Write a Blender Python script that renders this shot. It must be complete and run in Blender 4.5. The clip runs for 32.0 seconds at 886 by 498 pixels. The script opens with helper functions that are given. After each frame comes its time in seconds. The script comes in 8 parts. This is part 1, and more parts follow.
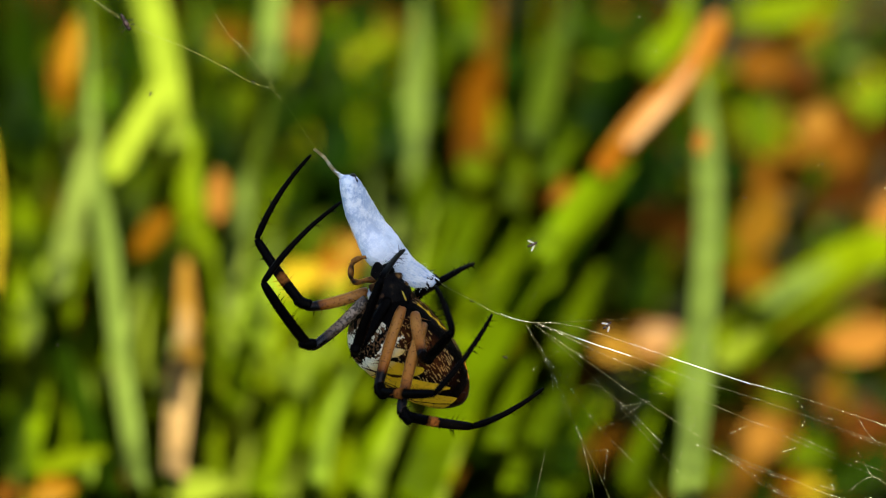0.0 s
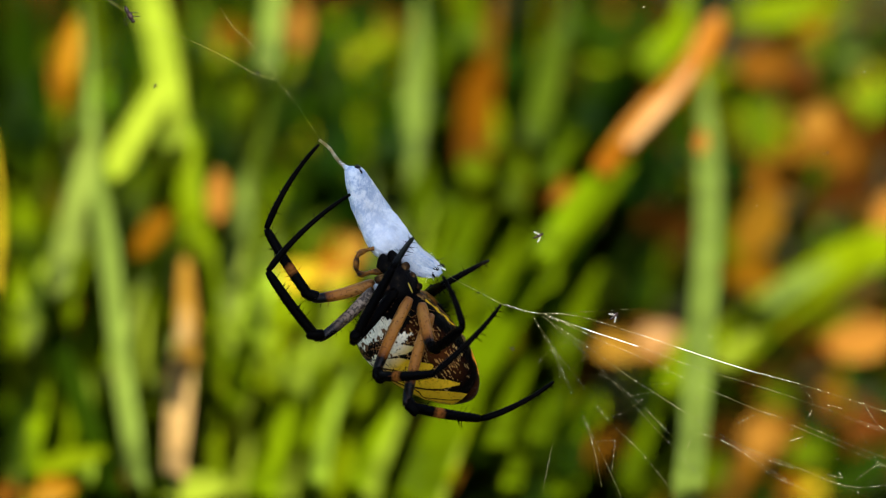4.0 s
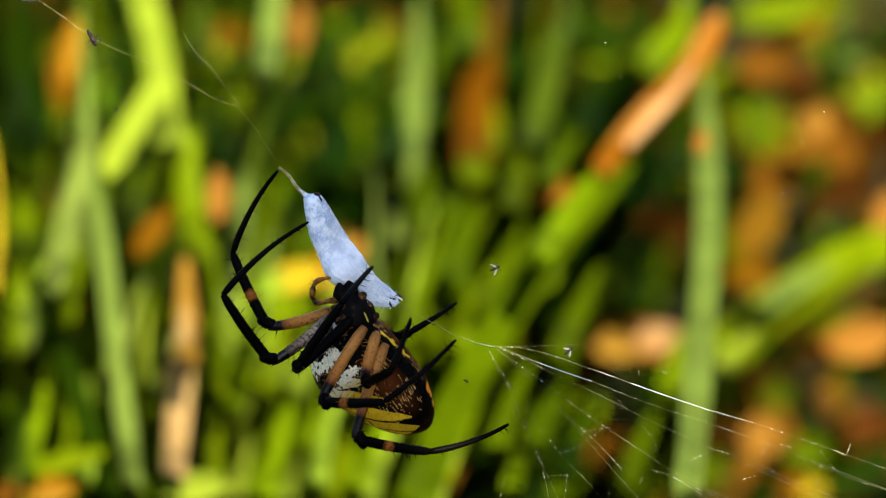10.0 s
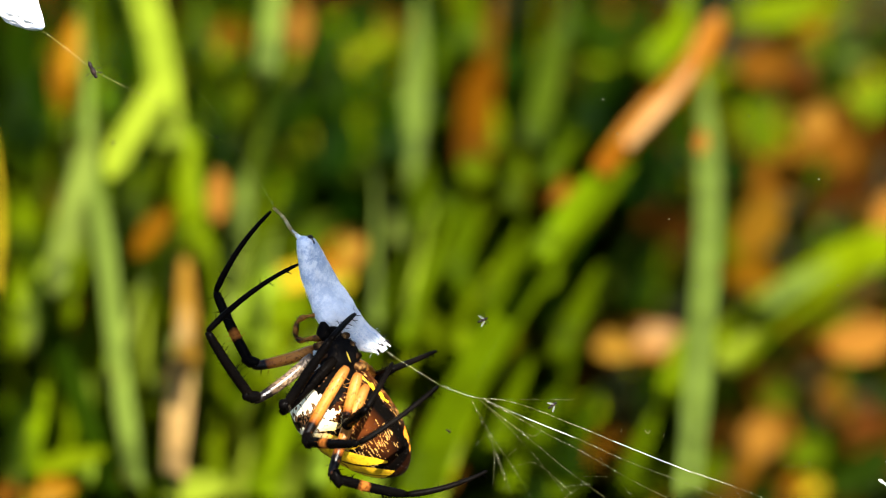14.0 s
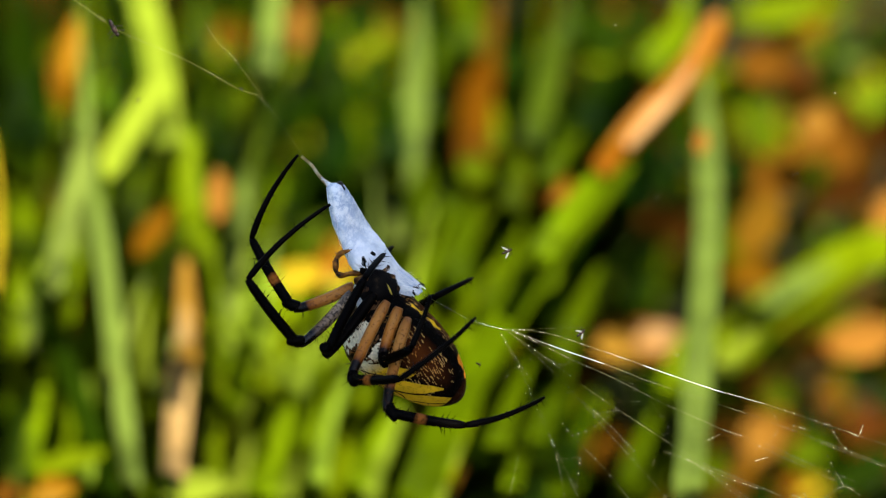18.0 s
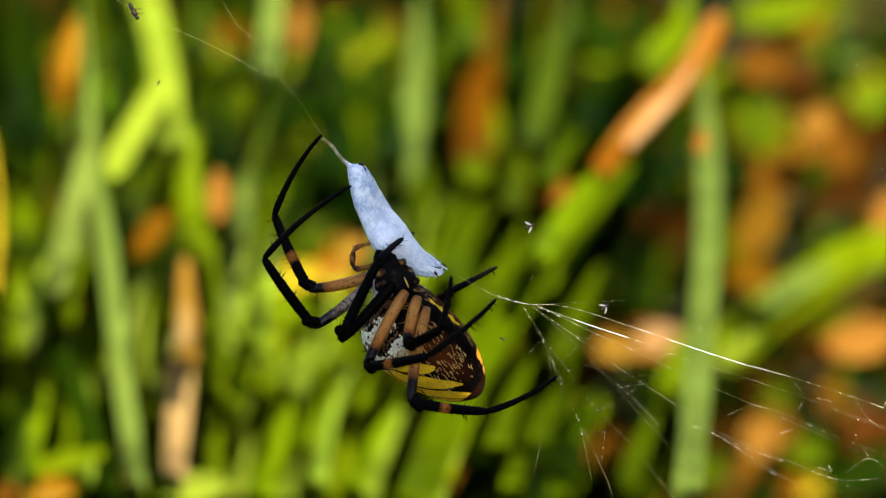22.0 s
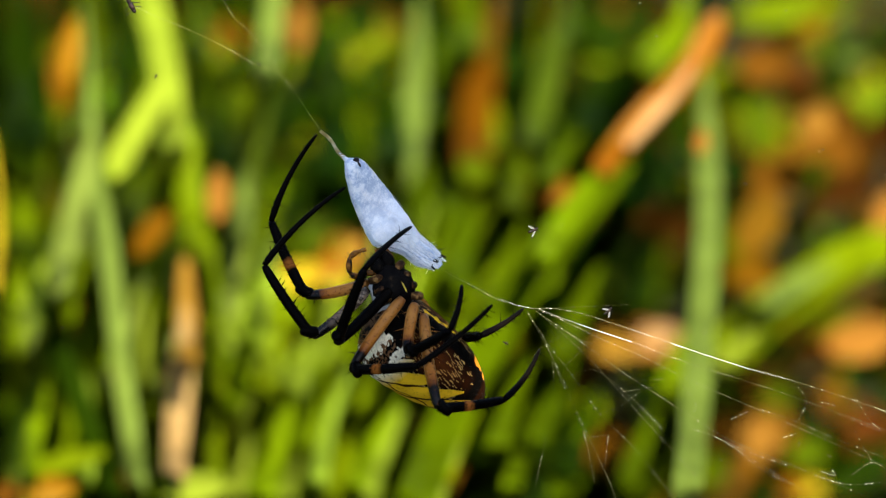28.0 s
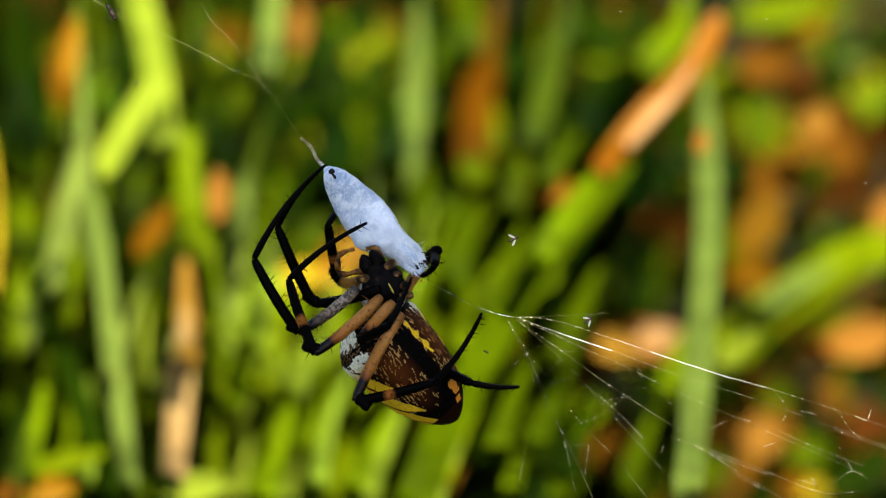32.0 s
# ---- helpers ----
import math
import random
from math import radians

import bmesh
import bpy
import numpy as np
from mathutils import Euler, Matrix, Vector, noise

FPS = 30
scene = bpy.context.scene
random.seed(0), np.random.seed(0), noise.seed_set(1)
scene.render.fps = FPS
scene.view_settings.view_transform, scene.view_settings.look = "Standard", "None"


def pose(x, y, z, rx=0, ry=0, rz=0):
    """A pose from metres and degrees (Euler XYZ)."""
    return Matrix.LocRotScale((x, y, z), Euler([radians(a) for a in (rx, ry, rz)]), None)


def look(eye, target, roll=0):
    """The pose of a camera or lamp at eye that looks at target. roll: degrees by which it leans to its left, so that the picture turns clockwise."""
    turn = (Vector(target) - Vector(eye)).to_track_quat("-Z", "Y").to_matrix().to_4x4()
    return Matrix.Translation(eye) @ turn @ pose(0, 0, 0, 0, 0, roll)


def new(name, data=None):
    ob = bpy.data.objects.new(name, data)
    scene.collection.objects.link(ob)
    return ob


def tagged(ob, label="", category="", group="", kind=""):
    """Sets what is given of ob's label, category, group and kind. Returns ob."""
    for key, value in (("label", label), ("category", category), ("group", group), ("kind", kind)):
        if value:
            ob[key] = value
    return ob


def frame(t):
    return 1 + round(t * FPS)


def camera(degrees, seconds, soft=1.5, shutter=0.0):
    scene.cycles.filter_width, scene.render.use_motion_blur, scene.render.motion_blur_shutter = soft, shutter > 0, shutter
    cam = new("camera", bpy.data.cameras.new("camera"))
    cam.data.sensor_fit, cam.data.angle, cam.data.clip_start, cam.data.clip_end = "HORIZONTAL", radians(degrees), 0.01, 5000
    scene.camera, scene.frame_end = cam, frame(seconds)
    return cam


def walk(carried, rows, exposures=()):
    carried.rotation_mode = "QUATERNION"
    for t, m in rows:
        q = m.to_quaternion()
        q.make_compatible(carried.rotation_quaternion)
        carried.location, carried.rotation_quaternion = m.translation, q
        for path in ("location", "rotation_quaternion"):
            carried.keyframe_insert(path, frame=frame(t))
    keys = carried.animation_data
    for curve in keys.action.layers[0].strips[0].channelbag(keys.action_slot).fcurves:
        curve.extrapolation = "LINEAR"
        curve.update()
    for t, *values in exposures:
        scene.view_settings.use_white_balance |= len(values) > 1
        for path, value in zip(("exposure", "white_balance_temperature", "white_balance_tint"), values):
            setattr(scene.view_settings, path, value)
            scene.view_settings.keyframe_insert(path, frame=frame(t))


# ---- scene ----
MM = 0.001
cam = camera(20, 32.0, 1.1)
cam.data.dof.use_dof = True
cam.data.dof.focus_distance = 0.369
cam.data.dof.aperture_fstop = 12
EYE = pose(0, 0, 0.6, 60, 0, 0)
walk(cam, [(0, EYE), (32, EYE)], [(0, 1.95), (32, 1.95)])

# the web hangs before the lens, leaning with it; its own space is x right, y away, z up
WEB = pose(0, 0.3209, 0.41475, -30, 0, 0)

# ---- light ----
SUN_AZ, SUN_EL = 155, 57
world = bpy.data.worlds.new("sky")
scene.world = world
world.use_nodes = True
wn = world.node_tree.nodes
sky = wn.new("ShaderNodeTexSky")
sky.sky_type = "NISHITA"
sky.sun_disc = False
sky.sun_elevation = radians(SUN_EL)
sky.sun_rotation = radians(SUN_AZ)
wn["Background"].inputs["Strength"].default_value = 0.085
world.node_tree.links.new(sky.outputs[0], wn["Background"].inputs["Color"])
SUN_DIR = Vector((math.sin(radians(SUN_AZ)) * math.cos(radians(SUN_EL)), math.cos(radians(SUN_AZ)) * math.cos(radians(SUN_EL)), math.sin(radians(SUN_EL))))
sun = new("sun", bpy.data.lights.new("sun", "SUN"))
sun.data.energy = 5.0
sun.data.angle = radians(0.53)
sun.data.color = (1.0, 0.93, 0.82)
sun.matrix_world = look(SUN_DIR * 5, (0, 0, 0))


# ---- materials ----
def graph(name):
    m = bpy.data.materials.new(name)
    m.use_nodes = True
    t = m.node_tree
    return m, t, t.nodes, t.links, t.nodes["Principled BSDF"]


def noise_tex(nodes, links, scale, detail=4.0, coord="Object", stretch=None, rough=0.55):
    tc = nodes.new("ShaderNodeTexCoord")
    n = nodes.new("ShaderNodeTexNoise")
    n.inputs["Scale"].default_value = scale
    n.inputs["Detail"].default_value = detail
    n.inputs["Roughness"].default_value = rough
    if stretch:
        mp = nodes.new("ShaderNodeMapping")
        mp.inputs["Scale"].default_value = stretch
        links.new(tc.outputs[coord], mp.inputs["Vector"])
        links.new(mp.outputs[0], n.inputs["Vector"])
    else:
        links.new(tc.outputs[coord], n.inputs["Vector"])
    return n


def ramp(nodes, links, source, stops):
    r = nodes.new("ShaderNodeValToRGB")
    while len(r.color_ramp.elements) < len(stops):
        r.color_ramp.elements.new(0.5)
    for e, (p, c) in zip(r.color_ramp.elements, stops):
        e.position, e.color = p, (*c, 1)
    links.new(source, r.inputs[0])
    return r


def mix(nodes, links, a, b, fac, mode="MIX"):
    x = nodes.new("ShaderNodeMix")
    x.data_type, x.blend_type = "RGBA", mode
    for sock, v in ((x.inputs[0], fac), (x.inputs[6], a), (x.inputs[7], b)):
        if hasattr(v, "links"):
            links.new(v, sock)
        else:
            sock.default_value = v if isinstance(v, float) else (*v, 1)
    return x.outputs[2]


def bump(nodes, links, bsdf, source, strength, distance):
    b = nodes.new("ShaderNodeBump")
    b.inputs["Strength"].default_value = strength
    b.inputs["Distance"].default_value = distance
    links.new(source, b.inputs["Height"])
    links.new(b.outputs[0], bsdf.inputs["Normal"])


def leaf_material(name, colours, rough=0.45, through_light=0.45, scale=60, per_piece=False, stretch=(1, 1, 1)):
    """Leaf tissue: colours blended by large and fine noise, with light coming through."""
    m, t, n, l, p = graph(name)
    a = noise_tex(n, l, scale, 3, stretch=stretch)
    b = noise_tex(n, l, scale * 9, 3, stretch=stretch)
    big = ramp(n, l, a.outputs["Fac"], [(0.3, colours[0]), (0.52, colours[1]), (0.72, colours[2])])
    col = mix(n, l, big.outputs[0], colours[3], ramp(n, l, b.outputs["Fac"], [(0.5, (0, 0, 0)), (0.75, (0.6, 0.6, 0.6))]).outputs[0])
    rnd = n.new("ShaderNodeNewGeometry").outputs["Random Per Island"] if per_piece else n.new("ShaderNodeObjectInfo").outputs["Random"]
    h = n.new("ShaderNodeHueSaturation")
    mr = n.new("ShaderNodeMapRange")
    mr.inputs["To Min"].default_value, mr.inputs["To Max"].default_value = (0.2, 1.7) if per_piece else (0.85, 1.15)
    l.new(rnd, mr.inputs["Value"])
    l.new(mr.outputs[0], h.inputs["Value"])
    hr = n.new("ShaderNodeMapRange")
    spread = 0.035 if per_piece else 0.01
    hr.inputs["To Min"].default_value, hr.inputs["To Max"].default_value = 0.5 - spread, 0.5 + spread
    mul = n.new("ShaderNodeMath")
    mul.operation = "FRACT"
    m7 = n.new("ShaderNodeMath")
    m7.operation = "MULTIPLY"
    m7.inputs[1].default_value = 7.31
    l.new(rnd, m7.inputs[0])
    l.new(m7.outputs[0], mul.inputs[0])
    l.new(mul.outputs[0], hr.inputs["Value"])
    l.new(hr.outputs[0], h.inputs["Hue"])
    l.new(col, h.inputs["Color"])
    l.new(h.outputs[0], p.inputs["Base Color"])
    p.inputs["Roughness"].default_value = rough
    p.inputs["Specular IOR Level"].default_value = 0.008
    bump(n, l, p, b.outputs["Fac"], 0.3, 0.0006)
    tr = n.new("ShaderNodeBsdfTranslucent")
    l.new(h.outputs[0], tr.inputs["Color"])
    mx = n.new("ShaderNodeMixShader")
    mx.inputs[0].default_value = through_light
    out = n["Material Output"]
    l.new(p.outputs[0], mx.inputs[1])
    l.new(tr.outputs[0], mx.inputs[2])
    l.new(mx.outputs[0], out.inputs["Surface"])
    return m


def plain(name, stops, rough, scale, bump_at=0.4, depth=0.0002, stretch=None, metal=0.0, fine=8.0, spec=0.3):
    """A solid surface: a colour ramp over noise, fine relief from a second, smaller noise."""
    m, t, n, l, p = graph(name)
    a = noise_tex(n, l, scale, 5, stretch=stretch)
    b = noise_tex(n, l, scale * fine, 4, stretch=stretch)
    l.new(ramp(n, l, a.outputs["Fac"], stops).outputs[0], p.inputs["Base Color"])
    p.inputs["Roughness"].default_value = rough
    p.inputs["Metallic"].default_value = metal
    p.inputs["Specular IOR Level"].default_value = spec
    bump(n, l, p, b.outputs["Fac"], bump_at, depth)
    return m


def banded(name, stops, rough=0.24, grain=(0.0009, 0.0006, 0.0004), spec=0.016, speck=(0.52, 0.7)):
    """A leg piece: bands of colour along its length (z of the mesh's own box), mottled."""
    m, t, n, l, p = graph(name)
    tc = n.new("ShaderNodeTexCoord")
    sx = n.new("ShaderNodeSeparateXYZ")
    l.new(tc.outputs["Generated"], sx.inputs[0])
    a = noise_tex(n, l, 900, 4, stretch=(1, 1, 0.35))
    add = n.new("ShaderNodeMath")
    add.operation = "MULTIPLY_ADD"
    l.new(a.outputs["Fac"], add.inputs[0])
    add.inputs[1].default_value = 0.08
    l.new(sx.outputs[2], add.inputs[2])
    sub = n.new("ShaderNodeMath")
    sub.operation = "SUBTRACT"
    l.new(add.outputs[0], sub.inputs[0])
    sub.inputs[1].default_value = 0.04
    band = ramp(n, l, sub.outputs[0], stops)
    col = mix(n, l, band.outputs[0], grain, ramp(n, l, noise_tex(n, l, 2200, 3).outputs["Fac"], [(speck[0], (0, 0, 0)), (speck[1], (0.8, 0.8, 0.8))]).outputs[0])
    l.new(col, p.inputs["Base Color"])
    p.inputs["Roughness"].default_value = rough
    p.inputs["Specular IOR Level"].default_value = spec
    bump(n, l, p, noise_tex(n, l, 5000, 3, stretch=(1, 1, 0.3)).outputs["Fac"], 0.5, 0.00012)
    return m


BLACK, DARK = (0.0014, 0.0011, 0.0009), (0.0035, 0.0026, 0.0018)
LEG_BLACK = banded("black_leg", [(0.0, DARK), (0.3, BLACK), (1.0, BLACK)])
LEG_TARSUS = banded("black_tarsus", [(0.0, BLACK), (0.5, DARK), (1.0, BLACK)], 0.42)
FEMUR_ORANGE = banded("orange_femur", [(0.0, (0.2, 0.07, 0.012)), (0.25, (0.38, 0.155, 0.028)), (0.64, (0.33, 0.115, 0.015)), (0.75, (0.15, 0.04, 0.004)), (0.79, BLACK), (1.0, BLACK)], 0.3, (0.07, 0.02, 0.003), 0.14, (0.55, 0.72))
FEMUR_GREY = banded("mottled_grey_femur", [(0.0, (0.03, 0.02, 0.012)), (0.25, (0.27, 0.19, 0.12)), (0.62, (0.15, 0.095, 0.05)), (0.76, (0.006, 0.005, 0.004)), (1.0, BLACK)], 0.22, (0.012, 0.008, 0.005), 0.25, (0.44, 0.6))
TIBIA_BAND = banded("banded_tibia", [(0.0, BLACK), (0.34, BLACK), (0.39, (0.24, 0.075, 0.012)), (0.45, (0.24, 0.075, 0.012)), (0.51, BLACK), (1.0, BLACK)])
PALP_MAT = plain("amber_palp", [(0.38, (0.006, 0.003, 0.001)), (0.5, (0.15, 0.055, 0.006)), (0.66, (0.33, 0.14, 0.016))], 0.35, 700, 0.5, 0.0002, spec=0.12)
CHITIN = plain("black_chitin", [(0.4, (0.0025, 0.002, 0.002)), (0.62, (0.006, 0.005, 0.004)), (0.85, (0.05, 0.03, 0.015))], 0.4, 700, 0.6, 0.0002, spec=0.02)
COXA = plain("mottled_coxa", [(0.36, (0.005, 0.003, 0.002)), (0.5, (0.07, 0.03, 0.01)), (0.62, (0.38, 0.21, 0.06))], 0.4, 500, 0.6, 0.0002, spec=0.05)
BRISTLE = plain("bristle", [(0.3, (0.008, 0.006, 0.005)), (0.7, (0.03, 0.02, 0.015))], 0.5, 900)
SILVER = plain("silver_hair", [(0.3, (0.28, 0.27, 0.25)), (0.6, (0.6, 0.59, 0.56)), (0.8, (0.75, 0.74, 0.7))], 0.6, 900, 0.8, 0.0003)
YELLOW = plain("yellow_cuticle", [(0.3, (0.4, 0.24, 0.02)), (0.7, (0.6, 0.4, 0.04))], 0.45, 800)
PREY_DARK = plain("prey_shell", [(0.3, (0.004, 0.003, 0.003)), (0.6, (0.015, 0.01, 0.009)), (0.85, (0.12, 0.07, 0.05))], 0.35, 900, spec=0.08)


def silk_material(name, tint, density):
    m, t, n, l, p = graph(name)
    a = noise_tex(n, l, 330, 6, stretch=(0.6, 1.0, 1.0), rough=0.62)
    f = noise_tex(n, l, 1900, 5, stretch=(0.16, 1, 1), rough=0.7)
    w = noise_tex(n, l, 700, 4, stretch=(1.0, 0.3, 0.3), rough=0.7)
    deep = ramp(n, l, a.outputs["Fac"], [(0.3, tuple(c * density for c in tint)), (0.46, tuple(c * 0.88 for c in tint)), (0.7, tuple(min(0.9, c * 1.12) for c in tint))])
    col = mix(n, l, deep.outputs[0], tuple(c * 0.72 for c in tint), ramp(n, l, f.outputs["Fac"], [(0.52, (0, 0, 0)), (0.8, (0.6, 0.6, 0.6))]).outputs[0])
    sx = n.new("ShaderNodeSeparateXYZ")
    l.new(n.new("ShaderNodeTexCoord").outputs["Generated"], sx.inputs[0])
    thin = ramp(n, l, sx.outputs[0], [(0.0, (0.7, 0.7, 0.7)), (0.14, (0.9, 0.9, 0.9)), (0.36, (0.62, 0.62, 0.62)), (0.55, (0.22, 0.22, 0.22)), (0.7, (0.25, 0.25, 0.25)), (0.8, (0.7, 0.7, 0.7)), (0.95, (0.85, 0.85, 0.85))])
    spots = ramp(n, l, noise_tex(n, l, 640, 8, stretch=(1.0, 0.8, 0.8), rough=0.74).outputs["Fac"], [(0.43, (0, 0, 0)), (0.57, (1, 1, 1))])
    col = mix(n, l, col, (tint[0] * 0.3, tint[1] * 0.4, tint[2] * 0.54), mix(n, l, thin.outputs[0], spots.outputs[0], 1.0, "MULTIPLY"))
    l.new(col, p.inputs["Base Color"])
    p.inputs["Roughness"].default_value = 0.6
    p.inputs["Sheen Weight"].default_value = 0.3
    p.inputs["Subsurface Weight"].default_value = 0.25
    p.inputs["Subsurface Scale"].default_value = 0.001
    p.inputs["Subsurface Radius"].default_value = (1.0, 0.9, 0.8)
    h = n.new("ShaderNodeMath")
    h.operation = "ADD"
    l.new(f.outputs["Fac"], h.inputs[0])
    l.new(w.outputs["Fac"], h.inputs[1])
    bump(n, l, p, h.outputs[0], 0.6, 0.0003)
    return m


SILK = silk_material("wrapping_silk", (0.88, 0.9, 0.91), 0.55)
STRAND = plain("twisted_silk", [(0.3, (0.16, 0.1, 0.03)), (0.5, (0.42, 0.31, 0.13)), (0.7, (0.66, 0.58, 0.4))], 0.45, 900, 0.8, 0.0003)
DENSE = silk_material("dense_white_silk", (0.84, 0.84, 0.82), 0.9)
FIBRE = plain("silk_fibre", [(0.3, (0.7, 0.7, 0.68)), (0.7, (0.88, 0.88, 0.86))], 0.25, 300)


def thread_material(name, colour, least=0.05):
    m, t, n, l, p = graph(name)
    a = noise_tex(n, l, 500, 3)
    l.new(ramp(n, l, a.outputs["Fac"], [(0.35, tuple(c * 0.5 for c in colour)), (0.65, colour)]).outputs[0], p.inputs["Base Color"])
    p.inputs["Roughness"].default_value = 0.22
    p.inputs["Specular IOR Level"].default_value = 0.5
    tr = n.new("ShaderNodeBsdfTransparent")
    mx = n.new("ShaderNodeMixShader")
    l.new(ramp(n, l, noise_tex(n, l, 160, 4).outputs["Fac"], [(0.42, (least, least, least)), (0.7, (0.9, 0.9, 0.9))]).outputs[0], mx.inputs[0])
    l.new(tr.outputs[0], mx.inputs[1])
    l.new(p.outputs[0], mx.inputs[2])
    l.new(mx.outputs[0], n["Material Output"].inputs["Surface"])
    return m


THREAD = thread_material("web_thread", (0.36, 0.35, 0.14), 0.04)
THREAD_GOLD = thread_material("yellowish_thread", (0.5, 0.46, 0.2))
THREAD_PALE = thread_material("pale_thread", (0.5, 0.5, 0.4), 0.35)
THREAD_HOLD = thread_material("greenish_thread", (0.3, 0.3, 0.06), 0.75)
DEW = plain("sticky_silk_bead", [(0.3, (0.36, 0.36, 0.2)), (0.7, (0.62, 0.62, 0.46))], 0.25, 300)
# sun glint on the web lines, painted as near-white thread
THREAD_BRIGHT = plain("glint_thread", [(0.3, (0.8, 0.8, 0.78)), (0.7, (0.9, 0.9, 0.9))], 0.2, 300)


def tones(r, g, b):
    """Light, full, bright and dark tones of one leaf colour."""
    return [(r * k, g * k, b * k) for k in (0.72, 1.0, 1.28)] + [(r * 0.55, g * 0.55, b * 0.5)]


FIBRED = (1, 1, 0.12)
# one grass in several tones: the sunlit look is put into the lime ones
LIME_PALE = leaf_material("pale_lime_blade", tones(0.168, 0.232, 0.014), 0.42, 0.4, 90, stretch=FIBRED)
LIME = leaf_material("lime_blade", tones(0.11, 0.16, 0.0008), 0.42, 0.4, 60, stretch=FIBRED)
SAGE_PALE = leaf_material("pale_sage_blade", tones(0.096, 0.13, 0.019), 0.4, 0.3, 90, stretch=FIBRED)
SAGE = leaf_material("sage_blade", tones(0.035, 0.056, 0.0028), 0.4, 0.3, 90, stretch=FIBRED)
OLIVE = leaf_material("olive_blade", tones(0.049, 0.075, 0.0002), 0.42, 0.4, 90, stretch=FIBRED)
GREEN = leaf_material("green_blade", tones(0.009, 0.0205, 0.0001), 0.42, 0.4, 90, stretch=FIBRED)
# near-black copy of the grass: shade between plants is put into its colour
DEEP = leaf_material("painted_shade_blade", tones(0.00372, 0.0115, 6e-05), 0.5, 0.3, 40)
ORANGE_DRY = leaf_material("dry_orange_blade", [(0.075, 0.024, 0.0008), (0.185, 0.077, 0.003), (0.27, 0.135, 0.026), (0.04, 0.011, 0.0003)], 0.6, 0.3, 42)
DRY = leaf_material("rusty_blade", tones(0.095, 0.036, 0.0007), 0.6, 0.3, 70)
TAN = leaf_material("pale_tan_blade", tones(0.29, 0.172, 0.062), 0.6, 0.25, 90, stretch=(1, 1, 0.15))
PEACH = leaf_material("peach_leaf", tones(0.175, 0.083, 0.01), 0.6, 0.25, 60)
GOLD = leaf_material("golden_leaf", tones(0.32, 0.235, 0.008), 0.55, 0.35, 40)
RUST = leaf_material("rust_leaf", tones(0.088, 0.038, 0.002), 0.6, 0.3, 50)
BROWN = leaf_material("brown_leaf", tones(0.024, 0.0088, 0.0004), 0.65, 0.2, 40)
# far darker than the meadow: shade low in the growth is painted in
SHADED_GRASS = leaf_material("grass", [(0.0025, 0.006, 0.0001), (0.006, 0.0112, 0.0001), (0.011, 0.0175, 0.0002), (0.002, 0.0054, 0.0001)], 0.45, 0.4, 12, True)
LITTER = leaf_material("litter", [(0.02723, 0.01006, 0.000888), (0.05991, 0.02368, 0.002072), (0.09257, 0.0444, 0.00444), (0.01906, 0.007104, 0.00074)], 0.65, 0.2, 14, True)
WEED = leaf_material("weed_leaf", [(0.0594, 0.1, 0.0005), (0.108, 0.15, 0.001), (0.162, 0.19, 0.0015), (0.0486, 0.08, 0.0005)], 0.45, 0.4, 12, True)
MEADOW = leaf_material("meadow_grass", [(0.009, 0.021, 0.0005), (0.02, 0.037, 0.001), (0.033, 0.052, 0.002), (0.007, 0.017, 0.0005)], 0.45, 0.4, 12, True)
BARK = plain("bark", [(0.3, (0.05, 0.035, 0.02)), (0.6, (0.11, 0.08, 0.05)), (0.8, (0.18, 0.14, 0.1))], 0.85, 90, 0.7, 0.0008)
# soil with the shade under the plants put into its colour
SOIL = plain("shade_darkened_soil", [(0.3, (0.006, 0.005, 0.0008)), (0.5, (0.012, 0.012, 0.001)), (0.65, (0.02, 0.026, 0.0015)), (0.8, (0.03, 0.02, 0.003))], 0.95, 22, 0.8, 0.004)


# ---- mesh helpers ----
def part(name, bm, material, parent=None, label=""):
    me = bpy.data.meshes.new(name)
    bm.to_mesh(me)
    bm.free()
    for f in me.polygons:
        f.use_smooth = True
    for m in material if isinstance(material, (list, tuple)) else (material,):
        me.materials.append(m)
    ob = new(name, me)
    ob.parent = parent
    if label:
        tagged(ob, label)
    return ob


def spline(points, steps):
    """Points on a smooth curve through the given points."""
    pts = [Vector(p) for p in points]
    pts = [pts[0] * 2 - pts[1]] + pts + [pts[-1] * 2 - pts[-2]]
    out = []
    for i in range(1, len(pts) - 2):
        a, b, c, d = pts[i - 1:i + 3]
        for k in range(steps):
            u = k / steps
            out.append(0.5 * ((2 * b) + (c - a) * u + (2 * a - 5 * b + 4 * c - d) * u * u + (3 * b - a - 3 * c + d) * u ** 3))
    out.append(pts[-2].copy())
    return out


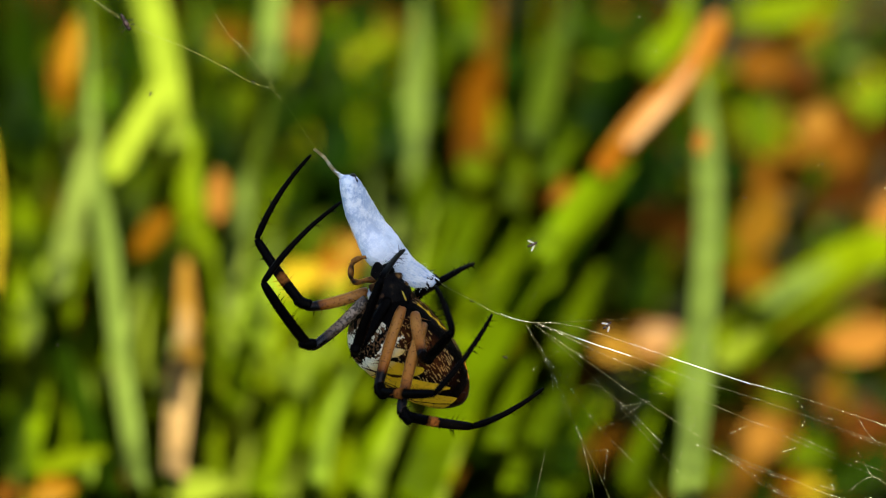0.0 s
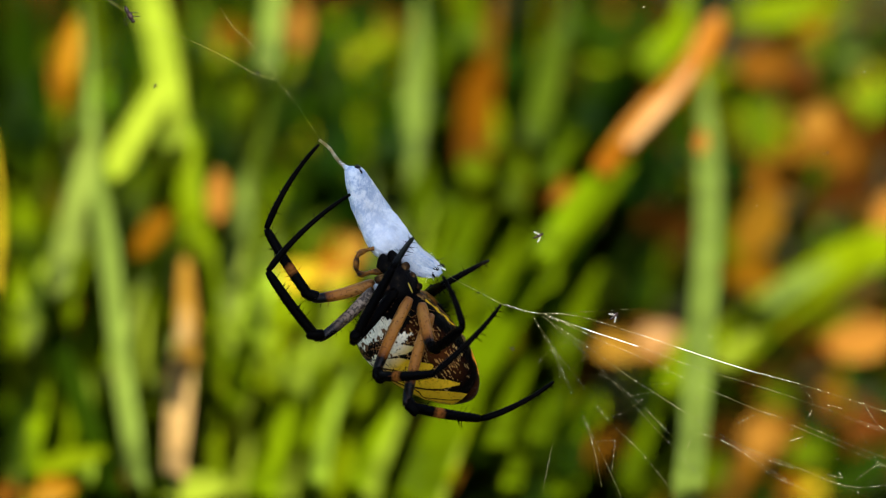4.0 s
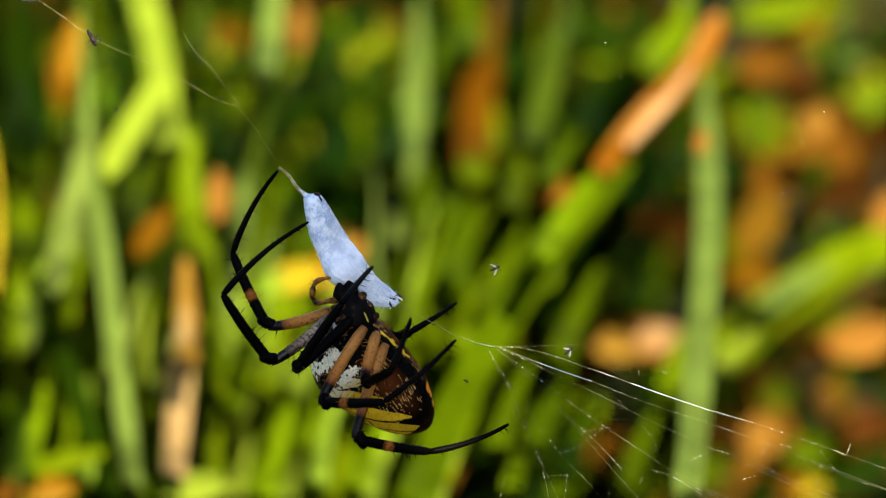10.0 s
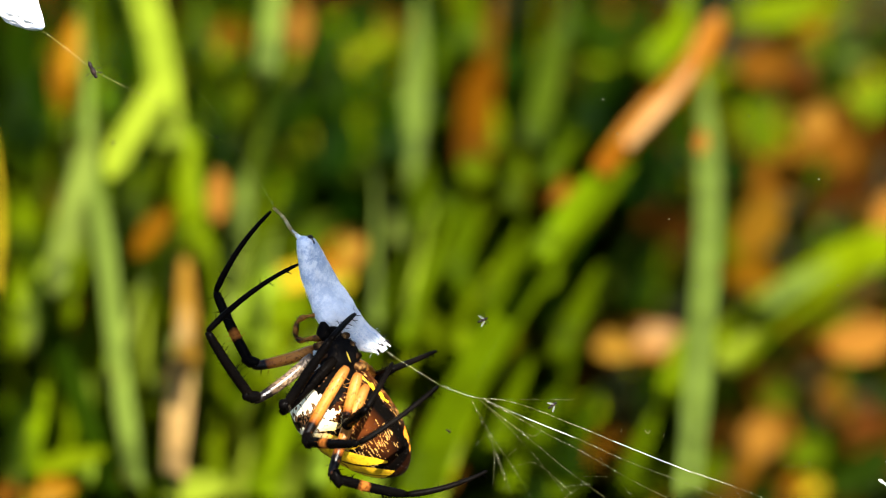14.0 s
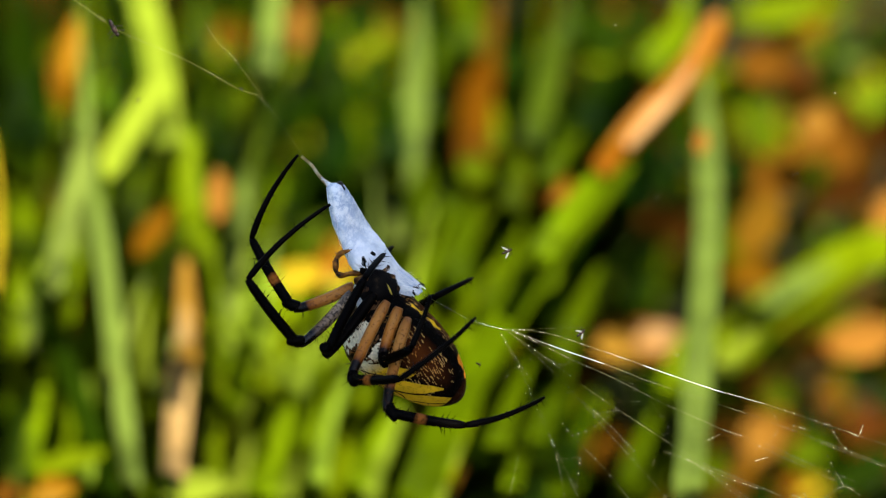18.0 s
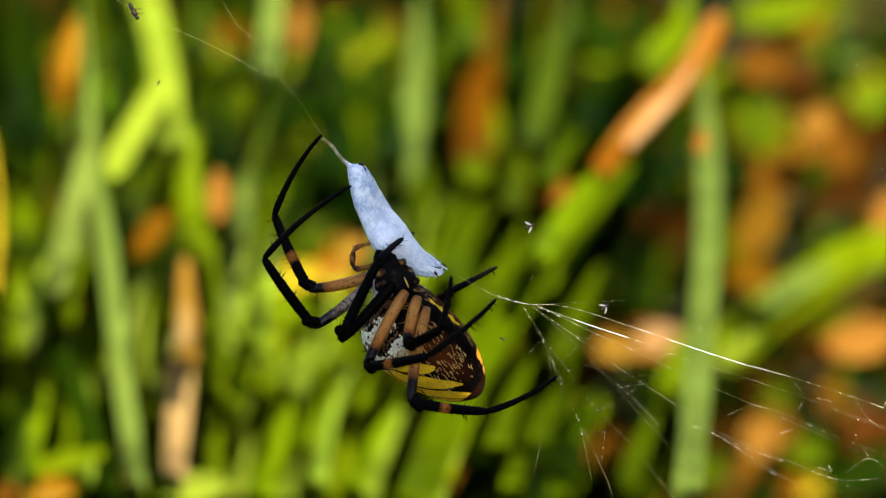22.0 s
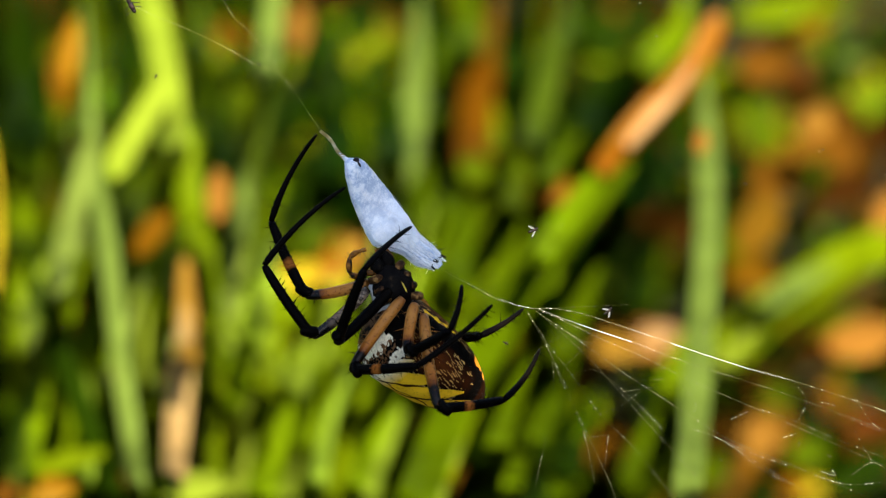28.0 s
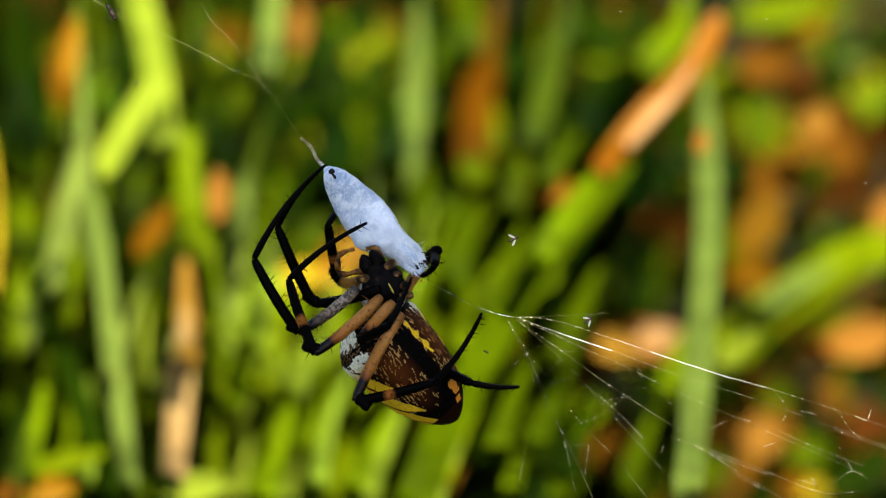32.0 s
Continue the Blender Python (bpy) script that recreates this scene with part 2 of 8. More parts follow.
def loft(bm, centres, radii, sides=8, flat=1.0, up=(0, -1, 0), squash=None, cap=True):
    """A tube along centres; flat squeezes it along the binormal."""
    rings = []
    n = len(centres)
    for i, c in enumerate(centres):
        d = (centres[min(i + 1, n - 1)] - centres[max(i - 1, 0)]).normalized()
        u = Vector(up)
        u = (u - d * u.dot(d))
        u = u.normalized() if u.length > 1e-9 else d.orthogonal().normalized()
        v = d.cross(u)
        r = radii[i] if not isinstance(radii, (int, float)) else radii
        ring = []
        for k in range(sides):
            a = 2 * math.pi * k / sides
            s = squash(i / (n - 1), a) if squash else 1.0
            ring.append(bm.verts.new(c + (u * math.cos(a) * flat + v * math.sin(a)) * r * s))
        rings.append(ring)
    for p, q in zip(rings, rings[1:]):
        for k in range(sides):
            bm.faces.new((p[k], p[(k + 1) % sides], q[(k + 1) % sides], q[k]))
    if cap:
        bm.faces.new(rings[0][::-1])
        bm.faces.new(rings[-1])
    return rings


def ellipsoid(bm, centre, size, segs=20, rings=14, rough=0.0, freq=1.0):
    m = Matrix.Translation(centre) @ Matrix.Diagonal((*size, 1))
    vs = bmesh.ops.create_uvsphere(bm, u_segments=segs, v_segments=rings, radius=1, matrix=m)["verts"]
    if rough:
        for v in vs:
            v.co += (v.co - Vector(centre)) * rough * noise.noise(v.co * freq)
    return vs


def spine(bm, base, tip, r):
    d = (tip - base).normalized()
    u = d.orthogonal().normalized()
    w = d.cross(u)
    ring = [bm.verts.new(base + (u * math.cos(a) + w * math.sin(a)) * r) for a in (0, 2.094, 4.189)]
    t = bm.verts.new(tip)
    for k in range(3):
        bm.faces.new((ring[k], ring[(k + 1) % 3], t))


# ---- ground ----
def ground_sheet():
    bm = bmesh.new()
    n = 60
    grid = []
    for i in range(n + 1):
        row = []
        for j in range(n + 1):
            a, b = (i / n * 2 - 1), (j / n * 2 - 1)
            x = a * 0.9 + a ** 5 * 400
            y = 1.1 + b * 0.9 + b ** 5 * 400
            near = abs(a) < 0.9 and abs(b) < 0.9
            z = 0.012 * noise.noise(Vector((x * 7, y * 7, 0))) if near else 0.0
            row.append(bm.verts.new((x, y, z)))
        grid.append(row)
    for i in range(n):
        for j in range(n):
            bm.faces.new((grid[i][j], grid[i + 1][j], grid[i + 1][j + 1], grid[i][j + 1]))
    return tagged(part("ground", bm, SOIL), "soil under grass and leaves, shade put into its colour", "ground", kind="structure")


ground_sheet()


# ---- plants behind the web ----
SWAYING = []


def ribbon(bm, pts, width, facing, taper=0.5, fold=0.18, mat_index=0, tip=True):
    """A strap-shaped blade along pts with a folded midrib; facing is its broad side's normal."""
    n = len(pts)
    rows = []
    for i, p in enumerate(pts):
        d = (pts[min(i + 1, n - 1)] - pts[max(i - 1, 0)]).normalized()
        side = d.cross(facing)
        side = side.normalized() if side.length > 1e-6 else d.orthogonal().normalized()
        nrm = side.cross(d).normalized()
        u = i / (n - 1)
        w = width * (0.75 + 0.25 * min(1, u * 4)) * ((1 - max(0, u - taper) / (1 - taper)) ** 0.6 if taper < 1 else 1.0) * 0.5
        w = max(w, width * (0.02 if tip else 0.2))
        rows.append([bm.verts.new(p - side * w), bm.verts.new(p - nrm * w * fold * 2), bm.verts.new(p + side * w)])
    for a, b in zip(rows, rows[1:]):
        for k in range(2):
            f = bm.faces.new((a[k], a[k + 1], b[k + 1], b[k]))
            f.material_index = mat_index


def midrib(blade, line, width, facing, taper, material):
    """The raised rib down a broad blade's fold."""
    n = len(line)
    pts, rs = [], []
    for i, p in enumerate(line):
        d = (line[min(i + 1, n - 1)] - line[max(i - 1, 0)]).normalized()
        side = d.cross(facing)
        side = side.normalized() if side.length > 1e-6 else d.orthogonal().normalized()
        u = i / (n - 1)
        shape = (0.75 + 0.25 * min(1, u * 4)) * ((1 - max(0, u - taper) / (1 - taper)) ** 0.6 if taper < 1 else 1.0)
        pts.append(p - side.cross(d).normalized() * width * 0.5 * max(shape, 0.02) * 0.36)
        rs.append(width * 0.035 * max(shape, 0.15))
    bm = bmesh.new()
    loft(bm, pts, rs, 6)
    return part("midrib", bm, material, blade)


def grass_blade(points, width, material, label, facing=(0, -0.8, 0.6), taper=0.7, name="grass_blade", category="grass blade", root=True, steps=6, parent=None, lean=False):
    """A tall blade through the given points, rooted in the soil below the first one."""
    pts = [Vector(p) for p in points]
    if root:
        b = pts[0]
        if lean:
            back = b * (0.6 / (0.6 - b.z)) - Vector((0, 0, 0.6 * b.z / (0.6 - b.z)))
            pts = [Vector((back.x, back.y, 0.0))] + pts
        else:
            pts = [Vector((b.x * 1.0 + random.uniform(-0.01, 0.01), b.y + 0.015, 0.0))] + ([Vector((b.x, b.y + 0.006, b.z * 0.5))] if b.z > 0.08 else []) + pts
    origin = pts[0].copy()
    line = spline([p - origin for p in pts], steps)
    bm = bmesh.new()
    ribbon(bm, line, width, Vector(facing).normalized(), taper)
    ob = part(name, bm, material)
    ob.location = origin
    if parent:
        ob.parent = parent
        ob.location = origin - parent.location
    sol = ob.modifiers.new("thickness", "SOLIDIFY")
    sol.thickness = 0.0004
    if steps == 6 and not parent:
        midrib(ob, line, width, Vector(facing).normalized(), taper, material)
    return tagged(ob, label) if parent else tagged(ob, label, category)


def broad_leaf(centre, length, width, angle, material, label, tilt=50, category="weed leaf"):
    """A rounded weed leaf on its own thin stem."""
    root = new("weed")
    c = Vector(centre)
    far = 0.6 / (0.6 - c.z)
    root.location = (c.x * far, c.y * far, 0)
    bm = bmesh.new()
    nx, ny = 12, 6
    grid = []
    for i in range(nx + 1):
        u = i / nx
        w = width * 0.5 * (math.sin(math.pi * u ** 0.9) ** 0.6 + 0.02)
        grid.append([bm.verts.new(((u - 0.5) * length, (j / ny * 2 - 1) * w, -0.12 * width * (1 - abs(j / ny * 2 - 1)) - 0.2 * length * (u - 0.5) ** 2)) for j in range(ny + 1)])
    for i in range(nx):
        for j in range(ny):
            bm.faces.new((grid[i][j], grid[i + 1][j], grid[i + 1][j + 1], grid[i][j + 1]))
    leaf = part("leaf", bm, material, root)
    leaf.matrix_local = Matrix.Translation(c - root.location) @ pose(0, 0, 0, tilt, 0, 0) @ pose(0, 0, 0, 0, 0, angle)
    a = leaf.matrix_local @ Vector((-length * 0.5, 0, -0.05 * length))
    bm = bmesh.new()
    line = spline([Vector((0, 0, 0)), a * 0.5 + Vector((0.004, 0.02, -0.01)), a], 5)
    loft(bm, line, [0.0011 - 0.0004 * i / (len(line) - 1) for i in range(len(line))], 6)
    part("stem", bm, DEEP, root)
    return tagged(root, label, category, "weeds in the grass")


def tall_blades():
    sage_one = grass_blade([(-0.0729, 0.49, 0.2487), (-0.0755, 0.505, 0.2547), (-0.0793, 0.5217, 0.2636), (-0.082, 0.5371, 0.2704), (-0.0855, 0.555, 0.2814), (-0.0895, 0.571, 0.2891), (-0.0922, 0.5865, 0.2958), (-0.0943, 0.6037, 0.3056), (-0.097, 0.6226, 0.3184)], 0.0046, SAGE_PALE, "pale grey-green strap leaf standing upright", taper=0.55, lean=True)
    grass_blade([(-0.0882, 0.5509, 0.2341), (-0.0875, 0.5652, 0.239), (-0.0881, 0.5798, 0.2442)], 0.006, LIME, "lime-green grass blade, sunlight put into its colour", taper=0.6, lean=True)
    sage_two = grass_blade([(-0.093, 0.5143, 0.2908), (-0.0914, 0.5233, 0.2964), (-0.0897, 0.5331, 0.3034), (-0.0874, 0.5423, 0.3094), (-0.087, 0.5509, 0.3143)], 0.006, SAGE_PALE, "pale grey-green strap leaf standing upright", taper=0.85, lean=True)
    tall = grass_blade([(-0.0711, 0.5924, 0.286), (-0.0737, 0.6073, 0.2919), (-0.0765, 0.6224, 0.2981), (-0.08, 0.637, 0.3033), (-0.0843, 0.6525, 0.3101)], 0.0081, LIME_PALE, "bright lime-green grass blade, sunlight put into its colour", taper=1.0, lean=True)
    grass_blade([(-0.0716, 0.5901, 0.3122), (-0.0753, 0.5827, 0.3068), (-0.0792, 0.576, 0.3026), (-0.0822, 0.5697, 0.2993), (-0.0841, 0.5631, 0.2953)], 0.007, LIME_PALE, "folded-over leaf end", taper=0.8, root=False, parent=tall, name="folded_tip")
    # lower stretch of the tall blade: less sun is put into its colour
    grass_blade([(-0.0649, 0.5745, 0.265), (-0.0666, 0.5832, 0.2756), (-0.0684, 0.5905, 0.2836), (-0.0704, 0.5979, 0.2916)], 0.0069, LIME, "lime-green grass blade, sunlight put into its colour", taper=0.98, lean=True)
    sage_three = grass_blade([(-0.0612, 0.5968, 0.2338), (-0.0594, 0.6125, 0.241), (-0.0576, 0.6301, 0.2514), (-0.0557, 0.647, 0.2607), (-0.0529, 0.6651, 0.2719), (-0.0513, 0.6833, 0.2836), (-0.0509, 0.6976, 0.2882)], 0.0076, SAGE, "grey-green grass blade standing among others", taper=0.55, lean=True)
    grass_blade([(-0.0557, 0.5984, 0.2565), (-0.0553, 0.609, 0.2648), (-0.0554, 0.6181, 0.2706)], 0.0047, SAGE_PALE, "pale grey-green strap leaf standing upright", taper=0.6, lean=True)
    grass_blade([(-0.0508, 0.6058, 0.2093), (-0.0546, 0.6163, 0.2142), (-0.06, 0.6269, 0.2192), (-0.0631, 0.6384, 0.2258)], 0.0131, LIME, "lime-green grass blade, sunlight put into its colour", taper=0.5, lean=True)
    grass_blade([(-0.0835, 0.7948, 0.2167), (-0.0862, 0.8144, 0.2207), (-0.0884, 0.8352, 0.2267)], 0.0068, SAGE, "grey-green grass blade standing among others", taper=0.55, lean=True)
    grass_blade([(-0.0123, 0.6676, 0.2364), (-0.0097, 0.6889, 0.2466), (-0.0081, 0.7114, 0.2589), (-0.0076, 0.7343, 0.2718)], 0.0081, SAGE_PALE, "pale grey-green strap leaf standing upright", taper=0.55, lean=True)
    grass_blade([(0.0091, 0.7958, 0.2184), (0.0097, 0.8154, 0.2224), (0.0106, 0.8352, 0.2267)], 0.0093, OLIVE, "olive-green grass blade behind the web", taper=0.55, lean=True)
    grass_blade([(0.0108, 0.731, 0.2062), (0.0106, 0.7513, 0.2146), (0.0127, 0.7709, 0.2219), (0.0145, 0.7878, 0.2245)], 0.0115, DRY, "rusty orange dry grass blade", taper=0.9, lean=True)
    grass_blade([(0.0134, 0.8099, 0.2028), (0.0172, 0.827, 0.2125), (0.0199, 0.8444, 0.2226)], 0.007, RUST, "rusty brown dead blade among the grass", taper=0.55, lean=True)
    grass_blade([(0.0174, 0.7426, 0.2063), (0.0181, 0.7617, 0.2093), (0.0172, 0.7799, 0.2109)], 0.0046, LIME, "lime-green grass blade, sunlight put into its colour", taper=0.55, lean=True)
    grass_blade([(0.0106, 0.7623, 0.1804), (0.0107, 0.7814, 0.1835), (0.0117, 0.7997, 0.1852)], 0.01, BROWN, "dark brown withered blade", taper=0.55, lean=True)
    grass_blade([(0.0265, 0.6909, 0.2367), (0.0298, 0.7047, 0.2405), (0.0331, 0.719, 0.2453), (0.0353, 0.733, 0.2496), (0.038, 0.7453, 0.2508)], 0.0079, SAGE, "grey-green grass blade standing among others", taper=0.9, lean=True)
    grass_blade([(0.0427, 0.8159, 0.2133), (0.0451, 0.8347, 0.2157), (0.0469, 0.8536, 0.2185)], 0.007, SAGE, "grey-green grass blade standing among others", taper=0.55, lean=True)
    big = grass_blade([(-0.0078, 0.4548, 0.2678), (-0.0015, 0.4748, 0.2738), (0.0057, 0.4939, 0.2783), (0.0125, 0.512, 0.2811), (0.0214, 0.531, 0.2855), (0.0298, 0.549, 0.2881), (0.0386, 0.5662, 0.2892), (0.0469, 0.5839, 0.2913)], 0.0088, OLIVE, "wide green grass blade leaning over", taper=1.0, lean=True)
    grass_blade([(0.0218, 0.5349, 0.2865), (0.03, 0.5503, 0.2898), (0.037, 0.5652, 0.2922), (0.0443, 0.5791, 0.293)], 0.0057, LIME, "lime-green grass blade, sunlight put into its colour", taper=0.6, lean=True)
    # pale blade laid over the leaning one to brighten its lower part
    grass_blade([(-0.0079, 0.4623, 0.2607), (-0.0025, 0.479, 0.2646), (0.0015, 0.4946, 0.2667), (0.007, 0.5098, 0.268), (0.012, 0.5251, 0.2696)], 0.0099, LIME_PALE, "pale lime blade overlapping the leaning one", taper=0.45, lean=True)
    grass_blade([(0.0403, 0.5688, 0.2952), (0.0481, 0.5826, 0.297), (0.0564, 0.5964, 0.2991), (0.065, 0.6105, 0.3014), (0.0714, 0.6243, 0.3033), (0.0773, 0.6393, 0.3074)], 0.007, ORANGE_DRY, "dried orange end of the leaning blade", taper=0.9, root=False, parent=big, name="dry_tip")
    grass_blade([(0.0477, 0.5764, 0.2984), (0.0554, 0.585, 0.3032), (0.061, 0.5924, 0.3061), (0.067, 0.6009, 0.3109)], 0.003, TAN, "bleached patch on the dried end", taper=0.5, root=False, parent=big, name="pale_patch")
    grass_blade([(0.0632, 0.7208, 0.2485), (0.0706, 0.7364, 0.2489), (0.0779, 0.7522, 0.2496), (0.0814, 0.771, 0.2554)], 0.0103, LIME, "lime-green grass blade, sunlight put into its colour", taper=0.55, lean=True)
    grass_blade([(0.0513, 0.4316, 0.2876), (0.0559, 0.4638, 0.289), (0.0599, 0.4955, 0.2898), (0.0641, 0.5275, 0.2908), (0.0675, 0.5581, 0.2895), (0.0704, 0.5886, 0.288), (0.0726, 0.6196, 0.2874), (0.0742, 0.6511, 0.2878)], 0.0065, SAGE_PALE, "pale green flat stalk standing before leaf litter", taper=0.72, lean=True)
    grass_blade([(0.0719, 0.6589, 0.2412), (0.0726, 0.6804, 0.2452), (0.0759, 0.7022, 0.2497), (0.0811, 0.7226, 0.2516)], 0.007, GREEN, "green grass blade behind the web", taper=0.55, lean=True)
    grass_blade([(0.0831, 0.6412, 0.1905), (0.0978, 0.6603, 0.1938), (0.113, 0.6778, 0.1941), (0.1296, 0.6952, 0.1942), (0.1486, 0.7116, 0.1926)], 0.0131, LIME, "lime-green grass blade, sunlight put into its colour", taper=0.95, lean=True)
    grass_blade([(0.0938, 0.6407, 0.2098), (0.1077, 0.657, 0.208), (0.1221, 0.6734, 0.2064)], 0.0069, SAGE_PALE, "pale grey-green strap leaf standing upright", taper=0.6, lean=True)
    grass_blade([(0.1032, 0.7077, 0.1458), (0.1153, 0.7284, 0.1417), (0.1298, 0.7483, 0.1362)], 0.0097, OLIVE, "olive-green grass blade behind the web", taper=0.7, lean=True)
    grass_blade([(0.0601, 0.6687, 0.1183), (0.071, 0.6902, 0.1155), (0.0834, 0.7125, 0.1141)], 0.011, OLIVE, "olive-green grass blade behind the web", taper=0.55, lean=True)
    grass_blade([(0.1063, 0.6794, 0.1768), (0.1166, 0.6944, 0.1728), (0.1281, 0.71, 0.1698)], 0.0044, DRY, "rusty orange dry grass blade", taper=0.55, lean=True)
    grass_blade([(-0.1247, 0.6268, 0.2056), (-0.1233, 0.6458, 0.2087), (-0.1223, 0.6643, 0.2107)], 0.0095, SAGE_PALE, "pale grey-green strap leaf standing upright", taper=0.55, lean=True)
    grass_blade([(-0.1101, 0.6659, 0.1534), (-0.1105, 0.688, 0.165), (-0.1127, 0.7104, 0.1772), (-0.116, 0.7294, 0.1834)], 0.0092, OLIVE, "olive-green grass blade behind the web", taper=0.55, lean=True)
    grass_blade([(-0.1168, 0.6624, 0.1874), (-0.1166, 0.6792, 0.1864), (-0.1155, 0.6961, 0.1857)], 0.0046, DRY, "rusty orange dry grass blade", taper=0.55, lean=True)
    grass_blade([(-0.1238, 0.6251, 0.1828), (-0.1242, 0.6437, 0.1849), (-0.1235, 0.6615, 0.1858)], 0.0096, SAGE, "grey-green grass blade standing among others", taper=0.55, lean=True)
    grass_blade([(-0.1148, 0.6051, 0.1661), (-0.1157, 0.6334, 0.1752), (-0.118, 0.6606, 0.1823), (-0.1218, 0.6847, 0.1841)], 0.0062, GREEN, "green grass blade behind the web", taper=0.55, lean=True)
    grass_blade([(-0.132, 0.6272, 0.1503), (-0.131, 0.6482, 0.1568), (-0.1353, 0.6687, 0.1623)], 0.007, GREEN, "green grass blade behind the web", taper=0.55, lean=True)
    grass_blade([(-0.0648, 0.4913, 0.251), (-0.0641, 0.4998, 0.2583), (-0.0637, 0.5084, 0.2656), (-0.0632, 0.517, 0.2731), (-0.0631, 0.5257, 0.2806)], 0.0057, TAN, "dry pinkish-tan blade standing in the grass", taper=0.7, lean=True)
    grass_blade([(-0.0636, 0.5217, 0.2636), (-0.0638, 0.5315, 0.2706), (-0.0646, 0.5414, 0.2778), (-0.0654, 0.5507, 0.2839)], 0.0051, PEACH, "dull peach-coloured dead blade", taper=0.55, lean=True)
    grass_blade([(-0.0639, 0.5803, 0.2051), (-0.0636, 0.595, 0.2106), (-0.0661, 0.6106, 0.2177), (-0.0688, 0.6241, 0.2209)], 0.0055, SAGE_PALE, "pale grey-green strap leaf standing upright", taper=0.55, lean=True)
    grass_blade([(-0.111, 0.53, 0.278), (-0.1105, 0.5406, 0.2897), (-0.1113, 0.5505, 0.3002), (-0.1139, 0.5612, 0.3121)], 0.002, GOLD, "dry golden-yellow grass blade", taper=0.55, lean=True)
    grass_blade([(-0.1296, 0.6729, 0.2056), (-0.1325, 0.6878, 0.2113), (-0.1371, 0.7037, 0.2189)], 0.0071, LIME, "lime-green grass blade, sunlight put into its colour", taper=0.55, lean=True)
    grass_blade([(-0.0415, 0.8346, 0.1455), (-0.0433, 0.859, 0.1545), (-0.0462, 0.8871, 0.1698), (-0.0459, 0.9111, 0.1781)], 0.0132, DEEP, "dark green blade, shade put into its colour", taper=0.55, lean=True)
    grass_blade([(-0.0203, 0.8336, 0.1239), (-0.0228, 0.8565, 0.1336), (-0.0254, 0.8775, 0.1399)], 0.011, DEEP, "dark green blade, shade put into its colour", taper=0.55, lean=True)
    grass_blade([(-0.0376, 0.5943, 0.2014), (-0.0365, 0.6092, 0.2071), (-0.0329, 0.6233, 0.2117)], 0.0075, OLIVE, "olive-green grass blade behind the web", taper=0.55, lean=True)
    grass_blade([(-0.0319, 0.6077, 0.1885), (-0.034, 0.6218, 0.193), (-0.0379, 0.6361, 0.1978)], 0.01, LIME, "lime-green grass blade, sunlight put into its colour", taper=0.55, lean=True)
    grass_blade([(-0.0207, 0.6051, 0.1661), (-0.0176, 0.62, 0.172), (-0.0161, 0.6343, 0.1767)], 0.0101, OLIVE, "olive-green grass blade behind the web", taper=0.55, lean=True)
    grass_blade([(0.0457, 0.7714, 0.1362), (0.0483, 0.7871, 0.1434), (0.053, 0.803, 0.1509)], 0.0102, GREEN, "green grass blade behind the web", taper=0.55, lean=True)
    grass_blade([(0.0571, 0.8175, 0.176), (0.0643, 0.8403, 0.1855), (0.0675, 0.8623, 0.1936)], 0.0084, GREEN, "green grass blade behind the web", taper=0.55, lean=True)
    grass_blade([(-0.1188, 0.8082, 0.1599), (-0.1197, 0.8298, 0.1673), (-0.1248, 0.8538, 0.1788)], 0.0126, DEEP, "dark green blade, shade put into its colour", taper=0.55, lean=True)
    grass_blade([(-0.14, 0.7584, 0.1936), (-0.1453, 0.7879, 0.2047), (-0.1465, 0.818, 0.2168), (-0.1519, 0.8444, 0.2226)], 0.0088, DEEP, "dark green blade, shade put into its colour", taper=0.55, lean=True)
    grass_blade([(-0.1512, 0.776, 0.1842), (-0.1536, 0.8089, 0.201), (-0.1602, 0.8403, 0.2154)], 0.0069, DEEP, "dark green blade, shade put into its colour", taper=0.55, lean=True)
    grass_blade([(-0.0976, 0.7121, 0.1934), (-0.1006, 0.7273, 0.1997), (-0.1009, 0.7417, 0.2047)], 0.0082, OLIVE, "olive-green grass blade behind the web", taper=0.55, lean=True)
    grass_blade([(-0.0997, 0.6956, 0.2048), (-0.0979, 0.715, 0.2085), (-0.095, 0.7329, 0.2094)], 0.0066, SAGE, "grey-green grass blade standing among others", taper=0.55, lean=True)
    grass_blade([(-0.0877, 0.6403, 0.1911), (-0.0886, 0.6573, 0.1905), (-0.0926, 0.6763, 0.1934)], 0.0087, OLIVE, "olive-green grass blade behind the web", taper=0.55, lean=True)
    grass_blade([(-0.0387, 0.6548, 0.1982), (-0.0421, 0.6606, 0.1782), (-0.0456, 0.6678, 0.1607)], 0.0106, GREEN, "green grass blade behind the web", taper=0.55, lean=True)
    grass_blade([(-0.0009, 0.8521, 0.136), (-0.002, 0.8753, 0.1461), (0.0013, 0.901, 0.1606)], 0.0133, DEEP, "dark green blade, shade put into its colour", taper=0.55, lean=True)
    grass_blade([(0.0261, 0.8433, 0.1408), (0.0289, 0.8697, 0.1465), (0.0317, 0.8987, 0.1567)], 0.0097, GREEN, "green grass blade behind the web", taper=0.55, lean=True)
    grass_blade([(-0.128, 0.6277, 0.1872), (-0.1297, 0.6471, 0.1908), (-0.1337, 0.665, 0.1919)], 0.0076, OLIVE, "olive-green grass blade behind the web", taper=0.55, lean=True)
    grass_blade([(-0.1086, 0.6192, 0.1726), (-0.1099, 0.6385, 0.1759), (-0.1112, 0.6571, 0.1782)], 0.0069, OLIVE, "olive-green grass blade behind the web", taper=0.55, lean=True)
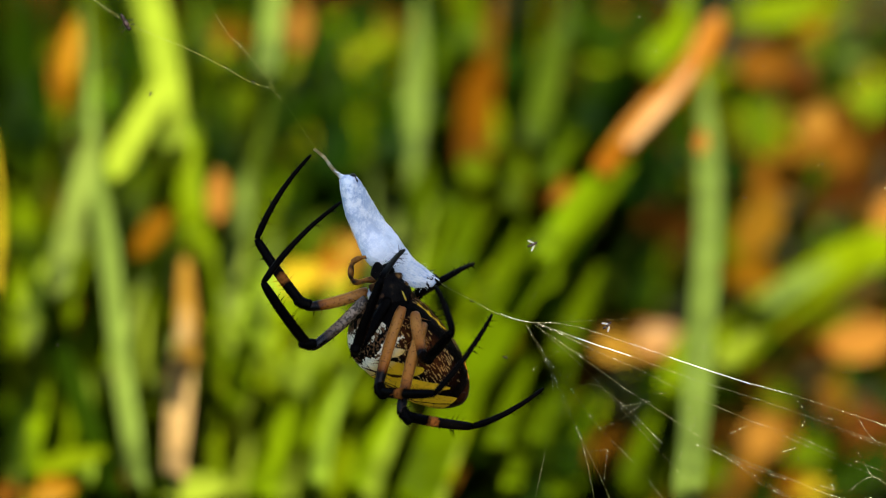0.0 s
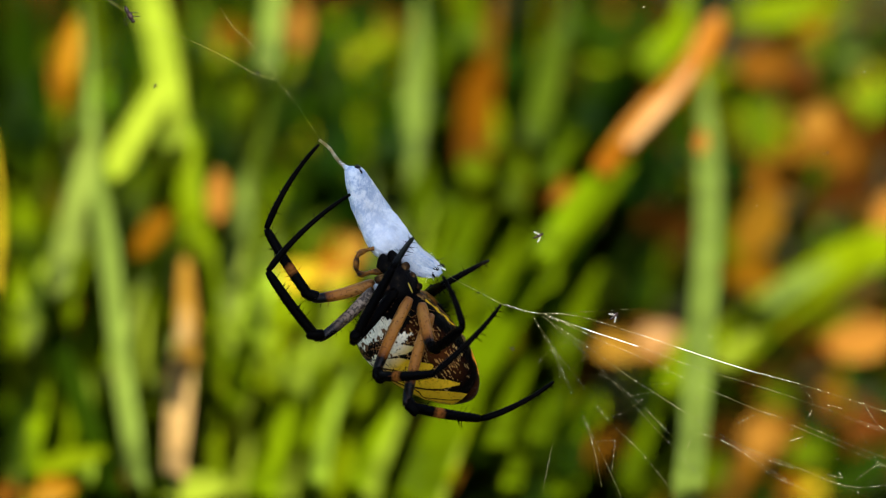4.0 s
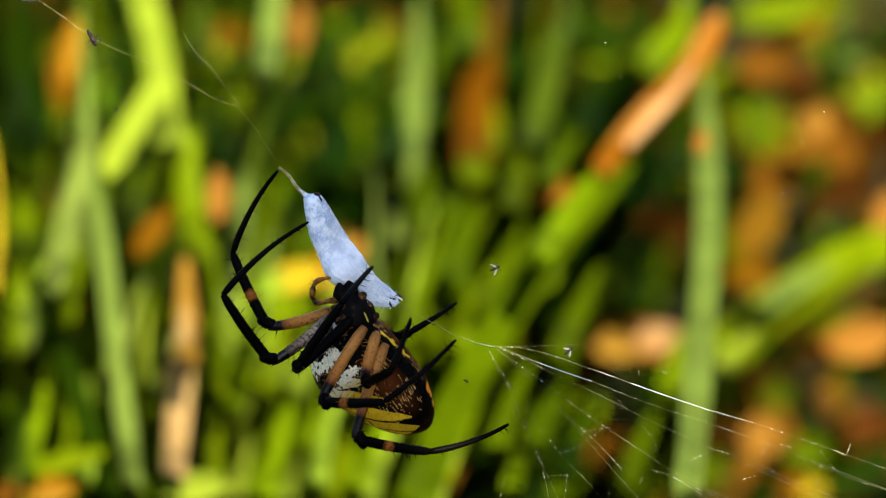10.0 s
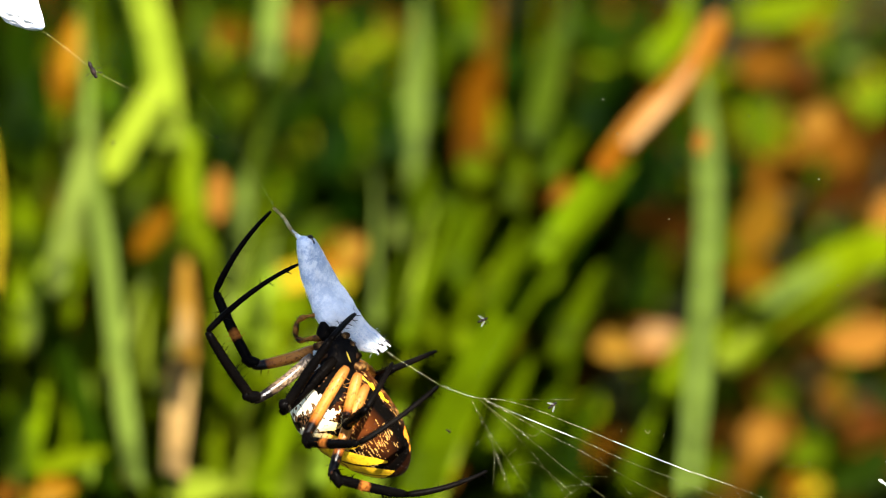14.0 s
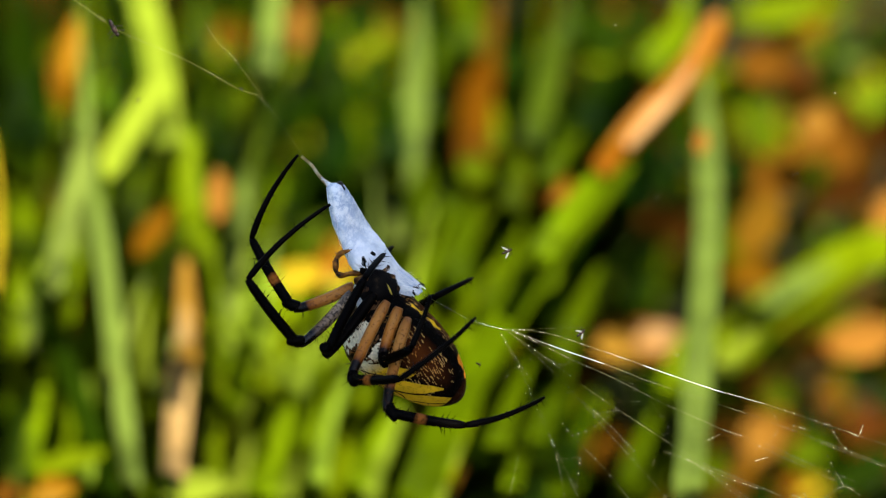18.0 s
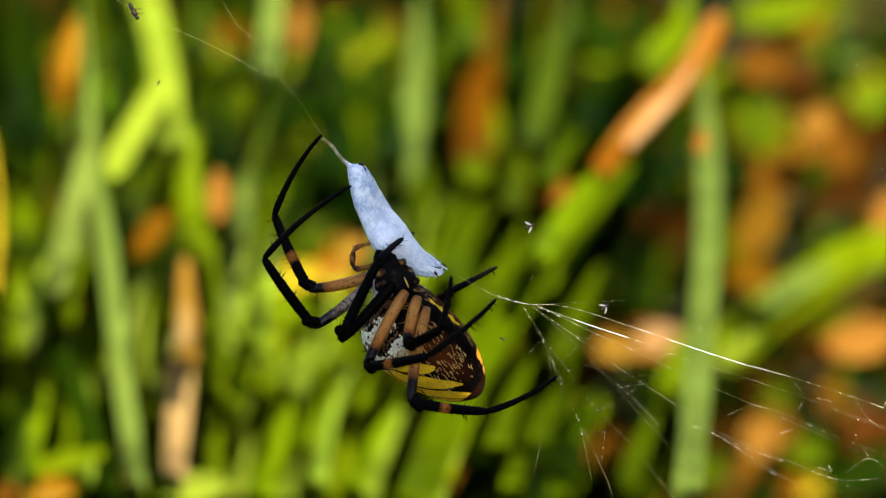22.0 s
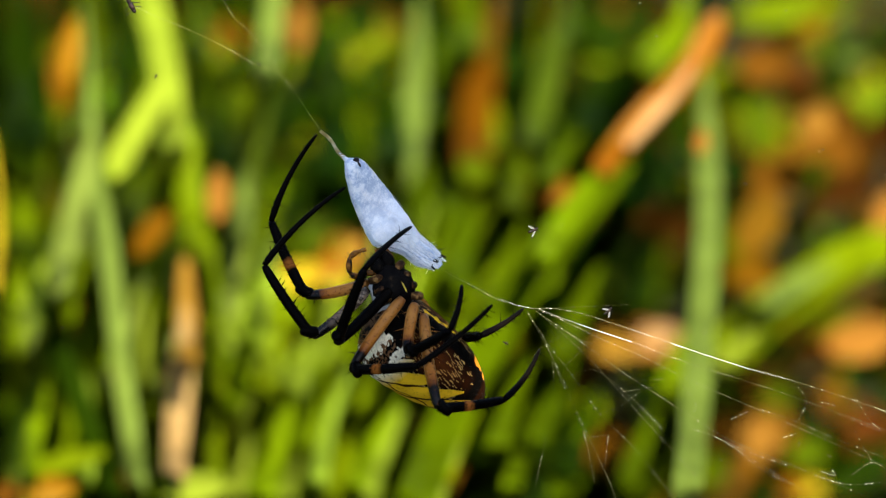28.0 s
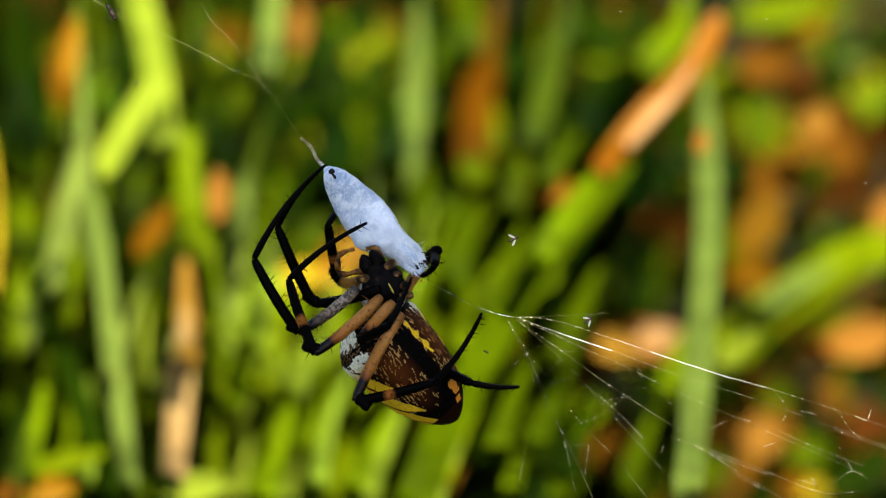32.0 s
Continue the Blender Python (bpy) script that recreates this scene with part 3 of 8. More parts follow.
    grass_blade([(-0.1175, 0.6019, 0.1785), (-0.1191, 0.6201, 0.1801), (-0.1193, 0.6377, 0.1806)], 0.006, GREEN, "green grass blade behind the web", taper=0.55, lean=True)
    grass_blade([(-0.087, 0.6176, 0.1878), (-0.0874, 0.6361, 0.1898), (-0.0917, 0.6548, 0.1921)], 0.0075, OLIVE, "olive-green grass blade behind the web", taper=0.55, lean=True)
    grass_blade([(-0.0871, 0.6911, 0.197), (-0.0905, 0.7095, 0.199), (-0.0903, 0.7291, 0.2029)], 0.0066, LIME, "lime-green grass blade, sunlight put into its colour", taper=0.55, lean=True)
    grass_blade([(-0.0742, 0.6548, 0.2142), (-0.0765, 0.673, 0.2157), (-0.0807, 0.6913, 0.2175)], 0.007, SAGE, "grey-green grass blade standing among others", taper=0.55, lean=True)
    grass_blade([(-0.0566, 0.6077, 0.1885), (-0.0595, 0.626, 0.1903), (-0.0641, 0.6446, 0.1924)], 0.0067, OLIVE, "olive-green grass blade behind the web", taper=0.55, lean=True)
    grass_blade([(-0.1255, 0.6099, 0.2105), (-0.1261, 0.6284, 0.2125), (-0.126, 0.6463, 0.2134)], 0.006, LIME, "lime-green grass blade, sunlight put into its colour", taper=0.55, lean=True)
    grass_blade([(-0.0511, 0.7284, 0.1417), (-0.05, 0.746, 0.1422), (-0.0528, 0.7628, 0.1413)], 0.0079, OLIVE, "olive-green grass blade behind the web", taper=0.55, lean=True)
    grass_blade([(-0.031, 0.6327, 0.1959), (-0.0299, 0.6505, 0.1968), (-0.0323, 0.6668, 0.195)], 0.0076, LIME, "lime-green grass blade, sunlight put into its colour", taper=0.55, lean=True)
    grass_blade([(-0.1374, 0.7582, 0.1533), (-0.1437, 0.7782, 0.1579), (-0.1482, 0.7984, 0.1629)], 0.0089, OLIVE, "olive-green grass blade behind the web", taper=0.55, lean=True)
    grass_blade([(-0.0932, 0.6068, 0.169), (-0.0908, 0.6242, 0.1691), (-0.0874, 0.6418, 0.1696)], 0.0061, OLIVE, "olive-green grass blade behind the web", taper=0.55, lean=True)
    grass_blade([(-0.0548, 0.6035, 0.1633), (-0.0547, 0.6216, 0.1647), (-0.0544, 0.6383, 0.1636)], 0.0068, OLIVE, "olive-green grass blade behind the web", taper=0.55, lean=True)
    grass_blade([(-0.0346, 0.5998, 0.1659), (-0.0362, 0.6171, 0.1658), (-0.0352, 0.6337, 0.1646)], 0.0068, LIME, "lime-green grass blade, sunlight put into its colour", taper=0.55, lean=True)
    grass_blade([(-0.0142, 0.6243, 0.1813), (-0.0162, 0.6411, 0.1804), (-0.02, 0.658, 0.1798)], 0.0079, OLIVE, "olive-green grass blade behind the web", taper=0.55, lean=True)
    grass_blade([(-0.0565, 0.7815, 0.1537), (-0.0543, 0.8007, 0.1569), (-0.05, 0.8201, 0.1605)], 0.0074, GREEN, "green grass blade behind the web", taper=0.55, lean=True)
    grass_blade([(-0.0298, 0.7989, 0.1438), (-0.0324, 0.8193, 0.1491), (-0.0308, 0.8378, 0.1511)], 0.0084, GREEN, "green grass blade behind the web", taper=0.55, lean=True)
    grass_blade([(0.1024, 0.7714, 0.1362), (0.1082, 0.7894, 0.1373), (0.1079, 0.8076, 0.1388)], 0.0062, LIME, "lime-green grass blade, sunlight put into its colour", taper=0.55, lean=True)
    grass_blade([(0.0457, 0.7593, 0.1151), (0.0506, 0.7771, 0.1159), (0.0577, 0.7929, 0.1134)], 0.0074, OLIVE, "olive-green grass blade behind the web", taper=0.55, lean=True)
    grass_blade([(0.0296, 0.7815, 0.1537), (0.0321, 0.8007, 0.1569), (0.0305, 0.8201, 0.1605)], 0.0082, OLIVE, "olive-green grass blade behind the web", taper=0.55, lean=True)
    grass_blade([(-0.0608, 0.5883, 0.239), (-0.0592, 0.6023, 0.2433), (-0.0573, 0.6165, 0.2479), (-0.057, 0.6309, 0.2528)], 0.0073, SAGE_PALE, "pale grey-green strap leaf standing upright", taper=0.55, lean=True)
    grass_blade([(-0.0494, 0.5882, 0.2188), (-0.0528, 0.5993, 0.2248), (-0.0571, 0.6098, 0.2296), (-0.0602, 0.6204, 0.2345)], 0.0105, LIME_PALE, "bright lime-green grass blade, sunlight put into its colour", taper=0.55, lean=True)
    grass_blade([(0.003, 0.7139, 0.1965), (0.0041, 0.7335, 0.2006), (0.0069, 0.7524, 0.2033)], 0.0086, OLIVE, "olive-green grass blade behind the web", taper=0.55, lean=True)
    grass_blade([(-0.0064, 0.7294, 0.1834), (-0.0069, 0.7492, 0.1877), (-0.0047, 0.7682, 0.1906)], 0.0077, OLIVE, "olive-green grass blade behind the web", taper=0.55, lean=True)
    grass_blade([(0.0191, 0.6893, 0.1939), (0.0222, 0.7077, 0.1958), (0.0273, 0.7263, 0.1981)], 0.0092, OLIVE, "olive-green grass blade behind the web", taper=0.55, lean=True)
    grass_blade([(-0.0008, 0.8008, 0.187), (-0.0016, 0.8223, 0.1944), (0.0, 0.8452, 0.204)], 0.0091, OLIVE, "olive-green grass blade behind the web", taper=0.55, lean=True)
    grass_blade([(-0.0897, 0.6326, 0.2157), (-0.0907, 0.6505, 0.2168), (-0.0904, 0.6678, 0.2166)], 0.0075, LIME, "lime-green grass blade, sunlight put into its colour", taper=0.55, lean=True)
    grass_blade([(-0.0827, 0.6446, 0.1965), (-0.0851, 0.6643, 0.2006), (-0.086, 0.6833, 0.2036)], 0.0077, OLIVE, "olive-green grass blade behind the web", taper=0.55, lean=True)
    grass_blade([(-0.0683, 0.5842, 0.212), (-0.0695, 0.6032, 0.2148), (-0.0696, 0.6224, 0.2181)], 0.0064, LIME, "lime-green grass blade, sunlight put into its colour", taper=0.55, lean=True)
    grass_blade([(-0.0607, 0.7429, 0.1668), (-0.0598, 0.7618, 0.1695), (-0.0613, 0.7808, 0.1725)], 0.0098, OLIVE, "olive-green grass blade behind the web", taper=0.55, lean=True)
    grass_blade([(-0.0439, 0.6803, 0.1783), (-0.0466, 0.6967, 0.1768), (-0.053, 0.7133, 0.1755)], 0.0092, LIME, "lime-green grass blade, sunlight put into its colour", taper=0.55, lean=True)
    grass_blade([(-0.1254, 0.7294, 0.1834), (-0.1265, 0.7482, 0.186), (-0.1303, 0.7672, 0.1889)], 0.0077, OLIVE, "olive-green grass blade behind the web", taper=0.55, lean=True)
    grass_blade([(-0.1285, 0.6767, 0.1721), (-0.13, 0.6949, 0.1736), (-0.1296, 0.7133, 0.1755)], 0.0081, OLIVE, "olive-green grass blade behind the web", taper=0.55, lean=True)
    grass_blade([(-0.0301, 0.817, 0.1551), (-0.0306, 0.8365, 0.159), (-0.0289, 0.8574, 0.1651)], 0.0094, OLIVE, "olive-green grass blade behind the web", taper=0.55, lean=True)
    grass_blade([(-0.1226, 0.5921, 0.1795), (-0.1265, 0.6093, 0.1794), (-0.1277, 0.6268, 0.1796)], 0.0076, LIME, "lime-green grass blade, sunlight put into its colour", taper=0.55, lean=True)
    grass_blade([(-0.1011, 0.5978, 0.1714), (-0.1048, 0.6159, 0.1728), (-0.1061, 0.6334, 0.1731)], 0.0077, OLIVE, "olive-green grass blade behind the web", taper=0.55, lean=True)
    grass_blade([(-0.0494, 0.6099, 0.2105), (-0.0471, 0.6276, 0.211), (-0.0464, 0.6446, 0.2104)], 0.0066, OLIVE, "olive-green grass blade behind the web", taper=0.55, lean=True)
    grass_blade([(0.0024, 0.5828, 0.2495), (0.0048, 0.6019, 0.2526), (0.0089, 0.6205, 0.2548)], 0.0084, OLIVE, "olive-green grass blade behind the web", taper=0.55, lean=True)
    grass_blade([(0.0133, 0.5899, 0.2417), (0.0168, 0.6082, 0.2435), (0.0212, 0.626, 0.2443)], 0.007, LIME, "lime-green grass blade, sunlight put into its colour", taper=0.55, lean=True)
    grass_blade([(-0.0133, 0.6401, 0.2287), (-0.0146, 0.6607, 0.2344), (-0.0163, 0.6816, 0.2406)], 0.0041, SAGE_PALE, "pale grey-green strap leaf standing upright", taper=0.55, lean=True)
    grass_blade([(0.019, 0.611, 0.2583), (0.0211, 0.6289, 0.2594), (0.0231, 0.647, 0.2607)], 0.0071, OLIVE, "olive-green grass blade behind the web", taper=0.55, lean=True)
    grass_blade([(-0.0152, 0.6349, 0.2598), (-0.0147, 0.6548, 0.2641), (-0.0142, 0.674, 0.2675)], 0.0083, GREEN, "green grass blade behind the web", taper=0.55, lean=True)
    grass_blade([(0.0285, 0.6325, 0.2556), (0.0341, 0.6498, 0.2555), (0.0415, 0.6673, 0.2558)], 0.0066, OLIVE, "olive-green grass blade behind the web", taper=0.55, lean=True)
    grass_blade([(0.0054, 0.5682, 0.2443), (0.0079, 0.584, 0.2416), (0.012, 0.6016, 0.242)], 0.0062, LIME, "lime-green grass blade, sunlight put into its colour", taper=0.55, lean=True)
    grass_blade([(-0.0024, 0.5721, 0.231), (0.0025, 0.5911, 0.2373), (0.0081, 0.6105, 0.2441), (0.0147, 0.6301, 0.2514)], 0.0094, OLIVE, "olive-green grass blade behind the web", taper=0.55, lean=True)
    grass_blade([(0.0077, 0.5667, 0.2416), (0.0139, 0.5864, 0.2456), (0.0211, 0.6075, 0.2522)], 0.0055, LIME, "lime-green grass blade, sunlight put into its colour", taper=0.55, lean=True)
    grass_blade([(0.001, 0.6171, 0.2289), (0.0046, 0.6323, 0.2351), (0.011, 0.6484, 0.2431)], 0.0049, LIME, "lime-green grass blade, sunlight put into its colour", taper=0.55, lean=True)
    grass_blade([(-0.0553, 0.5686, 0.2149), (-0.0557, 0.5858, 0.2147), (-0.0553, 0.6032, 0.2148)], 0.0069, LIME, "lime-green grass blade, sunlight put into its colour", taper=0.55, lean=True)
    grass_blade([(-0.0366, 0.5614, 0.2125), (-0.035, 0.5785, 0.212), (-0.0326, 0.5958, 0.2119)], 0.0094, LIME, "lime-green grass blade, sunlight put into its colour", taper=0.55, lean=True)
    grass_blade([(-0.0448, 0.5759, 0.2175), (-0.045, 0.5932, 0.2174), (-0.0436, 0.6098, 0.2163)], 0.0063, LIME, "lime-green grass blade, sunlight put into its colour", taper=0.55, lean=True)
    grass_blade([(-0.0236, 0.5568, 0.2045), (-0.0225, 0.5738, 0.2039), (-0.0206, 0.591, 0.2037)], 0.0088, LIME, "lime-green grass blade, sunlight put into its colour", taper=0.55, lean=True)
    grass_blade([(-0.048, 0.5658, 0.2), (-0.0479, 0.5829, 0.1996), (-0.0468, 0.5993, 0.1981)], 0.0079, OLIVE, "olive-green grass blade behind the web", taper=0.55, lean=True)
    grass_blade([(-0.0619, 0.5658, 0.2), (-0.0637, 0.5821, 0.1982), (-0.0638, 0.5985, 0.1967)], 0.0057, OLIVE, "olive-green grass blade behind the web", taper=0.55, lean=True)
    grass_blade([(-0.1085, 0.5212, 0.2228), (-0.1082, 0.5352, 0.227), (-0.1075, 0.5494, 0.2316), (-0.1082, 0.5615, 0.2325)], 0.0065, LIME_PALE, "bright lime-green grass blade, sunlight put into its colour", taper=0.7, lean=True)
    grass_blade([(-0.0956, 0.5212, 0.2228), (-0.0966, 0.5408, 0.2267), (-0.097, 0.5592, 0.2286)], 0.0068, LIME, "lime-green grass blade, sunlight put into its colour", taper=0.7, lean=True)
    grass_blade([(-0.0524, 0.5212, 0.2228), (-0.0524, 0.5408, 0.2267), (-0.0509, 0.5615, 0.2325)], 0.0044, LIME_PALE, "bright lime-green grass blade, sunlight put into its colour", taper=0.7, lean=True)
    grass_blade([(-0.0412, 0.5253, 0.2198), (-0.0414, 0.5434, 0.2213), (-0.0401, 0.5619, 0.2232)], 0.008, LIME_PALE, "bright lime-green grass blade, sunlight put into its colour", taper=0.7, lean=True)
    grass_blade([(-0.0281, 0.5253, 0.2198), (-0.0279, 0.5434, 0.2213), (-0.0264, 0.5619, 0.2232)], 0.0074, LIME, "lime-green grass blade, sunlight put into its colour", taper=0.7, lean=True)
    grass_blade([(-0.0207, 0.5212, 0.2228), (-0.0165, 0.5408, 0.2267), (-0.0102, 0.5592, 0.2286)], 0.0053, LIME_PALE, "bright lime-green grass blade, sunlight put into its colour", taper=0.7, lean=True)
    grass_blade([(-0.074, 0.5212, 0.2228), (-0.076, 0.5393, 0.2241), (-0.0759, 0.5569, 0.2247)], 0.0065, LIME, "lime-green grass blade, sunlight put into its colour", taper=0.7, lean=True)
    grass_blade([(-0.0561, 0.5425, 0.2397), (-0.0571, 0.5603, 0.2404), (-0.0593, 0.5775, 0.2403)], 0.0075, LIME, "lime-green grass blade, sunlight put into its colour", taper=0.7, lean=True)
    grass_blade([(-0.0386, 0.544, 0.2422), (-0.0372, 0.561, 0.2417), (-0.0343, 0.5775, 0.2403)], 0.0066, LIME_PALE, "bright lime-green grass blade, sunlight put into its colour", taper=0.7, lean=True)
    grass_blade([(-0.024, 0.5425, 0.2397), (-0.0221, 0.5595, 0.2391), (-0.019, 0.5767, 0.2389)], 0.0069, LIME, "lime-green grass blade, sunlight put into its colour", taper=0.7, lean=True)
    grass_blade([(-0.1029, 0.5454, 0.2447), (-0.1035, 0.5625, 0.2443), (-0.1031, 0.5798, 0.2442)], 0.006, LIME, "lime-green grass blade, sunlight put into its colour", taper=0.7, lean=True)
    grass_blade([(-0.0497, 0.6246, 0.2919), (-0.0483, 0.6385, 0.3009), (-0.0476, 0.6525, 0.3101)], 0.0063, SAGE_PALE, "pale grey-green strap leaf standing upright", taper=0.95, lean=True)
    grass_blade([(0.0569, 0.6983, 0.2095), (0.0638, 0.7231, 0.2125), (0.072, 0.7474, 0.2145)], 0.0166, DEEP, "dark green blade, shade put into its colour", taper=0.55, lean=True)
    grass_blade([(0.0472, 0.7277, 0.2205), (0.0553, 0.7431, 0.2272), (0.0635, 0.7587, 0.2342)], 0.0131, DEEP, "dark green blade, shade put into its colour", taper=0.55, lean=True)
    grass_blade([(0.0293, 0.6143, 0.184), (0.0341, 0.6335, 0.1874), (0.04, 0.6531, 0.1912)], 0.0075, OLIVE, "olive-green grass blade behind the web", taper=0.55, lean=True)
    grass_blade([(0.0236, 0.5896, 0.1812), (0.0291, 0.6085, 0.184), (0.0364, 0.6277, 0.1872)], 0.0099, GREEN, "green grass blade behind the web", taper=0.55, lean=True)
    grass_blade([(0.0369, 0.6206, 0.155), (0.0411, 0.6399, 0.1583), (0.0473, 0.6594, 0.1621)], 0.007, OLIVE, "olive-green grass blade behind the web", taper=0.55, lean=True)
    grass_blade([(0.0659, 0.6641, 0.1503), (0.0698, 0.683, 0.153), (0.0758, 0.7021, 0.1561)], 0.0092, GREEN, "green grass blade behind the web", taper=0.55, lean=True)
    grass_blade([(-0.0444, 0.4886, 0.2464), (-0.0415, 0.5078, 0.2495), (-0.036, 0.5279, 0.2544)], 0.0072, LIME, "lime-green grass blade, sunlight put into its colour", taper=0.55, lean=True)
    grass_blade([(-0.0302, 0.49, 0.2487), (-0.0282, 0.5105, 0.2543), (-0.0225, 0.5315, 0.2606)], 0.0039, LIME_PALE, "bright lime-green grass blade, sunlight put into its colour", taper=0.55, lean=True)
    grass_blade([(-0.0221, 0.49, 0.2487), (-0.0172, 0.5085, 0.2507), (-0.0098, 0.5279, 0.2544)], 0.0041, LIME, "lime-green grass blade, sunlight put into its colour", taper=0.55, lean=True)
    grass_blade([(-0.0554, 0.4981, 0.2428), (-0.0568, 0.5188, 0.2487), (-0.0564, 0.5399, 0.2552)], 0.0034, LIME, "lime-green grass blade, sunlight put into its colour", taper=0.55, lean=True)
    grass_blade([(-0.0856, 0.4913, 0.251), (-0.0863, 0.5091, 0.2519), (-0.089, 0.5301, 0.2581)], 0.0033, LIME_PALE, "bright lime-green grass blade, sunlight put into its colour", taper=0.55, lean=True)
    grass_blade([(-0.099, 0.4913, 0.251), (-0.0999, 0.5105, 0.2543), (-0.0983, 0.5315, 0.2606)], 0.0047, LIME, "lime-green grass blade, sunlight put into its colour", taper=0.55, lean=True)
    grass_blade([(0.0371, 0.6785, 0.1752), (0.0433, 0.6985, 0.18), (0.0515, 0.7189, 0.1852)], 0.011, GREEN, "green grass blade behind the web", taper=0.55, lean=True)
    grass_blade([(0.0432, 0.665, 0.1919), (0.0493, 0.6832, 0.1934), (0.0576, 0.7016, 0.1952)], 0.0064, OLIVE, "olive-green grass blade behind the web", taper=0.55, lean=True)
    grass_blade([(0.0635, 0.7162, 0.1605), (0.0685, 0.7367, 0.166), (0.0755, 0.7555, 0.1686)], 0.0115, GREEN, "green grass blade behind the web", taper=0.55, lean=True)
    grass_blade([(0.0053, 0.5375, 0.211), (0.01, 0.5558, 0.2127), (0.0164, 0.5743, 0.2148)], 0.0076, GREEN, "green grass blade behind the web", taper=0.55, lean=True)
    grass_blade([(0.0132, 0.5538, 0.1992), (0.0166, 0.5722, 0.2012), (0.0233, 0.591, 0.2037)], 0.0056, OLIVE, "olive-green grass blade behind the web", taper=0.55, lean=True)
    grass_blade([(0.0765, 0.589, 0.2201), (0.0846, 0.6054, 0.2187), (0.0929, 0.6208, 0.2152)], 0.0048, LIME_PALE, "bright lime-green grass blade, sunlight put into its colour", taper=0.55, lean=True)
    grass_blade([(0.0641, 0.6025, 0.2037), (0.0688, 0.6201, 0.204), (0.0727, 0.6378, 0.2047)], 0.0066, LIME, "lime-green grass blade, sunlight put into its colour", taper=0.55, lean=True)
    grass_blade([(-0.11, 0.5414, 0.2577), (-0.1114, 0.5599, 0.2599), (-0.1121, 0.5788, 0.2625)], 0.0059, LIME, "lime-green grass blade, sunlight put into its colour", taper=0.55, lean=True)
    grass_blade([(-0.1042, 0.5428, 0.2602), (-0.1058, 0.5614, 0.2624), (-0.1055, 0.5795, 0.2638)], 0.0038, LIME_PALE, "bright lime-green grass blade, sunlight put into its colour", taper=0.55, lean=True)
    grass_blade([(-0.0059, 0.5667, 0.2416), (-0.0009, 0.5821, 0.2482), (0.0043, 0.5976, 0.2551)], 0.0061, OLIVE, "olive-green grass blade behind the web", taper=0.55, lean=True)
    grass_blade([(0.0023, 0.5484, 0.2498), (0.0083, 0.5635, 0.256), (0.0145, 0.5788, 0.2625)], 0.0036, LIME, "lime-green grass blade, sunlight put into its colour", taper=0.55, lean=True)
    grass_blade([(-0.0019, 0.4913, 0.251), (0.003, 0.5091, 0.2519), (0.0094, 0.5272, 0.2532)], 0.0055, LIME, "lime-green grass blade, sunlight put into its colour", taper=0.55, lean=True)
    grass_blade([(0.0113, 0.5627, 0.2547), (0.0161, 0.5816, 0.2574), (0.0227, 0.6015, 0.2619)], 0.0061, OLIVE, "olive-green grass blade behind the web", taper=0.55, lean=True)
    grass_blade([(0.0228, 0.5201, 0.2409), (0.027, 0.5391, 0.2437), (0.0335, 0.559, 0.2483)], 0.0052, OLIVE, "olive-green grass blade behind the web", taper=0.55, lean=True)
    grass_blade([(0.0311, 0.5241, 0.2278), (0.0355, 0.543, 0.2305), (0.0416, 0.5622, 0.2338)], 0.0065, GREEN, "green grass blade behind the web", taper=0.55, lean=True)
    grass_blade([(0.0166, 0.4995, 0.2452), (0.0205, 0.5174, 0.2462), (0.0253, 0.5356, 0.2477)], 0.0037, OLIVE, "olive-green grass blade behind the web", taper=0.55, lean=True)
    grass_blade([(0.0289, 0.5392, 0.2539), (0.0348, 0.5585, 0.2573), (0.0422, 0.5784, 0.2619)], 0.0065, OLIVE, "olive-green grass blade behind the web", taper=0.55, lean=True)
    grass_blade([(0.0119, 0.4947, 0.2569), (0.0163, 0.5133, 0.2591), (0.0227, 0.5325, 0.2624)], 0.0055, OLIVE, "olive-green grass blade behind the web", taper=0.55, lean=True)
    grass_blade([(-0.0525, 0.5523, 0.2367), (-0.0528, 0.571, 0.239), (-0.0525, 0.5899, 0.2417)], 0.0046, LIME, "lime-green grass blade, sunlight put into its colour", taper=0.55, lean=True)
    grass_blade([(0.0159, 0.4981, 0.2428), (0.0198, 0.5167, 0.245), (0.0261, 0.5363, 0.249)], 0.0042, LIME, "lime-green grass blade, sunlight put into its colour", taper=0.55, lean=True)
    grass_blade([(0.0278, 0.5131, 0.2287), (0.0321, 0.5311, 0.2299), (0.038, 0.5494, 0.2316)], 0.0049, OLIVE, "olive-green grass blade behind the web", taper=0.55, lean=True)
    grass_blade([(0.0469, 0.539, 0.2136), (0.0525, 0.5573, 0.2153), (0.0591, 0.5759, 0.2175)], 0.0061, OLIVE, "olive-green grass blade behind the web", taper=0.55, lean=True)
    grass_blade([(-0.0776, 0.4846, 0.2493), (-0.0836, 0.4992, 0.2571), (-0.0912, 0.5153, 0.2676), (-0.0995, 0.5318, 0.2786), (-0.1068, 0.5478, 0.2888)], 0.0055, GREEN, "green grass blade behind the web", taper=0.55, lean=True)
    grass_blade([(-0.0454, 0.5201, 0.2389), (-0.0414, 0.5403, 0.2438), (-0.0324, 0.5647, 0.2561)], 0.0023, OLIVE, "olive-green grass blade behind the web", taper=0.55, lean=True)
    grass_blade([(-0.0118, 0.5452, 0.2543), (-0.0061, 0.5662, 0.2607), (0.0036, 0.5921, 0.2755)], 0.0018, LIME, "lime-green grass blade, sunlight put into its colour", taper=0.55, lean=True)
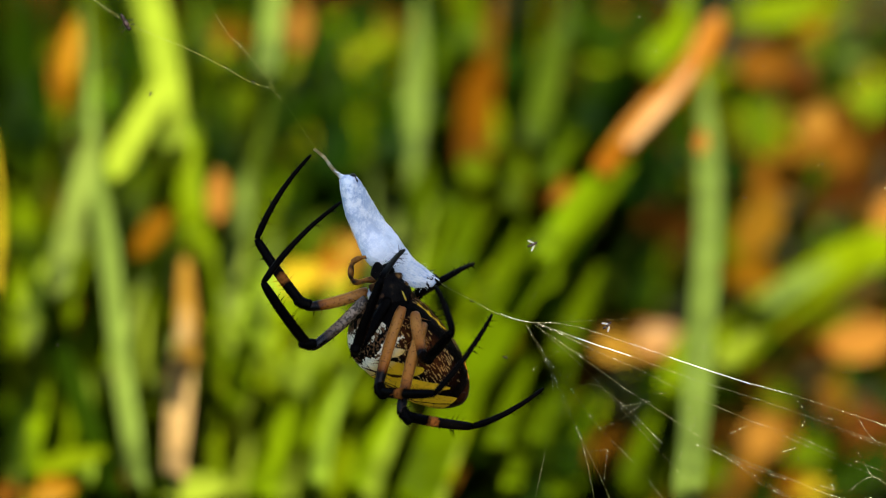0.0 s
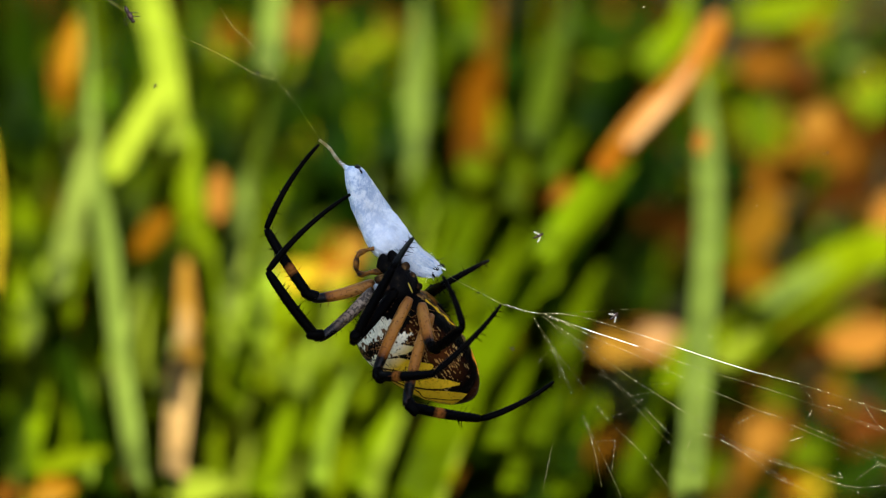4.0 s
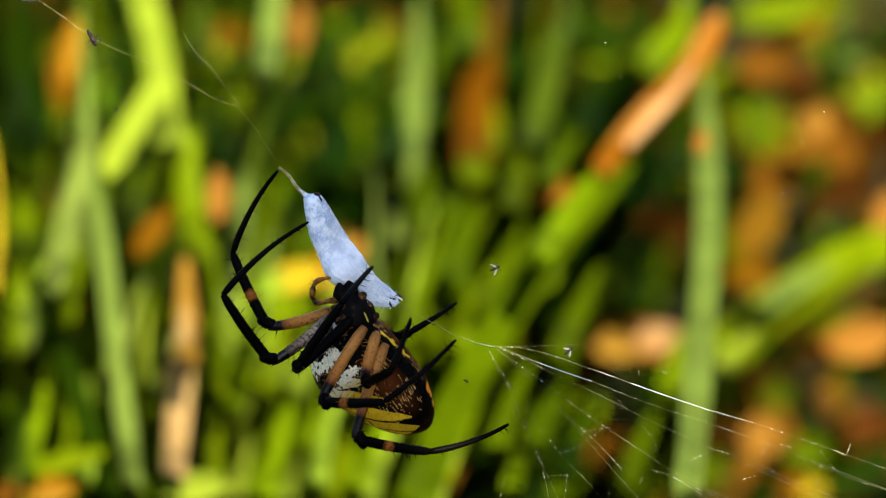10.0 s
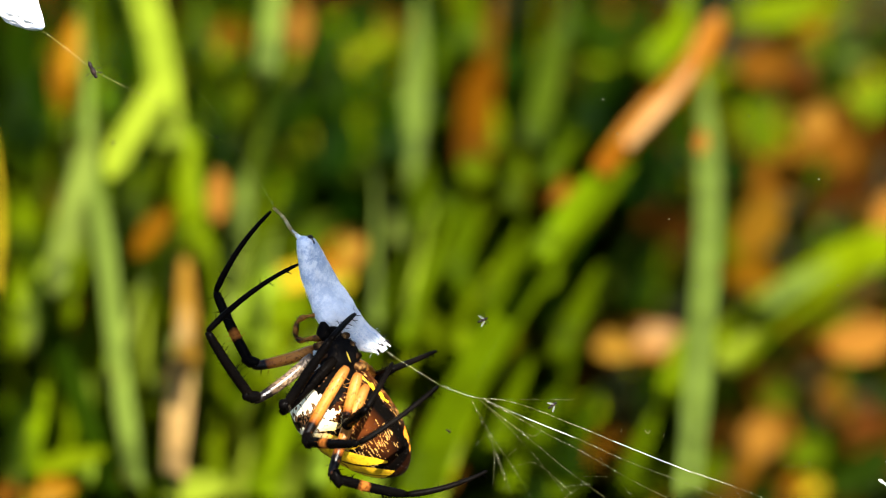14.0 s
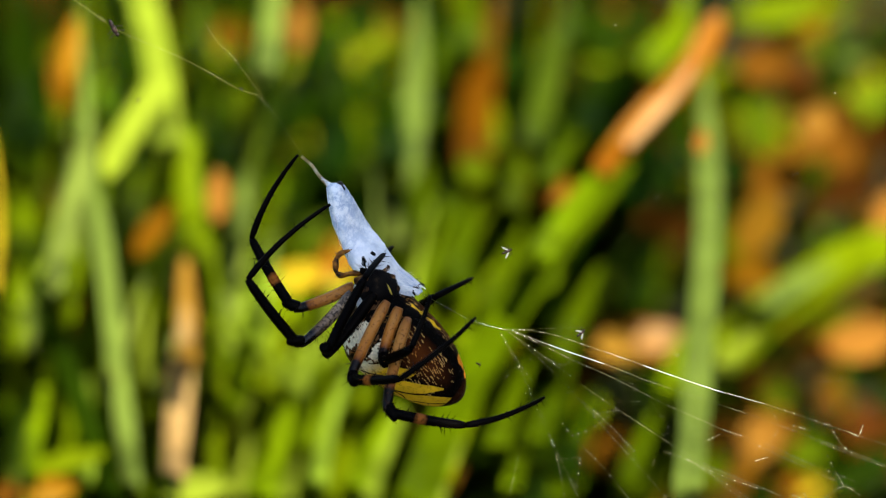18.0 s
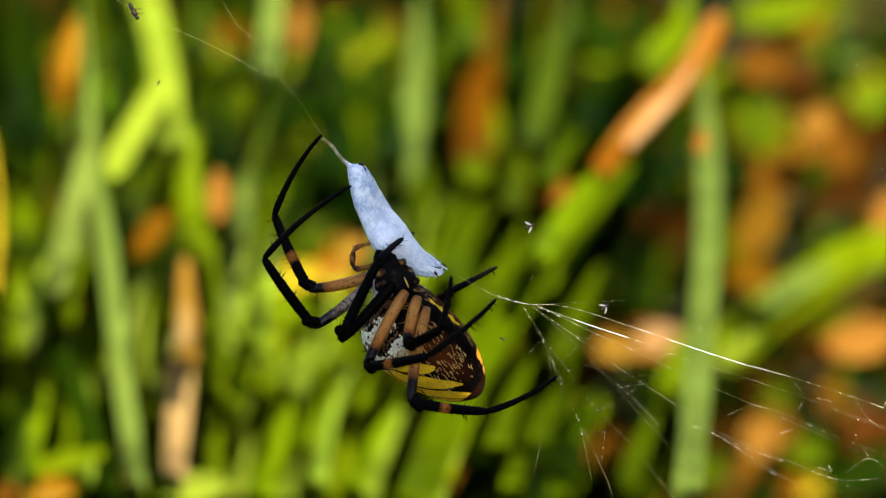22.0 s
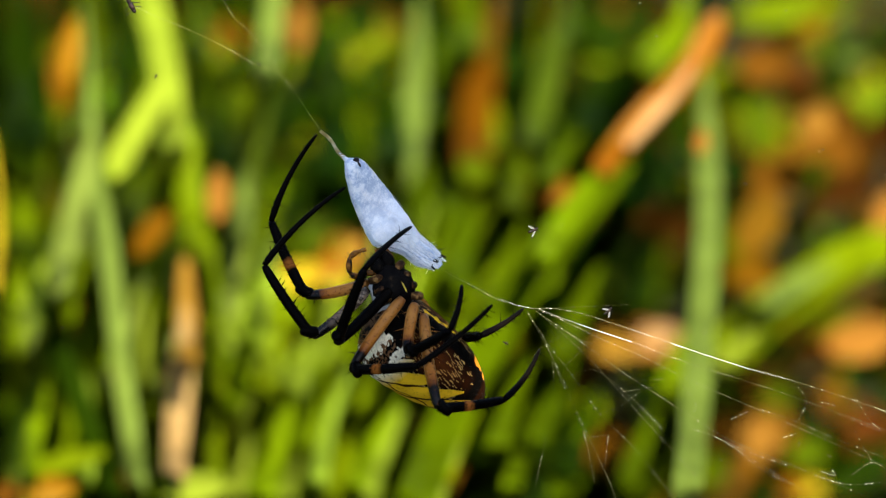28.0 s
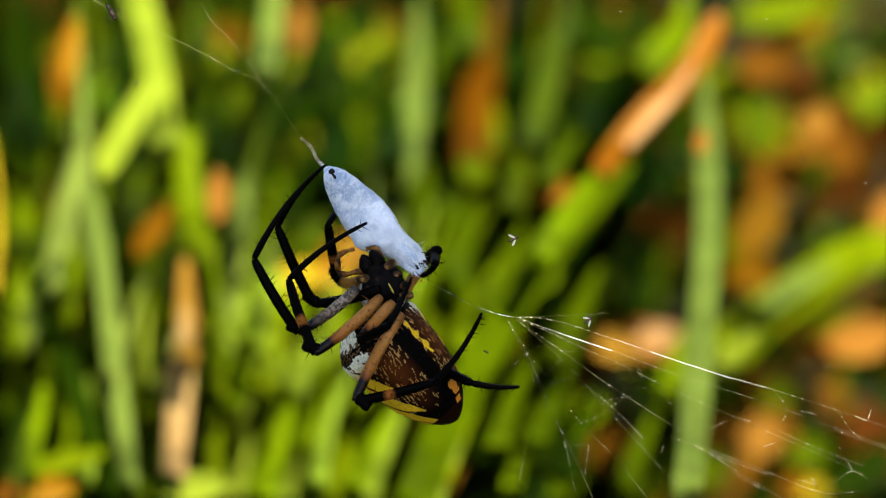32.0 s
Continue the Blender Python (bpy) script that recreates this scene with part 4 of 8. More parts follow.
    grass_blade([(-0.0855, 0.533, 0.2512), (-0.0829, 0.5515, 0.2533), (-0.0785, 0.5735, 0.2613)], 0.0029, SAGE_PALE, "pale grey-green strap leaf standing upright", taper=0.55, lean=True)
    grass_blade([(-0.1012, 0.548, 0.2271), (-0.1002, 0.5653, 0.2271), (-0.0965, 0.5853, 0.2318)], 0.0033, LIME, "lime-green grass blade, sunlight put into its colour", taper=0.55, lean=True)
    grass_blade([(-0.1042, 0.623, 0.2751), (-0.1016, 0.6424, 0.2788), (-0.0975, 0.6653, 0.2883)], 0.0035, SAGE, "grey-green grass blade standing among others", taper=0.55, lean=True)
    grass_blade([(-0.0918, 0.524, 0.2256), (-0.0915, 0.5422, 0.2272), (-0.0893, 0.5637, 0.2344)], 0.0022, LIME, "lime-green grass blade, sunlight put into its colour", taper=0.55, lean=True)
    grass_blade([(-0.0261, 0.5504, 0.2274), (-0.025, 0.5701, 0.2314), (-0.0221, 0.5937, 0.2423)], 0.0024, OLIVE, "olive-green grass blade behind the web", taper=0.55, lean=True)
    grass_blade([(-0.098, 0.6828, 0.1946), (-0.0906, 0.7049, 0.2029), (-0.0773, 0.7319, 0.2198)], 0.0027, LIME, "lime-green grass blade, sunlight put into its colour", taper=0.55, lean=True)
    grass_blade([(-0.0745, 0.5858, 0.2427), (-0.0758, 0.6052, 0.2462), (-0.0786, 0.6281, 0.2559)], 0.002, SAGE_PALE, "pale grey-green strap leaf standing upright", taper=0.55, lean=True)
    grass_blade([(-0.0105, 0.5493, 0.2515), (-0.0049, 0.5698, 0.257), (0.0066, 0.5946, 0.2699)], 0.0031, OLIVE, "olive-green grass blade behind the web", taper=0.55, lean=True)
    grass_blade([(-0.0918, 0.5893, 0.2527), (-0.0942, 0.6096, 0.2579), (-0.0957, 0.6339, 0.27)], 0.0033, OLIVE, "olive-green grass blade behind the web", taper=0.55, lean=True)
    grass_blade([(-0.1113, 0.6027, 0.2619), (-0.1119, 0.6233, 0.2676), (-0.1108, 0.6481, 0.2806)], 0.003, OLIVE, "olive-green grass blade behind the web", taper=0.55, lean=True)
    grass_blade([(-0.0795, 0.5228, 0.2336), (-0.0823, 0.5422, 0.2372), (-0.0846, 0.5655, 0.2475)], 0.0018, SAGE_PALE, "pale grey-green strap leaf standing upright", taper=0.55, lean=True)
    grass_blade([(-0.0081, 0.6287, 0.2189), (-0.0034, 0.6484, 0.2231), (0.0034, 0.672, 0.2339)], 0.0027, OLIVE, "olive-green grass blade behind the web", taper=0.55, lean=True)
    grass_blade([(-0.1116, 0.5497, 0.2142), (-0.116, 0.5666, 0.2134), (-0.122, 0.5858, 0.2167)], 0.0026, LIME, "lime-green grass blade, sunlight put into its colour", taper=0.55, lean=True)
    grass_blade([(-0.1023, 0.5434, 0.2132), (-0.1019, 0.562, 0.2154), (-0.1002, 0.584, 0.2235)], 0.0021, LIME, "lime-green grass blade, sunlight put into its colour", taper=0.55, lean=True)
    grass_blade([(-0.066, 0.5359, 0.2123), (-0.0645, 0.5565, 0.2179), (-0.06, 0.5817, 0.2316)], 0.0021, SAGE_PALE, "pale grey-green strap leaf standing upright", taper=0.55, lean=True)
    grass_blade([(-0.1037, 0.6844, 0.1954), (-0.0984, 0.7077, 0.2057), (-0.0887, 0.7366, 0.2259)], 0.0033, OLIVE, "olive-green grass blade behind the web", taper=0.55, lean=True)
    grass_blade([(-0.0597, 0.5408, 0.2486), (-0.0584, 0.5579, 0.2484), (-0.0568, 0.5776, 0.2525)], 0.003, OLIVE, "olive-green grass blade behind the web", taper=0.55, lean=True)
    grass_blade([(-0.0306, 0.5526, 0.2432), (-0.0301, 0.5727, 0.248), (-0.0273, 0.5969, 0.2598)], 0.003, LIME_PALE, "bright lime-green grass blade, sunlight put into its colour", taper=0.55, lean=True)
    grass_blade([(-0.0862, 0.5329, 0.217), (-0.0859, 0.5528, 0.2215), (-0.0834, 0.5769, 0.2332)], 0.0017, LIME, "lime-green grass blade, sunlight put into its colour", taper=0.55, lean=True)
    grass_blade([(-0.0556, 0.5539, 0.2454), (-0.0592, 0.574, 0.2503), (-0.0654, 0.5983, 0.2623)], 0.0023, LIME_PALE, "bright lime-green grass blade, sunlight put into its colour", taper=0.55, lean=True)
    grass_blade([(-0.1023, 0.6834, 0.2158), (-0.1066, 0.7069, 0.2265), (-0.1142, 0.7361, 0.2471)], 0.0034, SAGE, "grey-green grass blade standing among others", taper=0.55, lean=True)
    grass_blade([(-0.0086, 0.5457, 0.2113), (-0.0077, 0.5648, 0.2144), (-0.006, 0.5878, 0.2241)], 0.0025, OLIVE, "olive-green grass blade behind the web", taper=0.55, lean=True)
    grass_blade([(-0.0394, 0.5371, 0.2283), (-0.0336, 0.5572, 0.2331), (-0.0242, 0.5816, 0.2453)], 0.0031, OLIVE, "olive-green grass blade behind the web", taper=0.55, lean=True)
    grass_blade([(-0.0879, 0.5966, 0.2354), (-0.0846, 0.6184, 0.2431), (-0.0813, 0.6451, 0.2594)], 0.0026, LIME, "lime-green grass blade, sunlight put into its colour", taper=0.55, lean=True)
    grass_blade([(-0.0538, 0.7045, 0.2243), (-0.0527, 0.7269, 0.2331), (-0.0493, 0.7543, 0.2505)], 0.0024, DEEP, "dark green blade, shade put into its colour", taper=0.55, lean=True)
    grass_blade([(-0.0175, 0.5506, 0.2557), (-0.0178, 0.5721, 0.263), (-0.0182, 0.5986, 0.2788)], 0.0022, SAGE_PALE, "pale grey-green strap leaf standing upright", taper=0.55, lean=True)
    grass_blade([(-0.0493, 0.568, 0.2479), (-0.0485, 0.5863, 0.2495), (-0.0463, 0.6075, 0.2563)], 0.0031, SAGE_PALE, "pale grey-green strap leaf standing upright", taper=0.55, lean=True)
    grass_blade([(-0.0198, 0.5336, 0.2563), (-0.0161, 0.5529, 0.2597), (-0.0087, 0.5758, 0.2694)], 0.0025, OLIVE, "olive-green grass blade behind the web", taper=0.55, lean=True)
    grass_blade([(-0.0783, 0.5447, 0.2315), (-0.0797, 0.5661, 0.2385), (-0.0793, 0.5923, 0.2539)], 0.0023, OLIVE, "olive-green grass blade behind the web", taper=0.55, lean=True)
    grass_blade([(-0.0967, 0.5388, 0.2652), (-0.0946, 0.5582, 0.2689), (-0.0881, 0.5814, 0.2791)], 0.0029, OLIVE, "olive-green grass blade behind the web", taper=0.55, lean=True)
    grass_blade([(-0.0495, 0.6567, 0.2254), (-0.0473, 0.6764, 0.2295), (-0.0417, 0.6997, 0.2399)], 0.0036, GREEN, "green grass blade behind the web", taper=0.55, lean=True)
    grass_blade([(-0.0731, 0.5393, 0.2441), (-0.0714, 0.5571, 0.2449), (-0.07, 0.5777, 0.2507)], 0.003, SAGE_PALE, "pale grey-green strap leaf standing upright", taper=0.55, lean=True)
    grass_blade([(-0.0963, 0.5466, 0.2607), (-0.0972, 0.5669, 0.266), (-0.0978, 0.5916, 0.2787)], 0.0033, LIME, "lime-green grass blade, sunlight put into its colour", taper=0.55, lean=True)
    grass_blade([(-0.0667, 0.6218, 0.259), (-0.0637, 0.642, 0.2639), (-0.0587, 0.6661, 0.2757)], 0.0018, DEEP, "dark green blade, shade put into its colour", taper=0.55, lean=True)
    grass_blade([(-0.1014, 0.5537, 0.2371), (-0.1048, 0.5728, 0.2401), (-0.1086, 0.5956, 0.2497)], 0.0021, SAGE_PALE, "pale grey-green strap leaf standing upright", taper=0.55, lean=True)
    grass_blade([(-0.0976, 0.6593, 0.2579), (-0.0974, 0.6828, 0.2687), (-0.0971, 0.7118, 0.2889)], 0.0034, DEEP, "dark green blade, shade put into its colour", taper=0.55, lean=True)
    grass_blade([(-0.0185, 0.5296, 0.2313), (-0.016, 0.5461, 0.23), (-0.0117, 0.565, 0.2327)], 0.0021, LIME_PALE, "bright lime-green grass blade, sunlight put into its colour", taper=0.55, lean=True)
    grass_blade([(-0.0551, 0.526, 0.251), (-0.0579, 0.5442, 0.2526), (-0.0603, 0.5657, 0.2598)], 0.0025, LIME, "lime-green grass blade, sunlight put into its colour", taper=0.55, lean=True)
    grass_blade([(-0.0461, 0.6704, 0.2592), (-0.0415, 0.6924, 0.2673), (-0.0337, 0.7191, 0.2836)], 0.0033, DEEP, "dark green blade, shade put into its colour", taper=0.55, lean=True)
    grass_blade([(-0.0111, 0.5612, 0.2441), (-0.0084, 0.5824, 0.2507), (-0.0023, 0.6082, 0.2654)], 0.002, LIME_PALE, "bright lime-green grass blade, sunlight put into its colour", taper=0.55, lean=True)
    grass_blade([(-0.0827, 0.5361, 0.2225), (-0.0852, 0.5529, 0.2216), (-0.0865, 0.5722, 0.2251)], 0.0027, SAGE_PALE, "pale grey-green strap leaf standing upright", taper=0.55, lean=True)
    grass_blade([(-0.0724, 0.6517, 0.2388), (-0.0778, 0.6706, 0.2415), (-0.0837, 0.6925, 0.2495)], 0.0027, GREEN, "green grass blade behind the web", taper=0.55, lean=True)
    grass_blade([(-0.0651, 0.6823, 0.2619), (-0.0648, 0.7048, 0.2708), (-0.064, 0.7321, 0.2881)], 0.0019, GREEN, "green grass blade behind the web", taper=0.55, lean=True)
    grass_blade([(-0.0354, 0.5209, 0.2242), (-0.0338, 0.5419, 0.2307), (-0.0301, 0.5679, 0.2457)], 0.0026, LIME, "lime-green grass blade, sunlight put into its colour", taper=0.55, lean=True)
    grass_blade([(-0.0107, 0.5348, 0.2523), (-0.0069, 0.5522, 0.2524), (-0.0024, 0.5721, 0.257)], 0.0019, LIME, "lime-green grass blade, sunlight put into its colour", taper=0.55, lean=True)
    grass_blade([(-0.0918, 0.5429, 0.2343), (-0.0945, 0.5627, 0.2387), (-0.0966, 0.5867, 0.2503)], 0.0029, OLIVE, "olive-green grass blade behind the web", taper=0.55, lean=True)
    grass_blade([(-0.0821, 0.6909, 0.2167), (-0.0882, 0.7125, 0.2242), (-0.0981, 0.7389, 0.2398)], 0.0024, GREEN, "green grass blade behind the web", taper=0.55, lean=True)
    grass_blade([(-0.0831, 0.5442, 0.2327), (-0.0821, 0.5642, 0.2372), (-0.0812, 0.5883, 0.249)], 0.0021, OLIVE, "olive-green grass blade behind the web", taper=0.55, lean=True)
    grass_blade([(-0.0658, 0.6898, 0.2268), (-0.0676, 0.7123, 0.2358), (-0.0698, 0.74, 0.2537)], 0.0029, SAGE, "grey-green grass blade standing among others", taper=0.55, lean=True)
    grass_blade([(-0.0768, 0.6154, 0.284), (-0.0772, 0.6333, 0.285), (-0.0778, 0.6537, 0.2903)], 0.0019, GREEN, "green grass blade behind the web", taper=0.55, lean=True)
    grass_blade([(-0.0484, 0.5323, 0.2599), (-0.0487, 0.553, 0.2659), (-0.0483, 0.5784, 0.2798)], 0.0028, OLIVE, "olive-green grass blade behind the web", taper=0.55, lean=True)
    grass_blade([(-0.1155, 0.6133, 0.2823), (-0.1189, 0.6359, 0.2914), (-0.1221, 0.6637, 0.3096)], 0.0033, GREEN, "green grass blade behind the web", taper=0.55, lean=True)
    grass_blade([(-0.0677, 0.6362, 0.2619), (-0.0693, 0.6578, 0.2693), (-0.0725, 0.6839, 0.2846)], 0.003, GREEN, "green grass blade behind the web", taper=0.55, lean=True)
    grass_blade([(-0.0762, 0.5421, 0.245), (-0.0785, 0.5595, 0.2451), (-0.0796, 0.5796, 0.2499)], 0.003, LIME_PALE, "bright lime-green grass blade, sunlight put into its colour", taper=0.55, lean=True)
    grass_blade([(-0.0565, 0.5364, 0.2672), (-0.0588, 0.5559, 0.2708), (-0.0607, 0.5791, 0.2811)], 0.0019, LIME, "lime-green grass blade, sunlight put into its colour", taper=0.55, lean=True)
    grass_blade([(-0.1056, 0.6323, 0.2233), (-0.1095, 0.655, 0.2325), (-0.1137, 0.6831, 0.2512)], 0.0035, SAGE_PALE, "pale grey-green strap leaf standing upright", taper=0.55, lean=True)
    grass_blade([(-0.0458, 0.5293, 0.2508), (-0.0436, 0.5481, 0.2534), (-0.0388, 0.5704, 0.262)], 0.0031, LIME, "lime-green grass blade, sunlight put into its colour", taper=0.55, lean=True)
    grass_blade([(-0.0234, 0.6552, 0.2128), (-0.0159, 0.676, 0.219), (-0.0036, 0.7013, 0.2327)], 0.0019, OLIVE, "olive-green grass blade behind the web", taper=0.55, lean=True)
    grass_blade([(-0.032, 0.5338, 0.2545), (-0.0297, 0.5507, 0.2539), (-0.0251, 0.5701, 0.2575)], 0.0026, LIME, "lime-green grass blade, sunlight put into its colour", taper=0.55, lean=True)
    SWAYING.extend([(tall, 1.2), (sage_one, 1.0), (sage_two, 0.8), (sage_three, 0.6)])


tall_blades()


def standing_blades():
    """The ordinary blades between the weeds, close together and nearly upright."""
    rnd = random.Random(23)
    for k in range(150):
        right = k % 5 == 0
        d = rnd.uniform(1.0, 1.12) if right else rnd.uniform(0.88, 1.06)
        x = (rnd.uniform(0.03, 0.175) if right else rnd.uniform(-0.18, 0.05)) * d
        v0 = rnd.uniform(-0.11, 0.03) * d
        rise = rnd.uniform(0.035, 0.09)
        slope = rnd.gauss(0.5, 0.5) if right else rnd.gauss(0.06, 0.2)
        pts = []
        for i in range(4):
            u = i / 3
            v = v0 + rise * u
            e = d + 0.03 * u
            pts.append((x + rise * slope * u * (0.6 + 0.4 * u), e * 0.866 + v * 0.5, 0.6 - e * 0.5 + v * 0.866))
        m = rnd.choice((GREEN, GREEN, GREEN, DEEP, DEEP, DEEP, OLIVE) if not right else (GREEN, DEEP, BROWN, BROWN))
        what = "withered brown grass blade" if m is BROWN else "dark green blade, shade put into its colour" if m is DEEP else "upright green grass blade among many"
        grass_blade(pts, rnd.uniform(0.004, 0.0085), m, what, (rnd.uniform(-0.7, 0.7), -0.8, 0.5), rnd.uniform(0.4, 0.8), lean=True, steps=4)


standing_blades()


def weed_leaves():
    def leaf(c, l, w, a, m, what):
        withered = m in (ORANGE_DRY, DRY, TAN, PEACH, GOLD, RUST, BROWN)
        broad_leaf(c, l, w, a, m, what, 50, "withered leaf" if withered else "weed leaf")
    leaf((-0.0992, 0.607, 0.3115), 0.0188, 0.0051, 86, ORANGE_DRY, "dried orange leaf on a thin stalk")
    leaf((-0.1179, 0.7032, 0.258), 0.0263, 0.0077, 88, DRY, "rusty orange leaf curled on its stalk")
    leaf((-0.1132, 0.8134, 0.2089), 0.0223, 0.0142, 80, GREEN, "round green weed leaf among grass")
    leaf((-0.1673, 0.8965, 0.1528), 0.0157, 0.0112, 60, BROWN, "dark brown curled dead leaf")
    leaf((-0.0754, 0.5699, 0.2771), 0.0177, 0.0065, 58, DRY, "rusty orange leaf curled on its stalk")
    leaf((-0.0577, 0.5655, 0.2896), 0.0145, 0.0058, 90, PEACH, "peach-coloured dead leaf on its stalk")
    leaf((-0.0778, 0.8359, 0.2079), 0.0145, 0.0116, 90, DRY, "rusty orange leaf curled on its stalk")
    leaf((-0.0518, 0.8192, 0.2189), 0.0192, 0.0081, 88, PEACH, "peach-coloured dead leaf on its stalk")
    leaf((-0.0389, 0.8448, 0.1833), 0.0178, 0.014, 80, GREEN, "round green weed leaf among grass")
    leaf((-0.0458, 0.8703, 0.1875), 0.0194, 0.013, 60, GREEN, "round green weed leaf among grass")
    leaf((-0.0211, 0.8173, 0.1757), 0.0145, 0.0128, 80, GREEN, "round green weed leaf among grass")
    leaf((-0.0248, 0.857, 0.1844), 0.0137, 0.0115, 80, GREEN, "round green weed leaf among grass")
    leaf((0.0269, 0.8578, 0.1859), 0.0145, 0.0132, 30, GREEN, "round green weed leaf among grass")
    leaf((0.03, 0.6229, 0.259), 0.016, 0.0093, 20, DRY, "rusty orange leaf curled on its stalk")
    leaf((0.0316, 0.6143, 0.264), 0.0094, 0.0054, 24, ORANGE_DRY, "dried orange leaf on a thin stalk")
    leaf((0.0033, 0.801, 0.1473), 0.0174, 0.0124, 70, OLIVE, "olive-green weed leaf among grass")
    leaf((0.0267, 0.8714, 0.1493), 0.011, 0.0097, 90, BROWN, "dark brown curled dead leaf")
    leaf((0.1281, 0.859, 0.2078), 0.0402, 0.0127, 10, LIME, "round lime-green weed leaf, sunlight put into its colour")
    leaf((0.1372, 0.8463, 0.2058), 0.0188, 0.0071, 32, DRY, "rusty orange leaf curled on its stalk")
    leaf((0.115, 0.8127, 0.2077), 0.0202, 0.0154, 10, RUST, "rust-brown dead leaf above the litter")
    leaf((0.1138, 0.8016, 0.1884), 0.0243, 0.0113, 102, OLIVE, "olive-green weed leaf among grass")
    leaf((0.1292, 0.765, 0.205), 0.0193, 0.0166, 100, RUST, "rust-brown dead leaf above the litter")
    leaf((0.1254, 0.8136, 0.1692), 0.0228, 0.0108, 20, RUST, "rust-brown dead leaf above the litter")
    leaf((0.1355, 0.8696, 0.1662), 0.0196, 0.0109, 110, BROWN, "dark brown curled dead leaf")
    leaf((0.1518, 0.8505, 0.1932), 0.0186, 0.0169, 10, GREEN, "round green weed leaf among grass")
    # highlight on the round leaf above, painted as a pale sliver
    leaf((0.1519, 0.8406, 0.196), 0.0105, 0.0042, 0, SAGE_PALE, "pale sliver painted as a highlight on a leaf")
    leaf((0.1662, 0.8634, 0.1955), 0.0128, 0.0107, 80, GREEN, "round green weed leaf among grass")
    leaf((0.1684, 0.857, 0.1844), 0.0192, 0.0085, 90, OLIVE, "olive-green weed leaf among grass")
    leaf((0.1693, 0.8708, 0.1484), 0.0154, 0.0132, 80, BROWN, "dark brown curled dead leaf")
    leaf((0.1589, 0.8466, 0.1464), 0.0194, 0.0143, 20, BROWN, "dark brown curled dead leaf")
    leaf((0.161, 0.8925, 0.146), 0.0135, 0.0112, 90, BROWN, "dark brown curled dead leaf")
    leaf((0.1009, 0.6972, 0.2076), 0.0243, 0.0133, 62, RUST, "rust-brown dead leaf above the litter")
    leaf((0.1189, 0.7743, 0.1811), 0.0238, 0.0131, 15, RUST, "rust-brown dead leaf above the litter")
    leaf((0.1461, 0.8144, 0.1706), 0.0166, 0.0124, 70, RUST, "rust-brown dead leaf above the litter")
    leaf((0.0806, 0.7844, 0.1586), 0.017, 0.0154, 30, BROWN, "dark brown curled dead leaf")
    leaf((0.1485, 0.7332, 0.19), 0.0189, 0.0083, 75, PEACH, "peach-coloured dead leaf on its stalk")
    leaf((0.1467, 0.7198, 0.1868), 0.0112, 0.0075, 40, LIME, "round lime-green weed leaf, sunlight put into its colour")
    leaf((0.153, 0.862, 0.1331), 0.0154, 0.0132, 40, GREEN, "round green weed leaf among grass")
    leaf((0.1416, 0.8385, 0.1323), 0.0194, 0.0108, 30, BROWN, "dark brown curled dead leaf")
    leaf((0.154, 0.778, 0.1475), 0.0162, 0.0101, 20, BROWN, "dark brown curled dead leaf")
    leaf((0.065, 0.729, 0.1427), 0.0368, 0.0143, -5, PEACH, "large tan-orange dead leaf lying in the grass")
    leaf((0.072, 0.713, 0.155), 0.0151, 0.0076, 12, TAN, "large pale tan dead leaf")
    leaf((0.0562, 0.7028, 0.1574), 0.0149, 0.0086, -14, PEACH, "peach-coloured dead leaf on its stalk")
    leaf((0.0531, 0.6874, 0.1907), 0.0076, 0.0065, 30, LIME_PALE, "pale lime weed leaf, full sun put into its colour")
    leaf((0.047, 0.6675, 0.1562), 0.0094, 0.0079, 20, LIME, "round lime-green weed leaf, sunlight put into its colour")
    leaf((0.0596, 0.7264, 0.0981), 0.0182, 0.0143, 10, RUST, "rust-brown dead leaf above the litter")
    leaf((0.0909, 0.6605, 0.184), 0.014, 0.0116, 40, LIME, "round lime-green weed leaf, sunlight put into its colour")
    leaf((0.1091, 0.758, 0.153), 0.0198, 0.0131, 5, DRY, "rusty orange leaf curled on its stalk")
    leaf((0.1376, 0.6956, 0.1649), 0.0258, 0.0136, 14, PEACH, "peach-coloured dead leaf on its stalk")
    leaf((0.129, 0.7028, 0.1574), 0.0112, 0.0112, 50, DRY, "rusty orange leaf curled on its stalk")
    leaf((0.119, 0.7582, 0.1134), 0.0182, 0.0089, 30, PEACH, "peach-coloured dead leaf on its stalk")
    leaf((0.1035, 0.6796, 0.1371), 0.0155, 0.0122, 85, PEACH, "peach-coloured dead leaf on its stalk")
    leaf((0.1049, 0.7154, 0.0991), 0.0137, 0.0078, 60, RUST, "rust-brown dead leaf above the litter")
    leaf((0.1253, 0.71, 0.1099), 0.0155, 0.0108, 20, OLIVE, "olive-green weed leaf among grass")
    leaf((0.1269, 0.7037, 0.0988), 0.0135, 0.0058, 10, GOLD, "golden yellow dying leaf among green blades")
    leaf((0.1353, 0.6888, 0.1131), 0.017, 0.0094, 20, GREEN, "round green weed leaf among grass")
    leaf((0.1201, 0.7046, 0.1005), 0.0116, 0.0066, 20, DRY, "rusty orange leaf curled on its stalk")
    leaf((0.1171, 0.7529, 0.064), 0.0166, 0.0124, 20, GREEN, "round green weed leaf among grass")
    leaf((0.1581, 0.7575, 0.0721), 0.0186, 0.0145, 30, GREEN, "round green weed leaf among grass")
    leaf((0.0953, 0.74, 0.0818), 0.0142, 0.0121, 60, OLIVE, "olive-green weed leaf among grass")
    leaf((0.1263, 0.795, 0.0771), 0.0128, 0.0094, 30, OLIVE, "olive-green weed leaf among grass")
